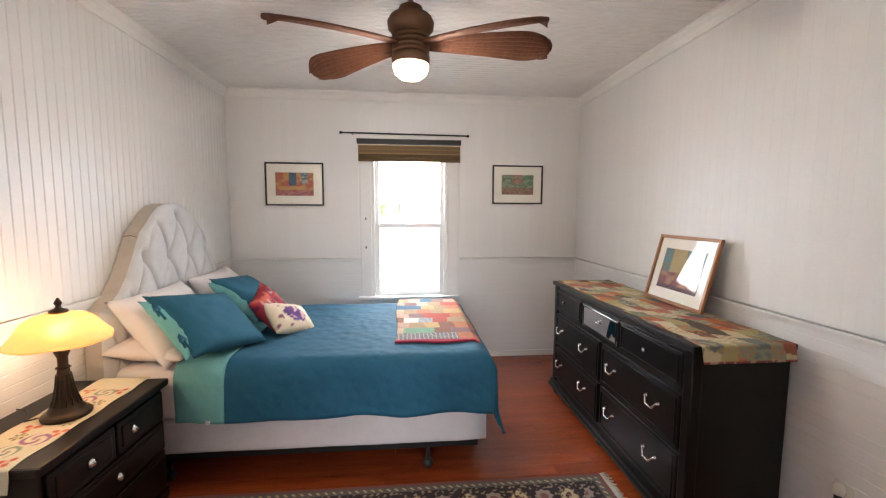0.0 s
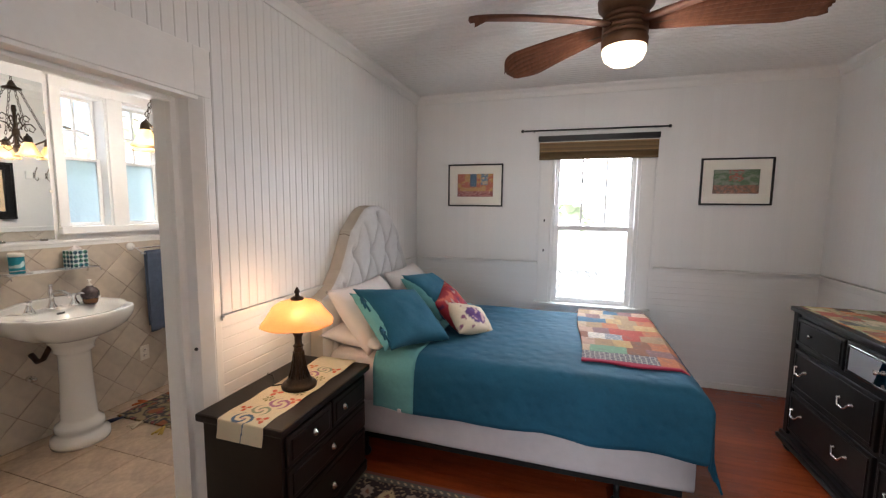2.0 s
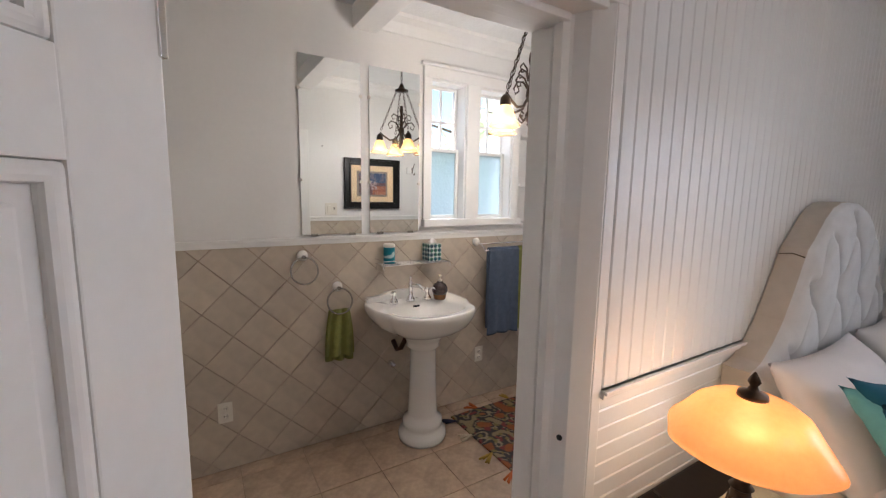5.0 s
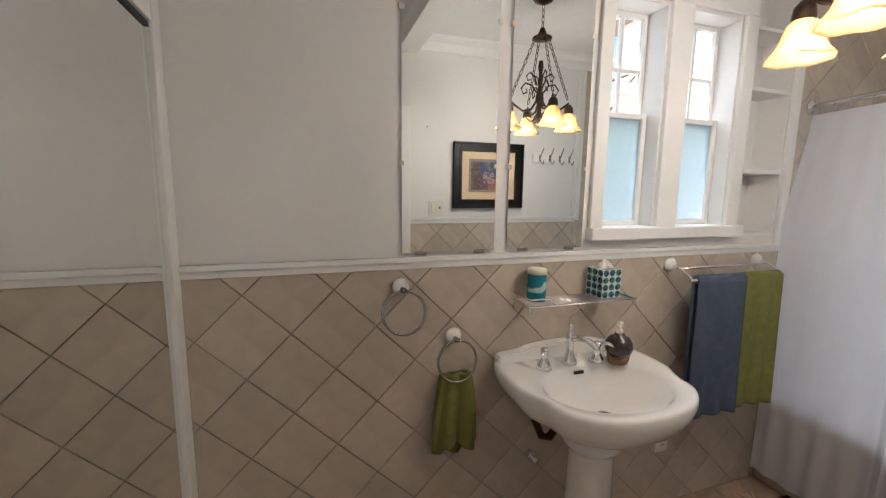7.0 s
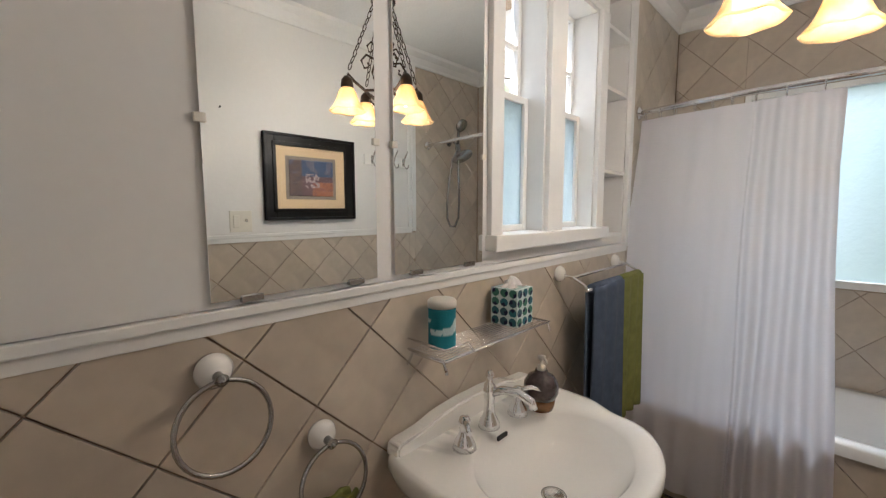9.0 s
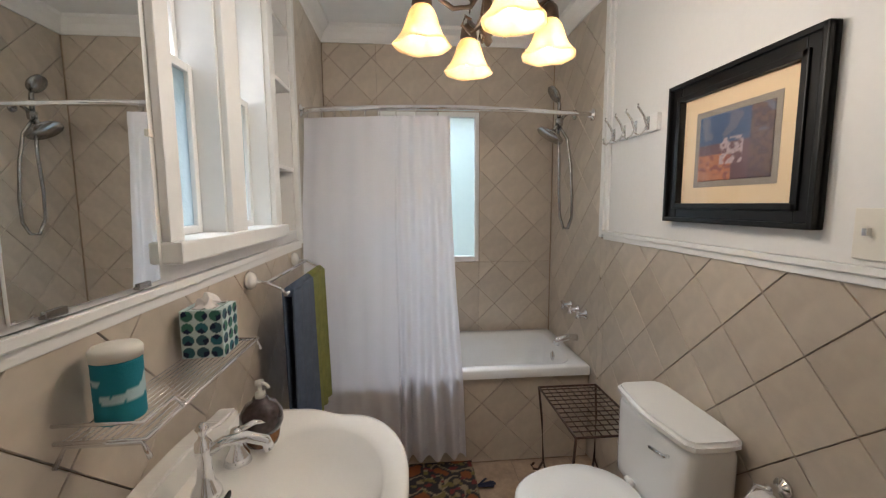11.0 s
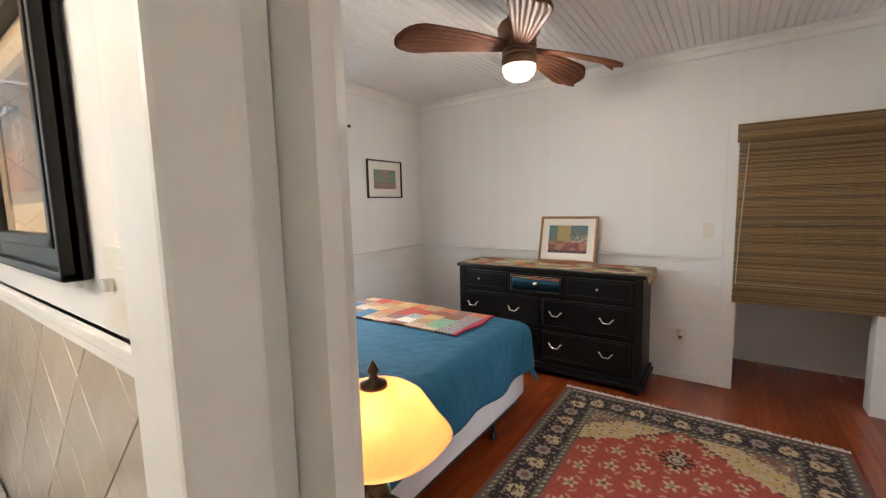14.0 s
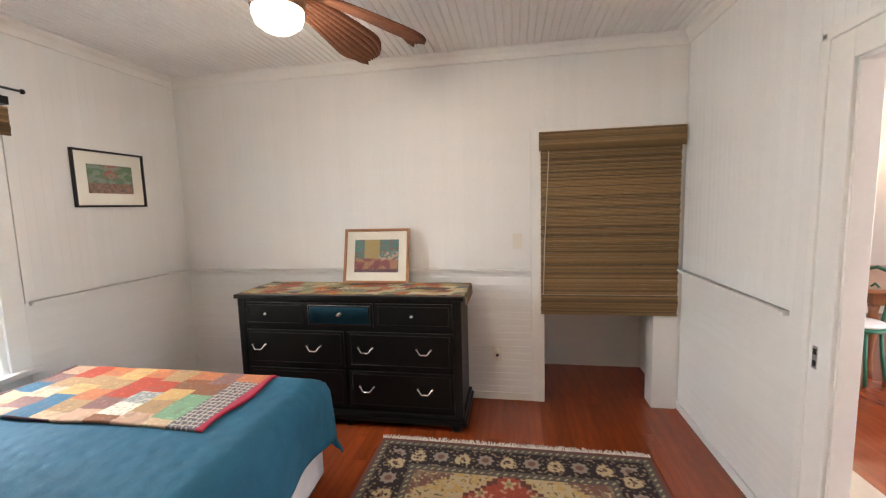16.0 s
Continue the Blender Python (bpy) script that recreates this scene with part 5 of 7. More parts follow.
inner_mat = mat("grey_mat_board", (0.22, 0.19, 0.16), 0.85, bump=0.05)
picture("small red cafe painting in a thin black frame", 0.545, 0.41, 0.014, 0.095, BLACKM, MATBOARD, "red", 1.0, pose(0.375, YN - 0.004, 1.555, 0, 0, 0))
picture("small green garden painting in a thin black frame", 0.515, 0.385, 0.014, 0.095, BLACKM, MATBOARD, "green", 6.0, pose(2.56, YN - 0.004, 1.585, 0, 0, 0))
picture("room painting in a honey wood frame leaning on the wall", 0.525, 0.425, 0.02, 0.085, WOODFRAME, MATBOARD, "room", 12.0, Matrix.Translation((3.055, 3.305, DZ + 0.008)) @ Matrix.Rotation(radians(-90), 4, "Z") @ Matrix.Rotation(radians(-14), 4, "X"))
picture("dark town painting in a wide black moulded frame", 0.59, 0.50, 0.062, 0.15, BLACKW, TANMAT, "night", 20.0, pose(XP - 0.004, 3.20, 1.398, 0, 0, -90), 0.024, inner=0.95)

# ---- ceiling fan ----
fan = thing("ceiling_fan", "brown ceiling fan with four ribbed blades and a lit bowl", "ceiling fan", (FAN[0], FAN[1], -0.012))
part("canopy", lathe(bmesh.new(), [(0.07, ZC + 0.012), (0.068, ZC - 0.02), (0.045, ZC - 0.06), (0.018, ZC - 0.075), (0.0, ZC - 0.076)]), FANBODY, fan)
part("downrod", tube(bmesh.new(), [(0, 0, ZC - 0.05), (0, 0, 2.46)], 0.012, 12), FANBODY, fan)
part("motor_cap", lathe(bmesh.new(), [(0.0, 2.50), (0.03, 2.50), (0.055, 2.485), (0.06, 2.47), (0.062, 2.455), (0.098, 2.44), (0.112, 2.415), (0.108, 2.385), (0.085, 2.36), (0.0, 2.36)]), FANBODY, fan)
for k in range(4):
    z = 2.345 - k * 0.022
    part("ring", lathe(bmesh.new(), [(0.0, z - 0.009), (0.080, z - 0.009), (0.090, z - 0.004), (0.090, z + 0.004), (0.080, z + 0.009), (0.0, z + 0.009)]), FANBODY, fan)
part("motor_core", lathe(bmesh.new(), [(0.0, 2.25), (0.076, 2.25), (0.076, 2.365), (0.0, 2.365)]), FANBODY, fan)
part("light_collar", lathe(bmesh.new(), [(0.0, 2.27), (0.086, 2.27), (0.092, 2.255), (0.090, 2.225), (0.078, 2.218), (0.0, 2.218)]), FANBODY, fan)
BOWL = glow("lit_opal_glass", (1.0, 0.80, 0.52), 1.6, 0.3, (0.85, 0.8, 0.7))
bowl = part("light_bowl", lathe(bmesh.new(), [(0.086, 2.222), (0.086, 2.205), (0.076, 2.178), (0.05, 2.158), (0.018, 2.148), (0.0, 2.147)]), BOWL, fan, "lit opal glass bowl")
bowl.visible_shadow = False
bulb("ceiling_fan_bulb", (FAN[0], FAN[1], 2.173), 8.8, (1.0, 0.88, 0.74), 0.07)


def fan_blade(ang, pitch):
    rot = Matrix.Rotation(radians(ang), 4, "Z") @ Matrix.Translation((0.085, 0, 2.315)) @ Matrix.Rotation(radians(pitch), 4, "X")

    def shape(u, v):
        w = 0.055 + 0.115 * min(1, u * 1.3) ** 0.8
        if u > 0.8:
            w *= math.sqrt(max(0.04, 1 - ((u - 0.8) / 0.2) ** 2 * 0.85))
        rib = 0.0055 * math.sin(v * 7 * 2 * math.pi)
        return rot @ Vector((u * 0.56 + 0.02 * math.cos((v - 0.5) * 3) * u, (v - 0.45) * w * 1.15, rib + 0.02 * (v - 0.5) ** 2 - 0.03 * u * u))
    b = part("blade", sheet(bmesh.new(), 26, 56, shape, thick=0.006), FANWOOD, fan, "dark ribbed wooden blade")
    part("blade_iron", tube(bmesh.new(), [rot @ Vector((-0.03, 0, 0.0)), rot @ Vector((0.05, 0, -0.006)), rot @ Vector((0.09, 0, -0.004))], 0.008, 8), BRONZE, b)


for ang, pitch in FAN_TURNS:
    fan_blade(ang, pitch)

# ---- switches, outlets ----


def wall_plate(name, label, m4, kind):
    th = thing(name, label, name.replace("_", " "))
    part("plate", boxes((-0.036, 0.036, -0.006, 0, -0.058, 0.058) if kind != "double" else (-0.058, 0.058, -0.006, 0, -0.058, 0.058), bev=0.002), PLASTIC, th)
    if kind == "outlet":
        for dz in (-0.022, 0.022):
            so = part("socket", lathe(bmesh.new(), [(0.0, 0), (0.016, 0), (0.015, 0.003), (0.0, 0.003)], at=(0, -0.006, dz), seg=16, turn=Matrix.Rotation(radians(90), 3, "X")), PLASTIC, th)
            # Raised dark boxes, coloured as the shade in the slots.
            part("slot", boxes((-0.007, -0.004, -0.0105, -0.009, dz - 0.002, dz + 0.007), (0.004, 0.007, -0.0105, -0.009, dz - 0.002, dz + 0.007)), HOLE_SHADE, so, "slots coloured dark for shade")
    elif kind == "switch":
        part("toggle", boxes((-0.005, 0.005, -0.018, -0.005, -0.003, 0.014), bev=0.002), PLASTIC, th)
    else:
        part("toggle", boxes((-0.03, -0.02, -0.02, -0.005, -0.004, 0.014), bev=0.002), NICKEL, th, "worn metal toggle")
        part("rocker", boxes((0.010, 0.040, -0.012, -0.005, -0.034, 0.034), bev=0.003), PLASTIC, th)
    th.matrix_world = m4
    return th


wall_plate("light_switch", "ivory light switch on the white wall", pose(XE - 0.0005, 2.225, 1.25, 0, 0, -90), "switch")
wall_plate("wall_outlet", "ivory wall outlet on the tiled wall", pose(XM + 0.013, 1.73, 0.345, 0, 0, 90), "outlet")
wall_plate("wall_outlet", "ivory wall outlet on the tiled wall", pose(XM + 0.013, 3.44, 0.35, 0, 0, 90), "outlet")
wall_plate("light_switch", "ivory double switch plate with a metal toggle", pose(XP - 0.002, 2.776, 1.396, 0, 0, -90), "double")
ol = wall_plate("wall_outlet", "white wall outlet with a small dark plug-in freshener", pose(XE - 0.0005, 2.385, 0.37, 0, 0, -90), "outlet")
nl = thing("plug_in_freshener", "small white and dark plug-in air freshener in the outlet", "air freshener", (XE - 0.012, 2.385, 0.392))
part("shell", lathe(bmesh.new(), [(0.0, -0.02), (0.018, -0.018), (0.021, 0.0), (0.018, 0.022), (0.008, 0.03), (0.0, 0.031)], at=(-0.016, 0, 0.01), seg=16), PLASTIC, nl)
part("vial", lathe(bmesh.new(), [(0.0, -0.02), (0.012, -0.02), (0.013, 0.0), (0.0, 0.0)], at=(-0.016, 0, -0.012), seg=14), BLACKM, nl, "dark vial")

# ---- rug ----


def rug_fn(p):
    """Woven pattern: guard stripes, a dark flowered border, cream corners and a red medallion field."""
    a, b = abs(p.x - RUG[0]), abs(p.y - RUG[1])
    ea, eb = RUG[2] - a, RUG[3] - b
    e = min(ea, eb)
    k = noise.noise(Vector((p.x * 22, p.y * 22, 1.0)))
    k2 = noise.noise(Vector((p.x * 55, p.y * 55, 8.0)))
    dark, grey, cream, red, brown = (0.022, 0.014, 0.017), (0.10, 0.09, 0.075), (0.50, 0.39, 0.23), (0.34, 0.062, 0.038), (0.19, 0.09, 0.065)
    if e < 0.018:
        return (0.16, 0.05, 0.04)
    if e < 0.065 or 0.245 < e < 0.29:
        s = (p.x + p.y) * 24
        return cream if abs(s - round(s)) < 0.14 and abs(e - (0.042 if e < 0.1 else 0.268)) < 0.009 else grey
    if e < 0.245:
        t = (p.x if eb < ea else p.y) / 0.27
        f = t - round(t)
        q = math.hypot(f * 0.27, e - 0.155)
        if q < 0.022:
            return brown
        if q < 0.046 + 0.006 * math.cos(8 * math.atan2(e - 0.155, f * 0.27)):
            return (0.30, 0.24, 0.20)
        if q < 0.058:
            return dark
        g = math.hypot((abs(f) - 0.5) * 0.27, (e - 0.155) * 0.9 + 0.12 * (abs(f) - 0.5))
        if g < 0.05 and k2 > -0.25:
            return cream if abs(g - 0.03) < 0.016 else brown
        return (0.26, 0.19, 0.12) if k2 > 0.24 else dark
    st = math.floor((RUG[2] - 0.29 - a) / 0.022) * 0.022
    st2 = math.floor((RUG[3] - 0.29 - b) / 0.03) * 0.03
    m = st / 0.42 + st2 / 0.54
    if m < 0.94:
        if m < 0.42:
            return (brown if k > -0.1 else (0.24, 0.17, 0.12)) if k2 < 0.3 else cream
        if m > 0.86:
            return cream if int(m * 50) % 2 else (0.14, 0.045, 0.035)
        return cream if k2 + 0.8 * k > -0.12 else ((0.14, 0.11, 0.05) if k > 0 else (0.50, 0.33, 0.12))
    # flowers along the middle, with small ones scattered between
    px, py = p.x - RUG[0], p.y - RUG[1]
    for cx, big in ((0.593, 1.0), (0.0, 1.5), (-0.593, 1.0)):
        c, th = math.hypot(px - cx, py) / big, math.atan2(py, px - cx)
        for r0, col in ((0.022, (0.42, 0.32, 0.25)), (0.030, dark), (0.048, (0.40, 0.30, 0.24)), (0.056, dark)):
            if c < r0 * (1 + 0.10 * math.cos(8 * th)):
                return col
        if c < 0.105 and math.cos(12 * th) > 0.1 + (c - 0.056) * 14:
            return dark if c < 0.095 else cream
    gx, gy = px / 0.17, py / 0.15
    row = round(gy)
    fx, fy = (gx + 0.5 * (row % 2)) - round(gx + 0.5 * (row % 2)), gy - row
    c, th = math.hypot(fx, fy), math.atan2(fy, fx)
    if c < 0.20 + 0.09 * math.cos(5 * th):
        return cream if c > 0.10 else ((0.20, 0.05, 0.06) if k > 0 else (0.28, 0.24, 0.10))
    if abs(c - 0.40) < 0.05 and math.sin(3 * th + row) > 0.55:
        return (0.48, 0.24, 0.17)
    return red if k2 > -0.3 else (0.40, 0.085, 0.05)


RUG = (1.34, 2.29, 1.20, 0.83)
rug = thing("rug", "red and cream oriental rug with a dark flowered border", "rug", (0, 0, 0))
bm = sheet(bmesh.new(), 400, 280, lambda u, v: (RUG[0] + (u - 0.5) * 2 * RUG[2], RUG[1] + (v - 0.5) * 2 * RUG[3], 0.009 + 0.0012 * noise.noise(Vector((u * 9, v * 9, 0)))), thick=0.0)
pile = part("rug_face", bm, DYE, rug)
dye(pile, rug_fn)
part("backing", boxes((RUG[0] - RUG[2], RUG[0] + RUG[2], RUG[1] - RUG[3], RUG[1] + RUG[3], 0.001, 0.0075)), GROUT, rug)
rnd = random.Random(4)
for s in (-1, 1):
    bm = bmesh.new()
    for i in range(300):
        y = RUG[1] - RUG[3] + 2 * RUG[3] * (i + 0.5) / 300
        x = RUG[0] + s * RUG[2]
        ln = rnd.uniform(0.03, 0.055)
        dy = 0.012 * math.sin(i * 0.11) + rnd.gauss(0, 0.006)
        tube(bm, [(x - s * 0.004, y, 0.007), (x + s * ln * 0.5, y + dy * 0.4, 0.007), (x + s * ln, y + dy, 0.004)], 0.0028, 4)
    part("fringe", bm, MATBOARD, rug, "cream cotton fringe")

# ---- bathroom: tub, curtain, shower ----
tub = thing("bathtub", "white built-in bathtub with a tiled apron", "bathtub", (0, 0, 0))
TX0, TX1, TY0, TY1, TZ = XM + 0.012, XP - 0.012, 4.10, YT - 0.012, 0.555
bm = bmesh.new()
rings = []


def rr(cx, cy, hx, hy, r, z, n=10):
    out = []
    for k, (sx, sy) in enumerate(((1, 1), (-1, 1), (-1, -1), (1, -1))):
        for i in range(n + 1):
            a = math.pi / 2 * (k + i / n)
            out.append((cx + sx * (hx - r) + r * math.cos(a), cy + sy * (hy - r) + r * math.sin(a), z))
    return out


cx, cy, hx, hy = (TX0 + TX1) / 2, (TY0 + TY1) / 2, (TX1 - TX0) / 2, (TY1 - TY0) / 2
for dx, dy, r, z in ((0, 0, 0.012, TZ - 0.05), (0, 0, 0.015, TZ - 0.008), (0.008, 0.008, 0.02, TZ), (0.065, 0.06, 0.09, TZ), (0.078, 0.072, 0.10, TZ - 0.008), (0.10, 0.09, 0.12, TZ - 0.12), (0.15, 0.12, 0.14, TZ - 0.34), (0.22, 0.17, 0.12, TZ - 0.39), (0.5, 0.29, 0.05, TZ - 0.395)):
    rings.append([bm.verts.new(p) for p in rr(cx, cy, hx - dx, hy - dy, r, z)])
for a, b in zip(rings, rings[1:]):
    for i in range(len(a)):
        f = bm.faces.new((a[i], a[(i + 1) % len(a)], b[(i + 1) % len(a)], b[i]))
        f.smooth = True
bm.faces.new(rings[-1])
part("basin", bm, ACRYL, tub)
part("apron", boxes((TX0, TX1, TY0 + 0.03, TY0 + 0.05, 0, TZ - 0.045)), GROUT, tub, "tiled tub apron")
part("overflow_plate", lathe(bmesh.new(), [(0.0, 0), (0.032, 0), (0.03, 0.008), (0.0, 0.012)], at=(TX1 - 0.088, cy, TZ - 0.075), seg=20, turn=Matrix.Rotation(radians(-90), 3, "Y")), CHROME, tub, "chrome overflow plate")
sc = thing("shower_curtain", "white cloth shower curtain drawn halfway along the rod", "curtain", (0, 0, 0))


def rod_at(x):
    t = (x - XM) / (XP - XM)
    return 4.19 - 0.105 * math.sin(math.pi * t)


def cur(u, v):
    # flat on the closed half, gathered in folds towards the open edge
    x = XM + 0.03 + u * 0.66 if u < 0.72 else XM + 0.505 + (u - 0.72) * 0.95
    z = 1.91 - v * (1.82)
    fold = 0.007 * math.sin(u * 42) + (0.035 * math.sin((u - 0.7) * 95) if u > 0.7 else 0) * (0.5 + 0.5 * v)
    top = min(1, v * 4)
    y = rod_at(x) * (1 - top) + (4.065 if v < 2 else 4.065) * top - 0.012 * v + fold * (0.35 + 0.65 * v)
    flare = 0.10 * max(0, (u - 0.8) / 0.2) * max(0, v - 0.15)
    return (x + flare + 0.004 * math.sin(v * 9 + u * 20), y + 0.006 * noise.noise(Vector((u * 8, v * 8, 3))), z)


part("cloth", sheet(bmesh.new(), 160, 50, cur), CURTAIN, sc)
part("hem", sheet(bmesh.new(), 160, 2, lambda u, v: tuple(Vector(cur(u, v * 0.035)) + Vector((0, -0.003, 0)))), CURTAIN, sc)
for i in range(9):
    u = 0.02 + i * 0.115
    p = cur(u, 0.0)
    part("ring", tube(bmesh.new(), [(p[0] + 0.0, p[1] + 0.018 * math.cos(a), 1.93 + 0.024 * math.sin(a)) for a in [k * math.pi / 8 for k in range(16)]], 0.002, 6, closed=True), CHROME, sc, "chrome curtain ring")
cr = thing("shower_rod", "curved double chrome shower curtain rod", "curtain rod", (0, 0, 0))
part("rod", tube(bmesh.new(), [(XM + (XP - XM) * i / 30, rod_at(XM + (XP - XM) * i / 30), 1.95) for i in range(31)], 0.0125, 12), CHROME, cr)
part("rod", tube(bmesh.new(), [(XM + (XP - XM) * i / 30 * 0.62, rod_at(XM + (XP - XM) * i / 30 * 0.62) + 0.035, 1.965) for i in range(31)], 0.008, 10), CHROME, cr)
for ex, s in ((XM + 0.010, 1), (XP - 0.010, -1)):
    part("flange", lathe(bmesh.new(), [(0.0, 0), (0.034, 0), (0.032, 0.008), (0.018, 0.014), (0.016, 0.03), (0.0, 0.03)], at=(ex, 4.19, 1.95), seg=20, turn=Matrix.Rotation(radians(90 * s), 3, "Y")), CHROME, cr)
sw = thing("shower_set", "chrome shower head with a hand shower and hose", "shower", (XP - 0.012, 4.43, 0))
part("arm", tube(bmesh.new(), [(0.0, 0, 2.0), (-0.035, 0, 2.015), (-0.07, 0, 1.99), (-0.095, 0, 1.95)], 0.010, 10), STEEL, sw)
part("flange", lathe(bmesh.new(), [(0.0, 0), (0.03, 0), (0.026, 0.007), (0.0, 0.01)], at=(0, 0, 2.0), seg=20, turn=Matrix.Rotation(radians(-90), 3, "Y")), STEEL, sw)
part("diverter", lathe(bmesh.new(), [(0.0, -0.025), (0.022, -0.022), (0.024, 0.02), (0.0, 0.025)], at=(-0.098, 0, 1.955), seg=16), STEEL, sw)
part("fixed_head", lathe(bmesh.new(), [(0.0, 0.03), (0.02, 0.03), (0.03, 0.012), (0.084, 0.0), (0.086, -0.012), (0.0, -0.014)], at=(-0.148, 0, 1.882), seg=28, turn=Matrix.Rotation(radians(32), 3, "Y")), STEEL, sw)
part("head_neck", tube(bmesh.new(), [(-0.098, 0, 1.95), (-0.122, 0, 1.92), (-0.136, 0, 1.90)], 0.011, 10), STEEL, sw)
part("hand_shower", lathe(bmesh.new(), [(0.0, 0.02), (0.02, 0.02), (0.052, 0.004), (0.053, -0.012), (0.0, -0.014)], at=(-0.125, 0.01, 2.125), seg=24, turn=Matrix.Rotation(radians(55), 3, "Y")), STEEL, sw)
part("hand_grip", tube(bmesh.new(), [(-0.108, 0.01, 2.12), (-0.095, 0.01, 2.06), (-0.10, 0, 1.97)], 0.012, 10), STEEL, sw)
part("hose", tube(bmesh.new(), [(-0.095, 0, 1.93), (-0.05, -0.01, 1.86), (-0.03, -0.03, 1.7), (-0.022, -0.045, 1.5), (-0.02, -0.04, 1.38), (-0.028, -0.01, 1.315), (-0.04, 0.03, 1.31), (-0.055, 0.06, 1.39), (-0.07, 0.05, 1.55), (-0.085, 0.02, 1.75), (-0.10, 0.01, 1.95)], 0.009, 10), STEEL, sw, "ribbed metal hose")
tp = thing("tub_faucet", "chrome tub taps and spout on the tiled wall", "faucet", (XP - 0.012, 4.30, 0))
for dy in (-0.11, 0, 0.11):
    v = part("valve", lathe(bmesh.new(), [(0.0, 0), (0.03, 0), (0.026, 0.008), (0.013, 0.014), (0.012, 0.05), (0.0, 0.052)], at=(0, dy, 0.83), seg=18, turn=Matrix.Rotation(radians(-90), 3, "Y")), CHROME, tp)
    for a in range(2):
        part("cross_handle", tube(bmesh.new(), [(-0.05, dy + 0.032 * math.cos(a * 1.571 + 0.6), 0.83 + 0.032 * math.sin(a * 1.571 + 0.6)), (-0.05, dy - 0.032 * math.cos(a * 1.571 + 0.6), 0.83 - 0.032 * math.sin(a * 1.571 + 0.6))], 0.007, 8), CHROME, v)
part("spout", tube(bmesh.new(), [(0, 0, 0.655), (-0.06, 0, 0.66), (-0.12, 0, 0.645), (-0.135, 0, 0.615)], 0.021, 12), CHROME, tp)

# ---- bathroom: sink ----
sink = thing("pedestal_sink", "white porcelain pedestal sink with a fluted column", "sink", (XM + 0.012, 2.832, 0))


def sink_edge(a, k, z):
    """Outline of the basin: square at the wall, bowed at the front with shouldered sides."""
    c, s = math.cos(a), math.sin(a)
    hx = 0.30 * k
    ry = 0.325 * k
    n = 2.6 if c > 0 else 2.6 + 3.4 * min(1, -c * 2)
    q = (abs(c) ** n + abs(s) ** n) ** (-1 / n)
    x, y = 0.250 + q * c * 0.283 * k, q * s * ry * (0.80 + 0.20 * (1 - max(0, c) ** 2) - 0.10 * math.exp(-((c - 0.30) / 0.22) ** 2))
    return (max(0.002, x), y, z)


bm = bmesh.new()
rings = []
N = 72
for k, z in ((0.50, 0.70), (0.70, 0.725), (0.88, 0.765), (0.97, 0.81), (1.0, 0.84), (1.0, 0.862), (0.985, 0.872), (0.95, 0.872)):
    rings.append([bm.verts.new(sink_edge(2 * math.pi * i / N, k, z)) for i in range(N)])
for k, z in ((0.0, 0.868), (0.06, 0.852), (0.22, 0.80), (0.45, 0.765), (0.75, 0.748), (0.93, 0.744)):
    ring = []
    for i in range(N):
        a = 2 * math.pi * i / N
        ring.append(bm.verts.new((0.300 + 0.185 * (1 - k) * math.cos(a), 0.250 * (1 - k) * math.sin(a), z)))
    rings.append(ring)
for a, b in zip(rings, rings[1:]):
    for i in range(N):
        f = bm.faces.new((a[i], a[(i + 1) % N], b[(i + 1) % N], b[i]))
        f.smooth = True
bm.faces.new(rings[0][::-1]), bm.faces.new(rings[-1])
part("basin", bm, PORC, sink)
bm = bmesh.new()
pts = [(-0.30, 0.862), (-0.298, 0.892), (-0.285, 0.902), (-0.24, 0.904), (-0.20, 0.908), (-0.15, 0.922), (-0.06, 0.93), (0.06, 0.93), (0.15, 0.922), (0.20, 0.908), (0.24, 0.904), (0.285, 0.902), (0.298, 0.892), (0.30, 0.862)]
prism(bm, pts, "x", 0.002, 0.05)
bmesh.ops.bevel(bm, geom=list(bm.edges), offset=0.006, segments=2, affect="EDGES")
part("back_ledge", bm, PORC, sink)
part("column", lathe(bmesh.new(), [(0.15, 0), (0.155, 0.02), (0.15, 0.05), (0.125, 0.065), (0.12, 0.085), (0.13, 0.10), (0.125, 0.13), (0.10, 0.15), (0.094, 0.17), (0.084, 0.40), (0.082, 0.58), (0.088, 0.60), (0.105, 0.615), (0.10, 0.63), (0.115, 0.66), (0.14, 0.69), (0.15, 0.715)], at=(0.235, 0, 0), seg=40), PORC, sink)
part("drain", lathe(bmesh.new(), [(0.0, 0.7445), (0.03, 0.7445), (0.032, 0.748), (0.024, 0.749), (0.018, 0.7455), (0.0, 0.7455)], at=(0.300, 0, 0), seg=24), NICKEL, sink, "metal drain ring")
# Solid piece whose dark colour stands for the overflow's inner shade.
part("overflow_slot", boxes((0.136, 0.143, -0.022, 0.022, 0.832, 0.845), bev=0.003), HOLE_SHADE, sink, "overflow slot coloured dark for its shade")
trap = part("trap", tube(bmesh.new(), [(0.20, 0.0, 0.70), (0.14, -0.06, 0.66), (0.10, -0.09, 0.56), (0.06, -0.10, 0.54), (0.0, -0.10, 0.58)], 0.016, 10), IRON, sink, "dark drain pipe")
part("valve", lathe(bmesh.new(), [(0.0, 0), (0.02, 0), (0.02, 0.03), (0.012, 0.035), (0.012, 0.06), (0.0, 0.06)], at=(0.0, -0.12, 0.43), seg=14, turn=Matrix.Rotation(radians(90), 3, "Y")), CHROME, sink, "chrome stop valve")
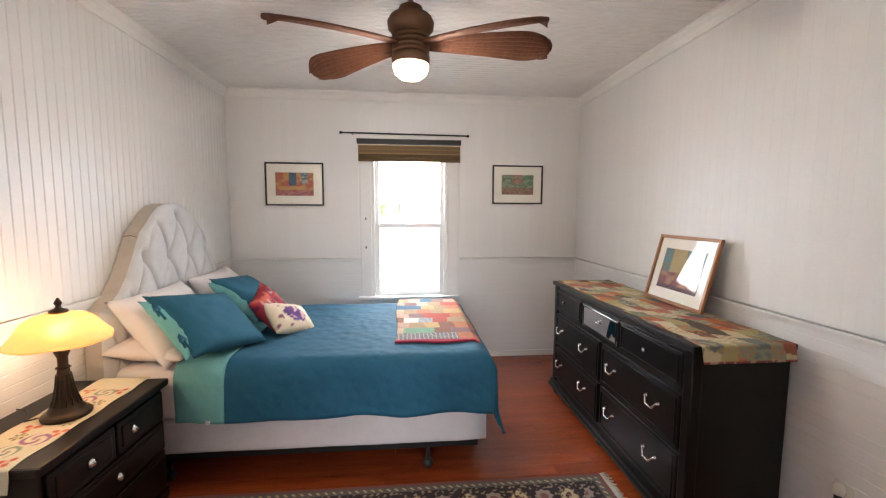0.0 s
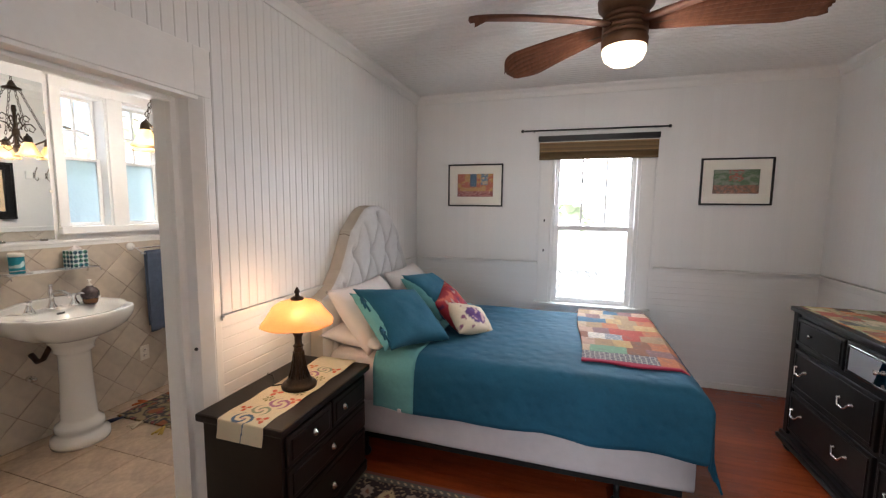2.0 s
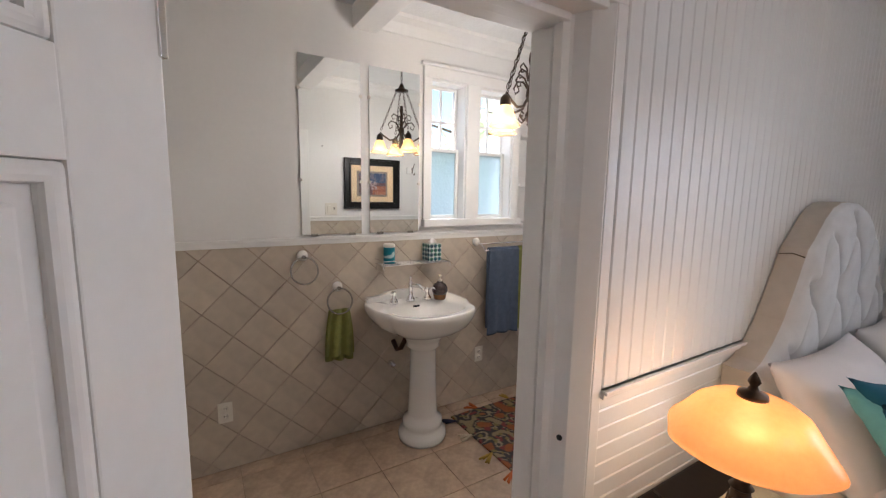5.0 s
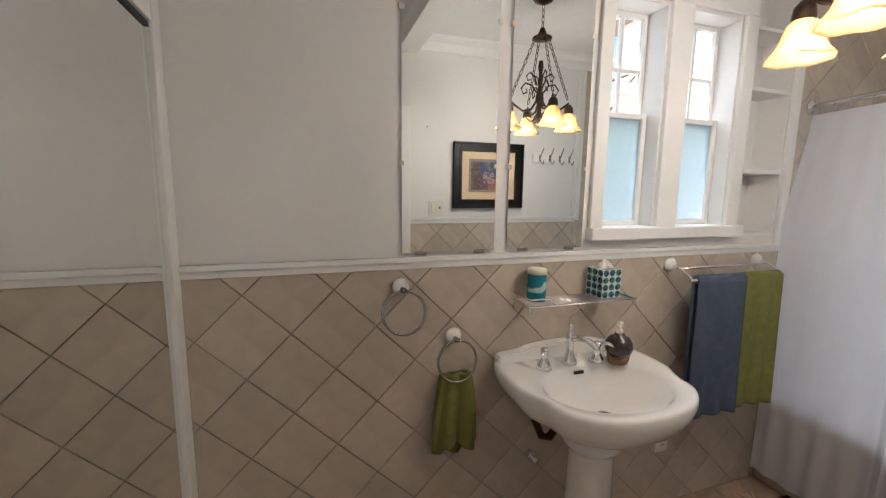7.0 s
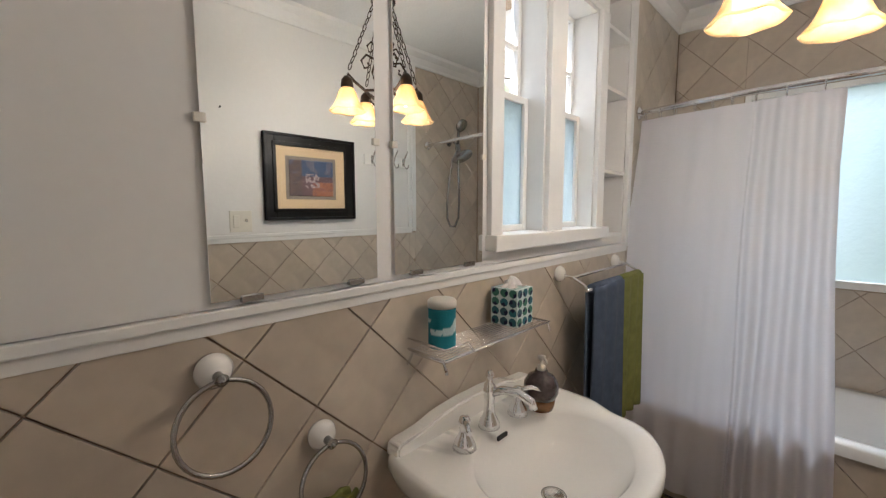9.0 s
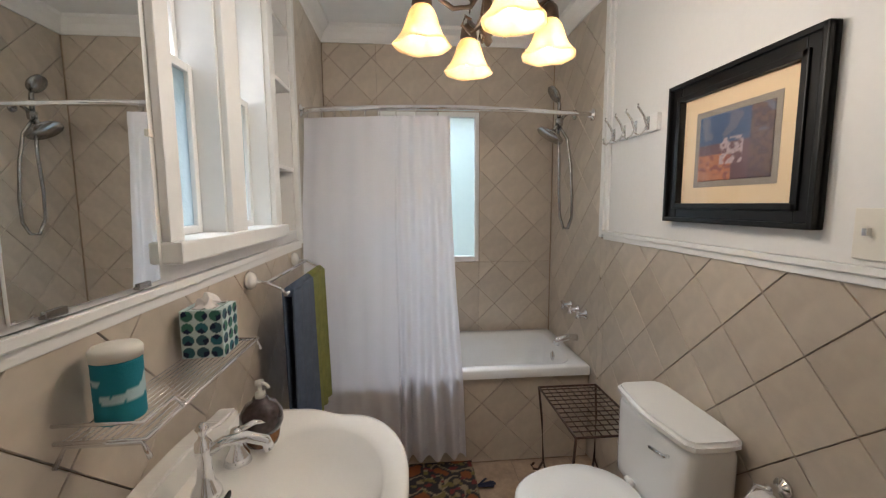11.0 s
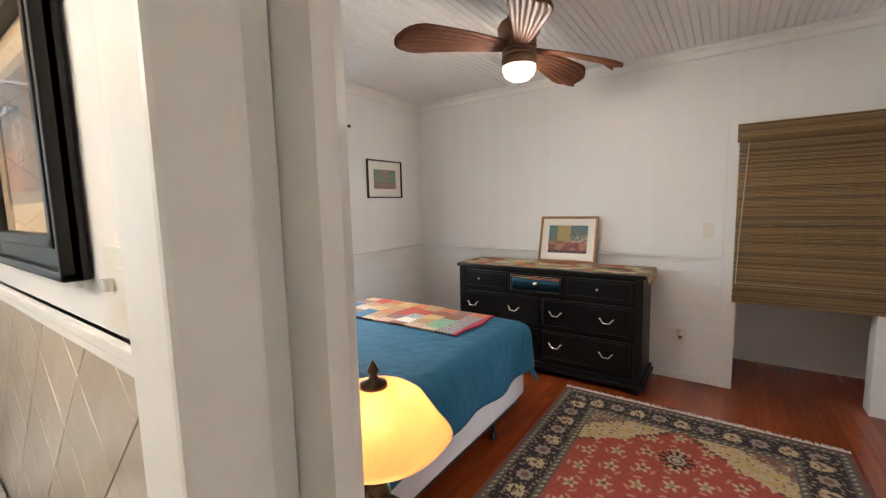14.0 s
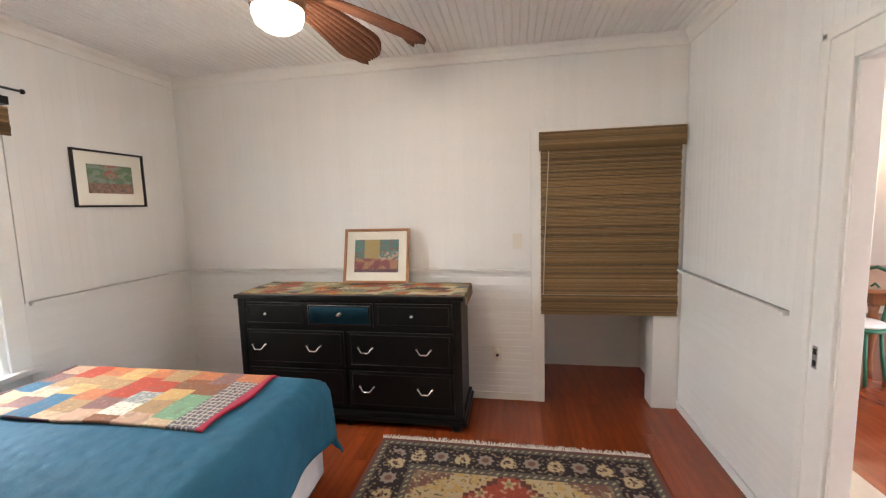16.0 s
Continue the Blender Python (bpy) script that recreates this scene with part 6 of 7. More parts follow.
fc = thing("sink_faucet", "chrome widespread faucet with two lever handles", "faucet", (XM + 0.012 + 0.118, 2.80, 0.873))
fc.scale = (1.18, 1.18, 1.18)
part("base", lathe(bmesh.new(), [(0.0, 0), (0.026, 0), (0.024, 0.012), (0.014, 0.03), (0.011, 0.06), (0.015, 0.085), (0.013, 0.10), (0.007, 0.108), (0.006, 0.116), (0.011, 0.124), (0.006, 0.134), (0.0, 0.136)], seg=24), CHROME, fc)
part("spout", tube(bmesh.new(), [(0.0, 0, 0.078), (0.03, 0.008, 0.094), (0.065, 0.018, 0.096), (0.095, 0.026, 0.082), (0.10, 0.027, 0.066)], 0.010, 12), CHROME, fc)
for dy in (-0.105, 0.095):
    h = part("handle", lathe(bmesh.new(), [(0.0, 0), (0.026, 0), (0.022, 0.014), (0.012, 0.032), (0.010, 0.05), (0.014, 0.058), (0.01, 0.068), (0.0, 0.07)], at=(0.015, dy, 0), seg=20), CHROME, fc)
    part("lever", tube(bmesh.new(), [(0.015, dy, 0.062), (0.04, dy + (0.022 if dy > 0 else -0.022), 0.068), (0.058, dy + (0.034 if dy > 0 else -0.034), 0.062)], 0.006, 8), CHROME, h)
POT = mat("dark_glazed_ceramic", (0.05, 0.032, 0.032), 0.2, vary=0.6, scale=22, bump=0.1, coat=0.4)
POTB = mat("brown_glazed_ceramic", (0.16, 0.075, 0.03), 0.25, vary=0.3, scale=22, bump=0.1)
so = thing("soap_dispenser", "dark glazed ceramic soap dispenser with a white pump", "soap dispenser", (XM + 0.012 + 0.165, 2.99, 0.873))
part("bottle", lathe(bmesh.new(), [(0.028, 0.028), (0.045, 0.036), (0.052, 0.055), (0.05, 0.08), (0.038, 0.10), (0.02, 0.11), (0.018, 0.118), (0.0, 0.118)], seg=28), POT, so)
part("foot", lathe(bmesh.new(), [(0.0, 0), (0.036, 0), (0.04, 0.012), (0.043, 0.035), (0.0, 0.036)], seg=28), POTB, so, "brown glazed base")
pu = part("pump", lathe(bmesh.new(), [(0.0, 0.116), (0.013, 0.117), (0.012, 0.13), (0.005, 0.133), (0.005, 0.15), (0.012, 0.151), (0.011, 0.16), (0.0, 0.161)], seg=18), PLASTIC, so, "white plastic pump")
part("nozzle", tube(bmesh.new(), [(0, 0, 0.156), (0.02, -0.014, 0.157), (0.03, -0.02, 0.15)], 0.004, 8), PLASTIC, pu)

# mirrors above the rail
for y0, y1 in ((2.165, 2.522), (2.575, 2.916)):
    mi = thing("wall_mirror", "plain frameless mirror held by small clips", "mirror", (0, 0, 0), group="mirrors above the sink")
    part("glass", boxes((XM + 0.002, XM + 0.0085, y0, y1, 1.306, 2.305), bev=0.001), MIRROR, mi)
    part("backing", boxes((XM, XM + 0.002, y0 + 0.002, y1 - 0.002, 1.308, 2.303)), WOODFRAME, mi)
    for cy, cz in ((y0, 1.62), (y0, 2.12), (y1, 1.62), (y1, 2.12)):
        part("clip", boxes((XM, XM + 0.013, cy - 0.009, cy + 0.009, cz - 0.008, cz + 0.008), bev=0.002), PLASTIC, mi, "small clear clip")
    for cy in (y0 + 0.07, y1 - 0.06):
        part("clip", boxes((XM, XM + 0.013, cy - 0.02, cy + 0.02, 1.299, 1.312), bev=0.002), STEEL, mi, "dark metal clip")


def towel_ring(y, z):
    th = thing("towel_ring", "chrome towel ring with a white ceramic rosette", "towel ring", (XM + 0.012, y, z))
    part("rosette", lathe(bmesh.new(), [(0.0, 0), (0.030, 0), (0.032, 0.010), (0.024, 0.022), (0.012, 0.028), (0.0, 0.028)], seg=24, turn=Matrix.Rotation(radians(90), 3, "Y")), PORC, th, "white ceramic rosette")
    part("post", lathe(bmesh.new(), [(0.0, 0), (0.009, 0), (0.008, 0.02), (0.011, 0.026), (0.0, 0.034)], at=(0.026, 0, -0.004), seg=14, turn=Matrix.Rotation(radians(90), 3, "Y")), STEEL, th)
    part("ring", tube(bmesh.new(), [(0.045 + 0.012 * (1 - math.cos(k * math.pi / 16)), 0.075 * math.sin(k * math.pi / 16), -0.082 + 0.075 * math.cos(k * math.pi / 16)) for k in range(32)], 0.0048, 8, closed=True), STEEL, th)
    return th


towel_ring(2.16, 1.19)
towel_ring(2.36, 0.99)


def hung_cloth(y0, y1, z0, z1, x, thick, seed, fold=0.012, gather=0.0):
    def fn(u, v):
        z = z1 - v * (z1 - z0) + 0.015 * noise.noise(Vector((u * 3, seed, 0))) * v
        g = 1 - gather * (1 - v) ** 2
        y = (y0 + y1) / 2 + (u - 0.5) * (y1 - y0) * g
        return (x + thick * (0.6 + 0.4 * v) + fold * math.sin(u * 15 + seed + v) * (0.4 + v), y, z)
    bm = sheet(bmesh.new(), 40, 30, fn, thick=0.008)
    return bm


gt = thing("hand_towel", "olive green hand towel hanging through the towel ring", "towel", (0, 0, 0))
part("front_fold", hung_cloth(2.27, 2.45, 0.57, 0.855, XM + 0.045, 0.02, 2.0, gather=0.35), GREENT, gt)
part("back_fold", hung_cloth(2.28, 2.44, 0.53, 0.85, XM + 0.022, 0.01, 5.0, gather=0.3), GREENT, gt)
tb = thing("towel_bar", "chrome double towel bar with white ceramic rosettes", "towel bar", (0, 0, 0))
for y in (3.385, 3.93):
    part("rosette", lathe(bmesh.new(), [(0.0, 0), (0.030, 0), (0.032, 0.010), (0.024, 0.022), (0.012, 0.028), (0.0, 0.028)], at=(XM + 0.012, y, 1.215), seg=24, turn=Matrix.Rotation(radians(90), 3, "Y")), PORC, tb, "white ceramic rosette")
    part("arm", tube(bmesh.new(), [(XM + 0.03, y, 1.212), (XM + 0.075, y, 1.205), (XM + 0.12, y, 1.182), (XM + 0.135, y, 1.165)], 0.006, 8), CHROME, tb)
part("bar", tube(bmesh.new(), [(XM + 0.072, 3.375, 1.205), (XM + 0.072, 3.94, 1.205)], 0.006, 10), CHROME, tb)
part("bar", tube(bmesh.new(), [(XM + 0.135, 3.375, 1.165), (XM + 0.135, 3.94, 1.165)], 0.006, 10), CHROME, tb)
for nm, m, y0, y1, lab in (("bath_towel", BLUET, 3.41, 3.68, "slate blue bath towel folded over the bar"), ("bath_towel", GREENT, 3.685, 3.91, "olive green bath towel folded over the bar")):
    t = thing(nm, lab, "towel", (0, 0, 0))
    part("front_fold", hung_cloth(y0, y1, 0.55 if m is BLUET else 0.56, 1.172, XM + 0.142, 0.014, 1.0 + y0, 0.008), m, t)
    part("back_fold", hung_cloth(y0 + 0.004, y1 - 0.004, 0.60, 1.172, XM + 0.108, 0.006, 3.0 + y0, 0.006), m, t)
    part("top_fold", tube(bmesh.new(), [(XM + 0.136, y0 + 0.002, 1.168), (XM + 0.136, y1 - 0.002, 1.168)], 0.019, 10), m, t)

# wire shelf with wipes and tissues
ws = thing("wire_shelf", "small chrome wire shelf on the tiled wall", "shelf", (0, 0, 0))
SZ, SY0, SY1 = 1.112, 2.61, 3.085
part("frame", tube(bmesh.new(), [(XM + 0.014, SY0, SZ), (XM + 0.145, SY0, SZ), (XM + 0.145, SY1, SZ), (XM + 0.014, SY1, SZ)], 0.0035, 8), CHROME, ws)
part("guard_rail", tube(bmesh.new(), [(XM + 0.014, SY0, SZ + 0.028), (XM + 0.145, SY0, SZ + 0.028), (XM + 0.145, SY0 + 0.08, SZ + 0.028), (XM + 0.15, SY0 + 0.1, SZ + 0.002)], 0.003, 8), CHROME, ws)
for i in range(11):
    x = XM + 0.022 + i * 0.0115
    part("wire", tube(bmesh.new(), [(x, SY0, SZ), (x, SY1, SZ)], 0.0011, 6), CHROME, ws)
for y in (SY0, SY1):
    part("bracket", tube(bmesh.new(), [(XM + 0.012, y, SZ - 0.04), (XM + 0.03, y, SZ - 0.005), (XM + 0.14, y, SZ - 0.004), (XM + 0.15, y, SZ - 0.03)], 0.004, 8), CHROME, ws)


def wipes_fn(p):
    if p.z > 0.105:
        return (0.62, 0.60, 0.55)
    k = noise.noise(Vector((p.x * 30, p.y * 30, p.z * 30)))
    if 0.03 < p.z < 0.075 and k > 0.15:
        return (0.45, 0.6, 0.62)
    return (0.01, 0.20, 0.26)


can = thing("wipes_canister", "round turquoise canister with a white lid on the wire shelf", "canister", (XM + 0.066, 2.68, SZ + 0.004))
dye(part("body", lathe(bmesh.new(), [(0.0, 0), (0.034, 0), (0.0355, 0.004)] + [(0.0355, 0.004 + i * 0.0049) for i in range(1, 21)] + [(0.0, 0.1035)], seg=72), DYE, can), wipes_fn)
part("lid", lathe(bmesh.new(), [(0.0, 0.103), (0.037, 0.103), (0.0375, 0.118), (0.033, 0.124), (0.012, 0.126), (0.0, 0.126)], seg=40), PLASTIC, can, "white plastic lid")


def dots_fn(p):
    a = p.y if abs(p.x) > 0.044 else p.x
    s, t = a / 0.031, (p.z - 0.013) / 0.0288
    q = math.hypot(s - round(s), t - round(t))
    if q < 0.44:
        r = random.Random(int(round(s) * 31 + round(t) * 17 + (5 if abs(p.x) > 0.044 else 0)))
        c = ((0.03, 0.12, 0.15), (0.05, 0.17, 0.13), (0.03, 0.15, 0.19), (0.04, 0.10, 0.13))[r.randrange(4)]
        turned = (math.atan2(t - round(t), s - round(s)) - r.uniform(0, 6.28)) % 6.283
        return (0.008, 0.02, 0.06) if turned < 1.7 else c
    return (0.56, 0.66, 0.64)


tis = thing("tissue_box", "cube tissue box with a blue and green dot print", "tissue box", (XM + 0.072, 2.985, SZ + 0.004), 3.0)
bm = bmesh.new()
for ax, s in (("x", 1), ("x", -1), ("y", 1), ("y", -1)):
    sheet(bm, 50, 50, lambda u, v: ((s * 0.046, (u - 0.5) * 0.092, v * 0.112) if ax == "x" else ((u - 0.5) * 0.092, s * 0.046, v * 0.112)), smooth=False)
sheet(bm, 50, 50, lambda u, v: ((u - 0.5) * 0.092, (v - 0.5) * 0.092, 0.112), smooth=False)
dye(part("carton", bm, DYE, tis), dots_fn)
part("tissue", sheet(bmesh.new(), 14, 14, lambda u, v: ((u - 0.5) * 0.05 + 0.008 * math.sin(v * 9), (v - 0.5) * 0.07, 0.111 + 0.03 * math.sin(math.pi * u) * math.sin(math.pi * v) + 0.006 * math.sin(u * 14)), thick=0.001), SHEET, tis, "white tissue poking out")

# ---- bathroom: toilet, rack, hooks ----
wc = thing("toilet", "white porcelain two-piece toilet with the lid closed", "toilet", (XP - 0.012, 3.265, 0))
bm = soft_box(bmesh.new(), -0.195, -0.012, -0.205, 0.205, 0.385, 0.715, 0.03, 0.0)
part("tank", bm, PORC, wc)
bm = bmesh.new()
lid = []
for i in range(40):
    a = 2 * math.pi * i / 40
    n = 6.0
    q = (abs(math.cos(a)) ** n + abs(math.sin(a)) ** n) ** (-1 / n)
    x, y = q * math.cos(a) * 0.104, q * math.sin(a) * 0.222
    if x < -0.06:
        x -= 0.012 * math.cos(min(1, abs(y) / 0.12) * math.pi / 2)
    lid.append((x - 0.104, y))
prism(bm, lid, "z", 0.716, 0.752)
bmesh.ops.bevel(bm, geom=[e for e in bm.edges if abs(e.verts[0].co.z - e.verts[1].co.z) < 0.001], offset=0.012, segments=3, affect="EDGES")
part("tank_lid", bm, PORC, wc)


def oval(bm, cx, rx, ry, zs, squash_back=0.75):
    rings = []
    for k, z in zs:
        ring = []
        for i in range(48):
            a = 2 * math.pi * i / 48
            c = math.cos(a)
            ring.append(bm.verts.new((cx - rx * k * c * (1 if c > 0 else squash_back), ry * k * math.sin(a), z)))
        rings.append(ring)
    for a, b in zip(rings, rings[1:]):
        for i in range(48):
            f = bm.faces.new((a[i], a[(i + 1) % 48], b[(i + 1) % 48], b[i]))
            f.smooth = True
    bm.faces.new(rings[0][::-1]), bm.faces.new(rings[-1])
    return bm


part("bowl", oval(bmesh.new(), -0.40, 0.255, 0.185, ((0.55, 0.0), (0.56, 0.03), (0.50, 0.08), (0.52, 0.18), (0.75, 0.28), (0.97, 0.36), (1.0, 0.385), (0.97, 0.395))), PORC, wc)
part("seat", oval(bmesh.new(), -0.40, 0.26, 0.19, ((0.96, 0.396), (1.0, 0.40), (1.0, 0.412), (0.98, 0.416))), PORC, wc)
part("lid", oval(bmesh.new(), -0.40, 0.258, 0.188, ((0.97, 0.417), (1.0, 0.42), (1.0, 0.43), (0.95, 0.437), (0.6, 0.441), (0.1, 0.442))), PORC, wc)
for y in (-0.07, 0.07):
    part("hinge", lathe(bmesh.new(), [(0.0, -0.02), (0.012, -0.02), (0.012, 0.02), (0.0, 0.02)], at=(-0.205, y, 0.427), seg=12, turn=Matrix.Rotation(radians(90), 3, "X")), PORC, wc)
part("flush_lever", tube(bmesh.new(), [(-0.20, -0.13, 0.66), (-0.215, -0.13, 0.66), (-0.22, -0.06, 0.65)], 0.006, 8), CHROME, wc, "chrome flush lever")
th = thing("paper_holder", "chrome toilet paper holder with a white roll", "paper holder", (XP - 0.012, 2.935, 0.685))
part("rosette", lathe(bmesh.new(), [(0.0, 0), (0.028, 0), (0.026, 0.008), (0.012, 0.014), (0.01, 0.04), (0.014, 0.048), (0.0, 0.056)], seg=22, turn=Matrix.Rotation(radians(-90), 3, "Y")), CHROME, th)
part("arm", tube(bmesh.new(), [(-0.045, 0, 0), (-0.055, 0.03, -0.01), (-0.06, 0.045, -0.05), (-0.06, 0.03, -0.068), (-0.06, -0.10, -0.068)], 0.006, 8), CHROME, th)
rl = part("paper_roll", lathe(bmesh.new(), [(0.018, -0.05), (0.055, -0.05), (0.057, -0.046), (0.057, 0.046), (0.055, 0.05), (0.018, 0.05)], at=(-0.06, -0.035, -0.068), seg=32, turn=Matrix.Rotation(radians(90), 3, "X")), SHEET, th, "white paper roll")
part("loose_sheet", sheet(bmesh.new(), 4, 10, lambda u, v: (-0.1175 + 0.004 * v, -0.084 + u * 0.098, -0.068 - v * 0.13)), SHEET, rl)

rk = thing("wire_rack_table", "low brown iron rack table with a crosshatched top", "rack table", (-0.60, 3.74, 0))
RW, RD, RZ = 0.155, 0.235, 0.505
part("top_frame", tube(bmesh.new(), [(-RW, -RD, RZ), (RW, -RD, RZ), (RW, RD, RZ), (-RW, RD, RZ)], 0.006, 8, closed=True), IRON, rk)
for i in range(7):
    x = -RW + 2 * RW * (i + 1) / 8
    part("bar", tube(bmesh.new(), [(x, -RD, RZ), (x, RD, RZ)], 0.0028, 6), IRON, rk)
for i in range(11):
    y = -RD + 2 * RD * (i + 1) / 12
    part("bar", tube(bmesh.new(), [(-RW, y, RZ + 0.004), (RW, y, RZ + 0.004)], 0.0028, 6), IRON, rk)
for sx in (-1, 1):
    for sy in (-1, 1):
        part("leg", tube(bmesh.new(), [(sx * RW, sy * RD, RZ), (sx * RW * 0.95, sy * RD * 0.85, 0.35), (sx * RW * 0.9, sy * RD * 0.8, 0.12), (sx * RW * 0.98, sy * RD * 0.95, 0.05), (sx * RW * 1.08, sy * RD * 1.1, 0.03), (sx * RW * 1.15, sy * RD * 1.12, 0.05), (sx * RW * 1.1, sy * RD * 1.03, 0.075)], 0.006, 8), IRON, rk)
    part("stretcher", tube(bmesh.new(), [(sx * RW * 0.9, -RD * 0.8, 0.12), (sx * RW * 0.9, -RD * 0.4, 0.06), (sx * RW * 0.9, RD * 0.4, 0.06), (sx * RW * 0.9, RD * 0.8, 0.12)], 0.005, 8), IRON, rk)

na = thing("nail", "small dark nail in the white bathroom plaster", "nail", (XP, 2.70, 1.99))
part("shank", tube(bmesh.new(), [(0.0, 0, 0), (-0.012, 0, 0.003)], 0.003, 8), BLACKM, na)
part("head", lathe(bmesh.new(), [(0.0, 0), (0.005, 0), (0.005, 0.0015), (0.0, 0.002)], at=(-0.012, 0, 0.003), seg=10, turn=Matrix.Rotation(radians(-90), 3, "Y")), BLACKM, na)
hk = thing("coat_hook_rail", "white board with four brushed metal coat hooks", "coat hooks", (XP - 0.001, 0, 0))
part("board", boxes((-0.018, 0, 3.59, 4.0, 1.765, 1.835), bev=0.003), TRIM, hk)
for i in range(4):
    y = 3.65 + i * 0.093
    part("hook", tube(bmesh.new(), [(-0.018, y, 1.775), (-0.028, y, 1.80), (-0.04, y, 1.832), (-0.058, y, 1.856), (-0.068, y, 1.868), (-0.066, y, 1.878)], 0.005, 8), NICKEL, hk, "brushed metal hook")
    part("lower_hook", tube(bmesh.new(), [(-0.024, y, 1.79), (-0.04, y, 1.765), (-0.06, y, 1.75), (-0.075, y, 1.76), (-0.078, y, 1.78)], 0.0045, 8), NICKEL, hk, "brushed metal hook")
    part("hook_plate", boxes((-0.021, -0.017, y - 0.009, y + 0.009, 1.772, 1.828), bev=0.001), NICKEL, hk)

# ---- chandelier ----
ch = thing("chandelier", "bronze chandelier with four lit amber glass shades", "chandelier", (CH[0], CH[1], 0), 8.0)
part("canopy", lathe(bmesh.new(), [(0.065, ZB), (0.064, ZB - 0.012), (0.05, ZB - 0.03), (0.015, ZB - 0.045), (0.0, ZB - 0.046)]), BRONZE, ch)


def chain(a, b, parent, r=0.0028, step=0.028):
    a, b = Vector(a), Vector(b)
    n = max(2, int((b - a).length / step))
    d = (b - a).normalized()
    s = d.cross(Vector((0.3, 0.9, 0.1))).normalized()
    w = d.cross(s)
    bm = bmesh.new()
    for i in range(n):
        c = a + (b - a) * ((i + 0.5) / n)
        q = s if i % 2 else w
        tube(bm, [c + d * (0.018 * math.cos(k * math.pi / 5)) + q * (0.008 * math.sin(k * math.pi / 5)) for k in range(10)], r, 5, closed=True)
    part("chain", bm, BRONZE, parent, "bronze chain links")


chain((0, 0, ZB - 0.04), (0, 0, 2.445), ch)
part("top_cap", lathe(bmesh.new(), [(0.0, 2.455), (0.012, 2.45), (0.02, 2.43), (0.03, 2.41), (0.055, 2.40), (0.056, 2.39), (0.0, 2.385)], seg=20), BRONZE, ch)
part("stem", lathe(bmesh.new(), [(0.0, 2.277), (0.012, 2.272), (0.016, 2.237), (0.01, 2.207), (0.012, 2.117), (0.022, 2.087), (0.024, 2.057), (0.012, 2.027), (0.014, 1.987), (0.024, 1.967), (0.022, 1.942), (0.010, 1.927), (0.014, 1.917), (0.006, 1.905), (0.0, 1.901)], seg=20), BRONZE, ch)
CHGLASS = mat("amber_chandelier_glass", (0.95, 0.68, 0.38), 0.26, vary=0.22, scale=22, bump=0.05, trans=0.55)
see_through(CHGLASS, (0.52, 0.33, 0.15), 0.30)
for k in range(4):
    a = math.pi / 2 * k
    c, s = math.cos(a), math.sin(a)
    P = lambda r, z, o=0.0: (c * r - s * o, s * r + c * o, z)
    arm = part("arm", tube(bmesh.new(), [P(0.015, 2.057), P(0.05, 2.002), P(0.10, 1.992), P(0.15, 2.022), P(0.18, 2.047), P(0.185, 2.022)], 0.007, 8), BRONZE, ch)
    part("scroll", tube(bmesh.new(), [P(0.02, 2.097), P(0.05, 2.137), P(0.09, 2.147), P(0.115, 2.117), P(0.10, 2.087), P(0.078, 2.097), P(0.082, 2.115)], 0.005, 7), BRONZE, arm)
    part("scroll", tube(bmesh.new(), [P(0.02, 2.137), P(0.035, 2.187), P(0.065, 2.207), P(0.085, 2.187), P(0.075, 2.162), P(0.06, 2.167)], 0.0045, 7), BRONZE, arm)
    part("scroll", tube(bmesh.new(), [P(0.015, 1.957), P(0.05, 1.932), P(0.075, 1.952), P(0.065, 1.977), P(0.048, 1.967)], 0.0045, 7), BRONZE, arm)
    chain(P(0.04, 2.395), P(0.175, 2.067), ch, 0.0024, 0.03)
    part("socket", lathe(bmesh.new(), [(0.0, 2.042), (0.012, 2.037), (0.024, 2.022), (0.028, 1.992), (0.02, 1.982), (0.0, 1.982)], at=P(0.185, 0), seg=18), BRONZE, arm)
    g = part("glass_shade", scallop(bmesh.new(), [(0.078, 1.889), (0.072, 1.897), (0.058, 1.915), (0.048, 1.937), (0.042, 1.957), (0.034, 1.977), (0.024, 1.989)], P(0.185, 0), 0.003, 6, 36), CHGLASS, arm, "lit amber glass bell shade")
    g.visible_shadow = False
    w = ch.matrix_world @ Vector(P(0.185, 1.932))
    bl = part("bulb", lathe(bmesh.new(), [(0.0, 1.982), (0.012, 1.977), (0.022, 1.952), (0.022, 1.932), (0.012, 1.915), (0.0, 1.912)], at=P(0.185, 0), seg=16), SHADE_HOT, arm, "lit bulb")
    bl.visible_shadow = False
    bulb("chandelier_bulb", w, 1.85, (1.0, 0.90, 0.77), 0.03)

# ---- bathroom rug ----
BR = (-1.45, 3.62, 0.36, 0.52)


def bath_rug_fn(p):
    k = noise.noise(Vector((p.x * 11, p.y * 11, 3.0)))
    k2 = noise.noise(Vector((p.x * 24, p.y * 24, 9.0)))
    c = (0.05, 0.045, 0.05)
    if k > 0.22:
        c = (0.42, 0.13, 0.04)
    elif k < -0.3:
        c = (0.42, 0.33, 0.18)
    elif k2 > 0.3:
        c = (0.30, 0.24, 0.08)
    elif k2 < -0.35:
        c = (0.30, 0.05, 0.05)
    elif abs(k) < 0.05:
        c = (0.5, 0.4, 0.25)
    return tuple(0.6 * q for q in c)


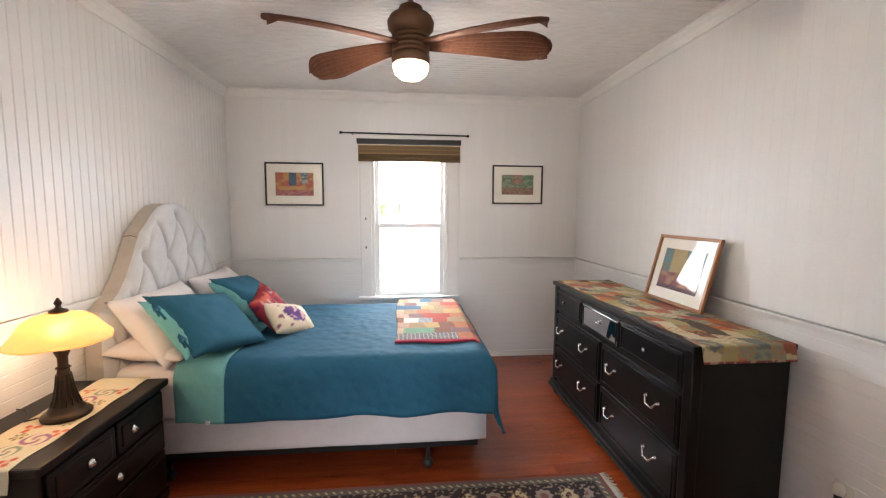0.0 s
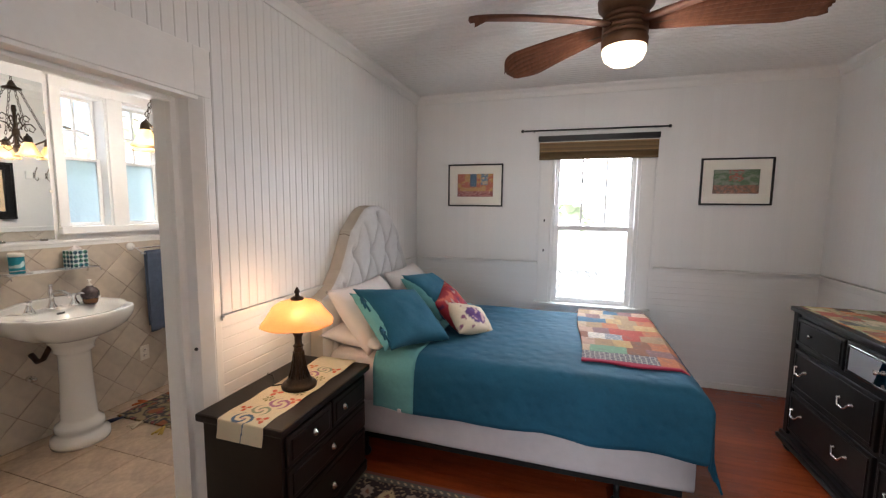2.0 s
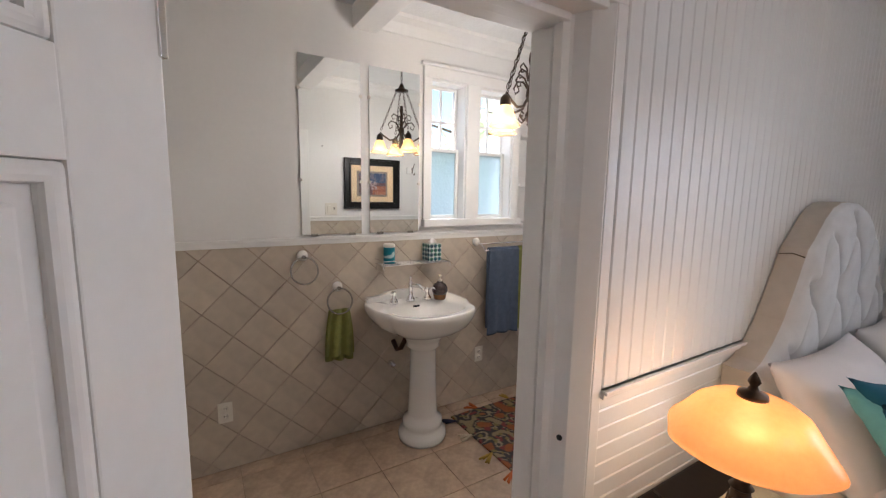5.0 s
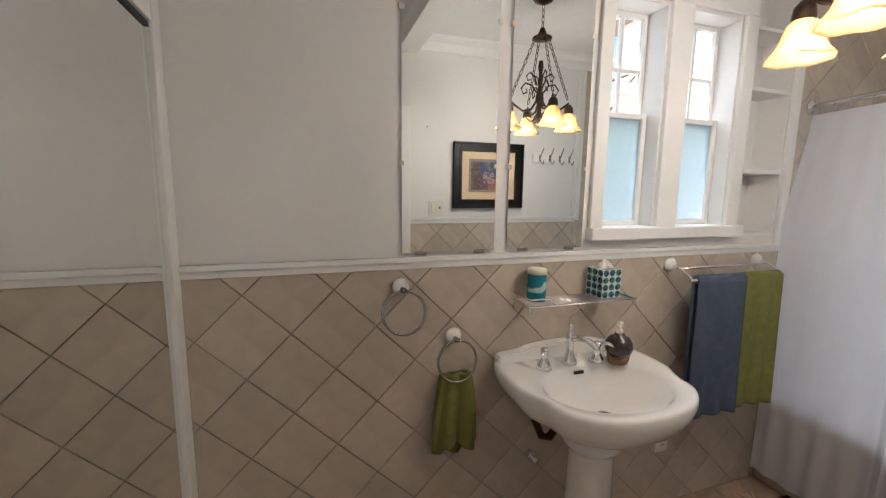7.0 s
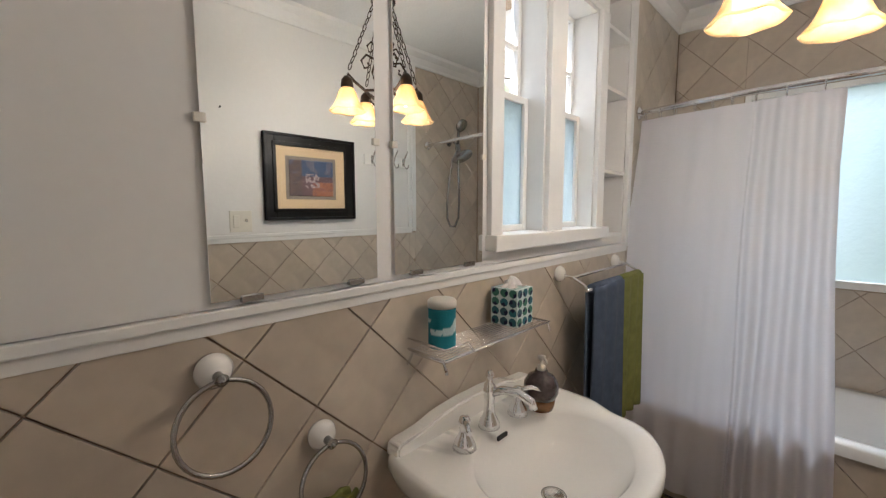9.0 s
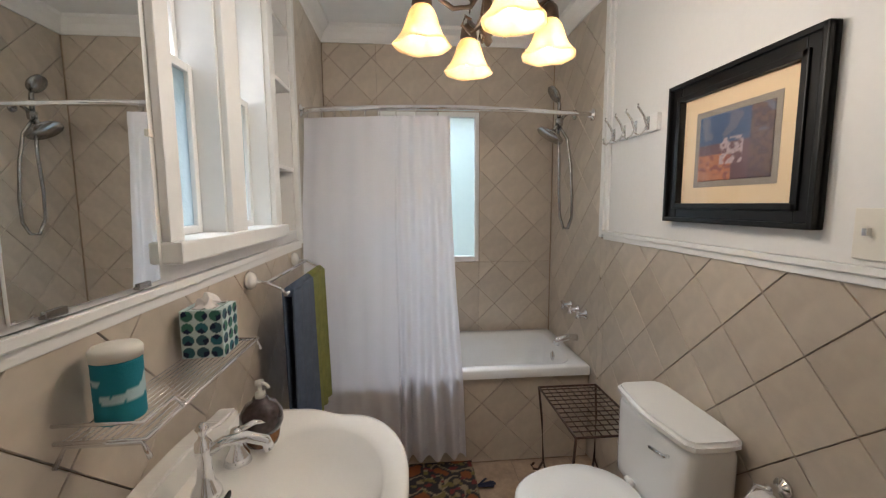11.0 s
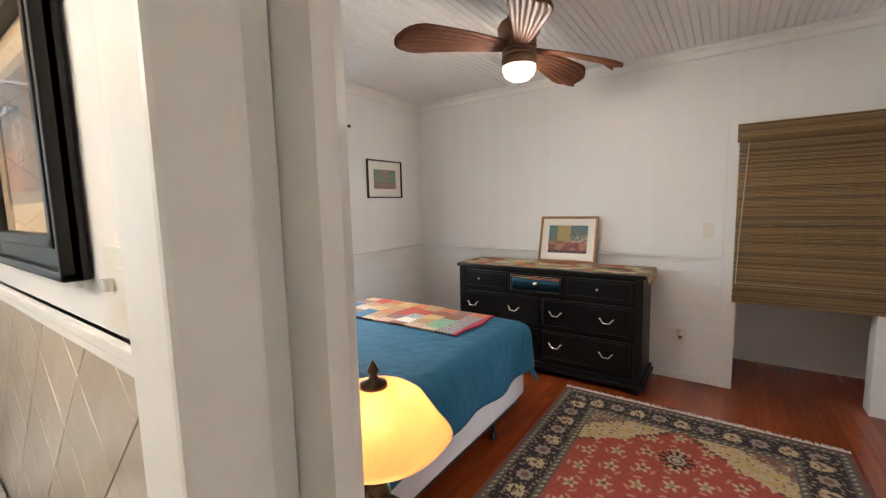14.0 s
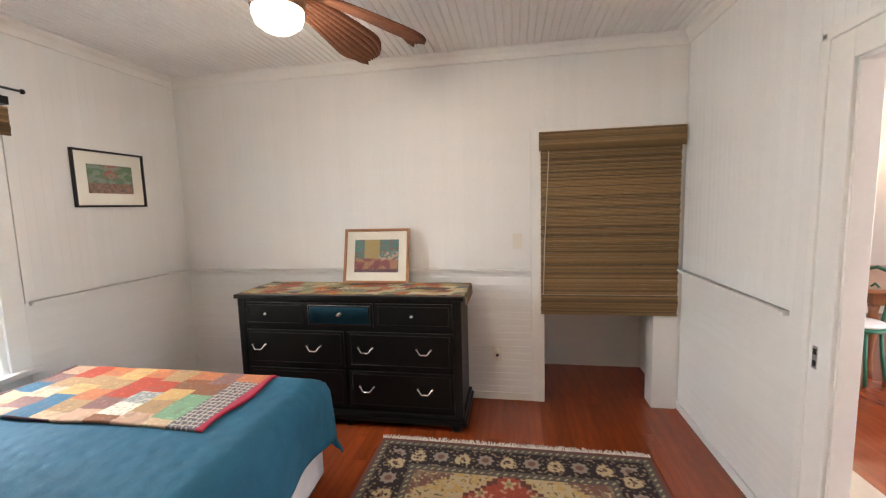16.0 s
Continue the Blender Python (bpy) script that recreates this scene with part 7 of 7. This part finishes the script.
brug = thing("bath_rug", "dark bath rug with bright flowers and tasselled edges", "rug", (0, 0, 0))
dye(part("rug_face", sheet(bmesh.new(), 90, 120, lambda u, v: (BR[0] + (u - 0.5) * 2 * BR[2], BR[1] + (v - 0.5) * 2 * BR[3], 0.016 + 0.003 * noise.noise(Vector((u * 12, v * 12, 0)))), thick=0.01), DYE, brug), bath_rug_fn)
rnd = random.Random(8)
TAS = [mat("orange_yarn", (0.48, 0.12, 0.03), 0.95), mat("navy_yarn", (0.02, 0.025, 0.06), 0.95), mat("cream_yarn", (0.6, 0.5, 0.36), 0.95), mat("mustard_yarn", (0.42, 0.28, 0.06), 0.95)]
for i in range(14):
    a = i / 14 * 2 * math.pi
    x, y = BR[0] + max(-1, min(1, 1.3 * math.cos(a))) * BR[2], BR[1] + max(-1, min(1, 1.3 * math.sin(a))) * BR[3]
    bm = bmesh.new()
    for j in range(9):
        b = a + rnd.uniform(-0.5, 0.5)
        L = rnd.uniform(0.06, 0.10)
        tube(bm, [(x, y, 0.014), (x + math.cos(b) * L * 0.5, y + math.sin(b) * L * 0.5, 0.012), (min(-0.45, max(XM + 0.02, x + math.cos(b) * L)), y + math.sin(b) * L, 0.007)], 0.006, 5)
    part("tassel", bm, TAS[i % 4], brug, "coloured yarn tassel")

# ---- dining room things ----
GREENP = mat("green_painted_wood", (0.02, 0.13, 0.075), 0.4, vary=0.2, scale=10)
TABLEW = mat("warm_brown_table_wood", (0.24, 0.085, 0.03), 0.3, vary=0.25, scale=5, spread=(1, 7, 1), coat=0.3)
dt = thing("dining_table", "warm brown wooden dining table", "table", (4.55, -1.25, 0), -12)
part("tabletop", boxes((-0.75, 0.75, -0.5, 0.5, 0.715, 0.75), bev=0.008), TABLEW, dt)
part("skirt", boxes((-0.66, 0.66, -0.42, 0.42, 0.60, 0.714), bev=0.004), TABLEW, dt)
for sx in (-0.64, 0.64):
    for sy in (-0.40, 0.40):
        part("leg", lathe(bmesh.new(), [(0.022, 0), (0.03, 0.05), (0.026, 0.2), (0.04, 0.45), (0.03, 0.55), (0.04, 0.6)], at=(sx, sy, 0), seg=16), TABLEW, dt)
chair = thing("dining_chair", "green painted bentwood dining chair with a pale seat pad", "chair", (3.92, -0.55, 0), -60, group="chairs round the dining table")
part("seat", lathe(bmesh.new(), [(0.0, 0.43), (0.19, 0.43), (0.20, 0.445), (0.19, 0.46), (0.0, 0.462)], seg=28), GREENP, chair)
part("seat_pad", lathe(bmesh.new(), [(0.0, 0.463), (0.17, 0.463), (0.178, 0.478), (0.16, 0.492), (0.0, 0.497)], seg=28), SHEET, chair, "pale seat pad")
for a in (45, 135, 225, 315):
    c, s = math.cos(radians(a)), math.sin(radians(a))
    part("leg", tube(bmesh.new(), [(c * 0.15, s * 0.15, 0.44), (c * 0.17, s * 0.17, 0.2), (c * 0.20, s * 0.20, 0.0)], 0.014, 8), GREENP, chair)
part("backrest", tube(bmesh.new(), [(0.16, -0.17, 0.44), (0.20, -0.18, 0.7), (0.22, -0.14, 0.86), (0.23, 0.0, 0.92), (0.22, 0.14, 0.86), (0.20, 0.18, 0.7), (0.16, 0.17, 0.44)], 0.015, 10), GREENP, chair)
part("back_splat", tube(bmesh.new(), [(0.17, -0.08, 0.44), (0.21, -0.09, 0.68), (0.22, 0.0, 0.78), (0.21, 0.09, 0.68), (0.17, 0.08, 0.44)], 0.011, 8), GREENP, chair)
copy_thing(chair, pose(4.55, -0.35, 0, 0, 0, -100))
sco = thing("wall_sconce", "lit wall sconce with a scrolled iron arm and a glass shade", "sconce", (6.05, -1.86, 1.95))
part("back_plate", lathe(bmesh.new(), [(0.0, 0), (0.05, 0), (0.045, 0.012), (0.0, 0.014)], seg=20, turn=Matrix.Rotation(radians(-90), 3, "Y")), BRONZE, sco)
part("arm", tube(bmesh.new(), [(0, 0, 0), (-0.06, 0, -0.06), (-0.13, 0, -0.05), (-0.15, 0, 0.02), (-0.12, 0, 0.03)], 0.008, 8), BRONZE, sco)
sg = part("shade", scallop(bmesh.new(), [(0.085, 0.15), (0.07, 0.12), (0.05, 0.08), (0.03, 0.045), (0.02, 0.04)], (-0.14, 0, 0), 0.003, 6, 30), BOWL, sco, "lit glass shade")
sg.visible_shadow = False
bulb("sconce_bulb", (5.9, -1.86, 2.06), 4.0, (1.0, 0.75, 0.5), 0.05)

# ---- boards on the bedroom walls ----
BOARD_MESH = {}


def board(parent, axis, face, sgn, a0, a1, z0, z1, upright, deep):
    """One painted board with eased edges, its face at the wall's face."""
    w, h = a1 - a0, z1 - z0
    key = (axis, sgn, round(w, 3), round(h, 3), upright, deep)
    if key not in BOARD_MESH:
        e, d = deep * 1.3, 0.011
        half = (w if upright else h) / 2
        ln = (h if upright else w) / 2
        prof = [(-half, 0), (-half, d - deep), (-half + e, d), (half - e, d), (half, d - deep), (half, 0)]
        bm = bmesh.new()
        ends = []
        for t in (-ln, ln):
            ring = []
            for p, q in prof:
                al, up = (p, t) if upright else (t, p)
                ring.append(bm.verts.new((sgn * (q - d), al, up) if axis == "x" else (al, sgn * (q - d), up)))
            ends.append(ring)
        for i in range(6):
            bm.faces.new((ends[0][i], ends[0][(i + 1) % 6], ends[1][(i + 1) % 6], ends[1][i]))
        bm.faces.new(ends[0][::-1]), bm.faces.new(ends[1])
        BOARD_MESH[key] = mesh_of("board", bm, BOARD)
    ob = new("board", BOARD_MESH[key])
    a, z = (a0 + a1) / 2, (z0 + z1) / 2
    ob.location = (face, a, z) if axis == "x" else (a, face, z)
    ob.parent = parent
    return ob


def cladding(parent, axis, face, sgn, a0, a1, z0, z1, openings, upright, deep=0.0016, pitch=0.055):
    """Boards over a wall field, cut round its openings."""
    lo, hi = (a0, a1) if upright else (z0, z1)
    n = max(1, round((hi - lo) / pitch))
    step = (hi - lo) / n
    for i in range(n):
        s0, s1 = lo + i * step, lo + (i + 1) * step
        mid = (s0 + s1) / 2
        cuts = sorted((o[2], o[3]) if upright else (o[0], o[1]) for o in openings if ((o[0] < mid < o[1]) if upright else (o[2] < mid < o[3])))
        p, end = (z0, z1) if upright else (a0, a1)
        for c0, c1 in cuts:
            if c0 - p > 0.01:
                board(parent, axis, face, sgn, *((s0, s1, p, min(c0, end)) if upright else (p, min(c0, end), s0, s1)), upright, deep)
            p = max(p, c1)
        if end - p > 0.01:
            board(parent, axis, face, sgn, *((s0, s1, p, end) if upright else (p, end, s0, s1)), upright, deep)


DC = (1.45, 2.56, -1, 2.2)
WC = (0.995, 1.955, 0.55, 2.23)
CC = (1.10, 2.125, -1, 2.06)
D2 = (0.84, 1.93, -1, 2.13)
cladding(wall_west, "x", XW, 1, YS, YN, 1.03, ZC, [DC], True, 0.0035)
cladding(wall_west, "x", XW, 1, YS, YN, 0, 1.03, [DC], False, 0.003)
cladding(wall_north, "y", YN, -1, XW, XE, 1.03, ZC, [WC], True, 0.0004)
cladding(wall_north, "y", YN, -1, XW, XE, 0, 1.03, [WC], False, 0.001)
cladding(wall_east, "x", XE, -1, YS, YN, 1.03, ZC, [CC], True, 0.0004)
cladding(wall_east, "x", XE, -1, YS, YN, 0, 1.03, [CC], False)
cladding(wall_south, "y", YS, 1, XW, XE, 1.03, ZC, [D2], True, 0.0012)
cladding(wall_south, "y", YS, 1, XW, XE, 0, 1.03, [D2], False, 0.0006)

# floor boards, run from wall to wall
rnd = random.Random(2)
y = 0.90
PLANK = {}
while y < 5.19:
    x = XW - 0.012 - rnd.uniform(0, 0.9)
    while x < 3.33:
        L = rnd.choice((1.0, 1.3, 1.6))
        a, b = max(x, XW - 0.012), min(x + L, 3.33)
        if b - a > 0.02:
            key = round(b - a, 3)
            if key not in PLANK:
                PLANK[key] = mesh_of("plank", boxes((-(b - a) / 2 + 0.0004, (b - a) / 2 - 0.0004, -0.0448, 0.0448, -0.011, 0.0), bev=0.0012), FLOORW)
            ob = new("plank", PLANK[key])
            ob.location = ((a + b) / 2, y + 0.045, 0.0)
            ob.parent = floor
        x += L
    y += 0.09

# wall tiles set on the diagonal


def clip_poly(poly, a0, a1, b0, b1):
    for k, lim, keep_low in ((0, a0, False), (0, a1, True), (1, b0, False), (1, b1, True)):
        out = []
        for i, p in enumerate(poly):
            q = poly[(i + 1) % len(poly)]
            ip, iq = ((p[k] <= lim) if keep_low else (p[k] >= lim)), ((q[k] <= lim) if keep_low else (q[k] >= lim))
            if ip:
                out.append(p)
            if ip != iq:
                t = (lim - p[k]) / (q[k] - p[k])
                out.append((p[0] + (q[0] - p[0]) * t, p[1] + (q[1] - p[1]) * t))
        poly = out
        if not poly:
            break
    return poly


def tile_mesh(poly, to3, depth):
    """A tile with an eased face: the outline at the back, a slightly smaller one in front."""
    cx, cy = sum(p[0] for p in poly) / len(poly), sum(p[1] for p in poly) / len(poly)
    def inset(d):
        out = []
        for p in poly:
            v = Vector((cx - p[0], cy - p[1]))
            out.append((p[0] + v.x * d / max(v.length, 0.02), p[1] + v.y * d / max(v.length, 0.02)))
        return out
    bm = bmesh.new()
    rings = [[bm.verts.new(to3(p[0] - cx, p[1] - cy, w)) for p in inset(i)] for i, w in ((0.0023, 0.0), (0.0023, depth - 0.0015), (0.0036, depth))]
    n = len(poly)
    for a, b in zip(rings, rings[1:]):
        for i in range(n):
            bm.faces.new((a[i], a[(i + 1) % n], b[(i + 1) % n], b[i]))
    bm.faces.new(rings[-1]), bm.faces.new(rings[0][::-1])
    return bm, cx, cy


TILES = {}


def diagonal_tiles(parent, axis, face, sgn, rects, openings, origin, diag=0.28, depth=0.0065):
    """Square tiles on their points over the given rectangles of a wall."""
    def to3(a, b, w):
        return (sgn * w, a, b) if axis == "x" else (a, sgn * w, b)
    h = diag / 2
    for a0, a1, b0, b1 in rects:
        for p, q, r, s in holes(a0, a1, b0, b1, openings):
            i0, i1 = int((p - origin[0]) / h) - 2, int((q - origin[0]) / h) + 2
            j0, j1 = int((r - origin[1]) / h) - 2, int((s - origin[1]) / h) + 2
            for i in range(i0, i1 + 1):
                for j in range(j0, j1 + 1):
                    if (i + j) % 2 == 0:
                        continue
                    cx, cy = origin[0] + i * h, origin[1] + j * h
                    poly = clip_poly([(cx - h, cy), (cx, cy - h), (cx + h, cy), (cx, cy + h)], p, q, r, s)
                    if len(poly) < 3:
                        continue
                    area = abs(sum(poly[k][0] * poly[(k + 1) % len(poly)][1] - poly[(k + 1) % len(poly)][0] * poly[k][1] for k in range(len(poly)))) / 2
                    if area < 0.0006:
                        continue
                    bm, gx, gy = tile_mesh(poly, to3, depth)
                    whole = area > diag * diag / 2 - 1e-5
                    key = (axis, sgn, diag)
                    if whole and key in TILES:
                        bm.free()
                        me = TILES[key]
                    else:
                        me = mesh_of("tile", bm, TILE)
                        if whole:
                            TILES[key] = me
                    ob = new("tile", me)
                    ob.location = (face, gx, gy) if axis == "x" else (gx, face, gy)
                    ob.parent = parent


diagonal_tiles(wall_bw, "x", XM + 0.003, 1, [(YB + 0.002, 4.09, 0.003, 1.252), (4.103, YT - 0.01, 0.003, 2.52)], [], (1.647, 1.191), 0.2835)
diagonal_tiles(wall_west, "x", XP + 0.002, -1, [(2.563, 4.0, 0.003, 1.282), (4.0, 4.058, 0.003, 1.282), (4.058, YT - 0.01, 0.003, 2.52)], [], (2.781, 1.206))
diagonal_tiles(wall_bn, "y", YT, -1, [(XM + 0.013, XP - 0.009, 0.45, 2.52)], [(TWIN[0] - 0.004, TWIN[1] + 0.004, TWIN[2] - 0.004, TWIN[3] + 0.004)], (-0.673, 2.011))
diagonal_tiles(tub, "y", TY0 + 0.03, -1, [(TX0 + 0.002, TX1 - 0.002, 0.004, TZ - 0.055)], [], (-0.893, 0.213))

# bathroom floor tiles
FT = {}
x = XP + 0.0 - 0.34 * 5 - 0.12
while x < XP:
    y = 2.13 - 0.34 * 3
    while y < 4.1:
        a, b, c, d = max(x, XM + 0.004), min(x + 0.34, XP + 0.008), max(y, YB + 0.004), min(y + 0.34, 4.125)
        if b - a > 0.02 and d - c > 0.02:
            key = (round(b - a, 3), round(d - c, 3))
            if key not in FT:
                FT[key] = mesh_of("tile", boxes((-(b - a) / 2 + 0.002, (b - a) / 2 - 0.002, -(d - c) / 2 + 0.002, (d - c) / 2 - 0.002, -0.0055, 0.0), bev=0.0015), FTILE)
            ob = new("tile", FT[key])
            ob.location = ((a + b) / 2, (c + d) / 2, 0.0)
            ob.parent = bpy.data.objects["floor_bath"]
        y += 0.34
    x += 0.34
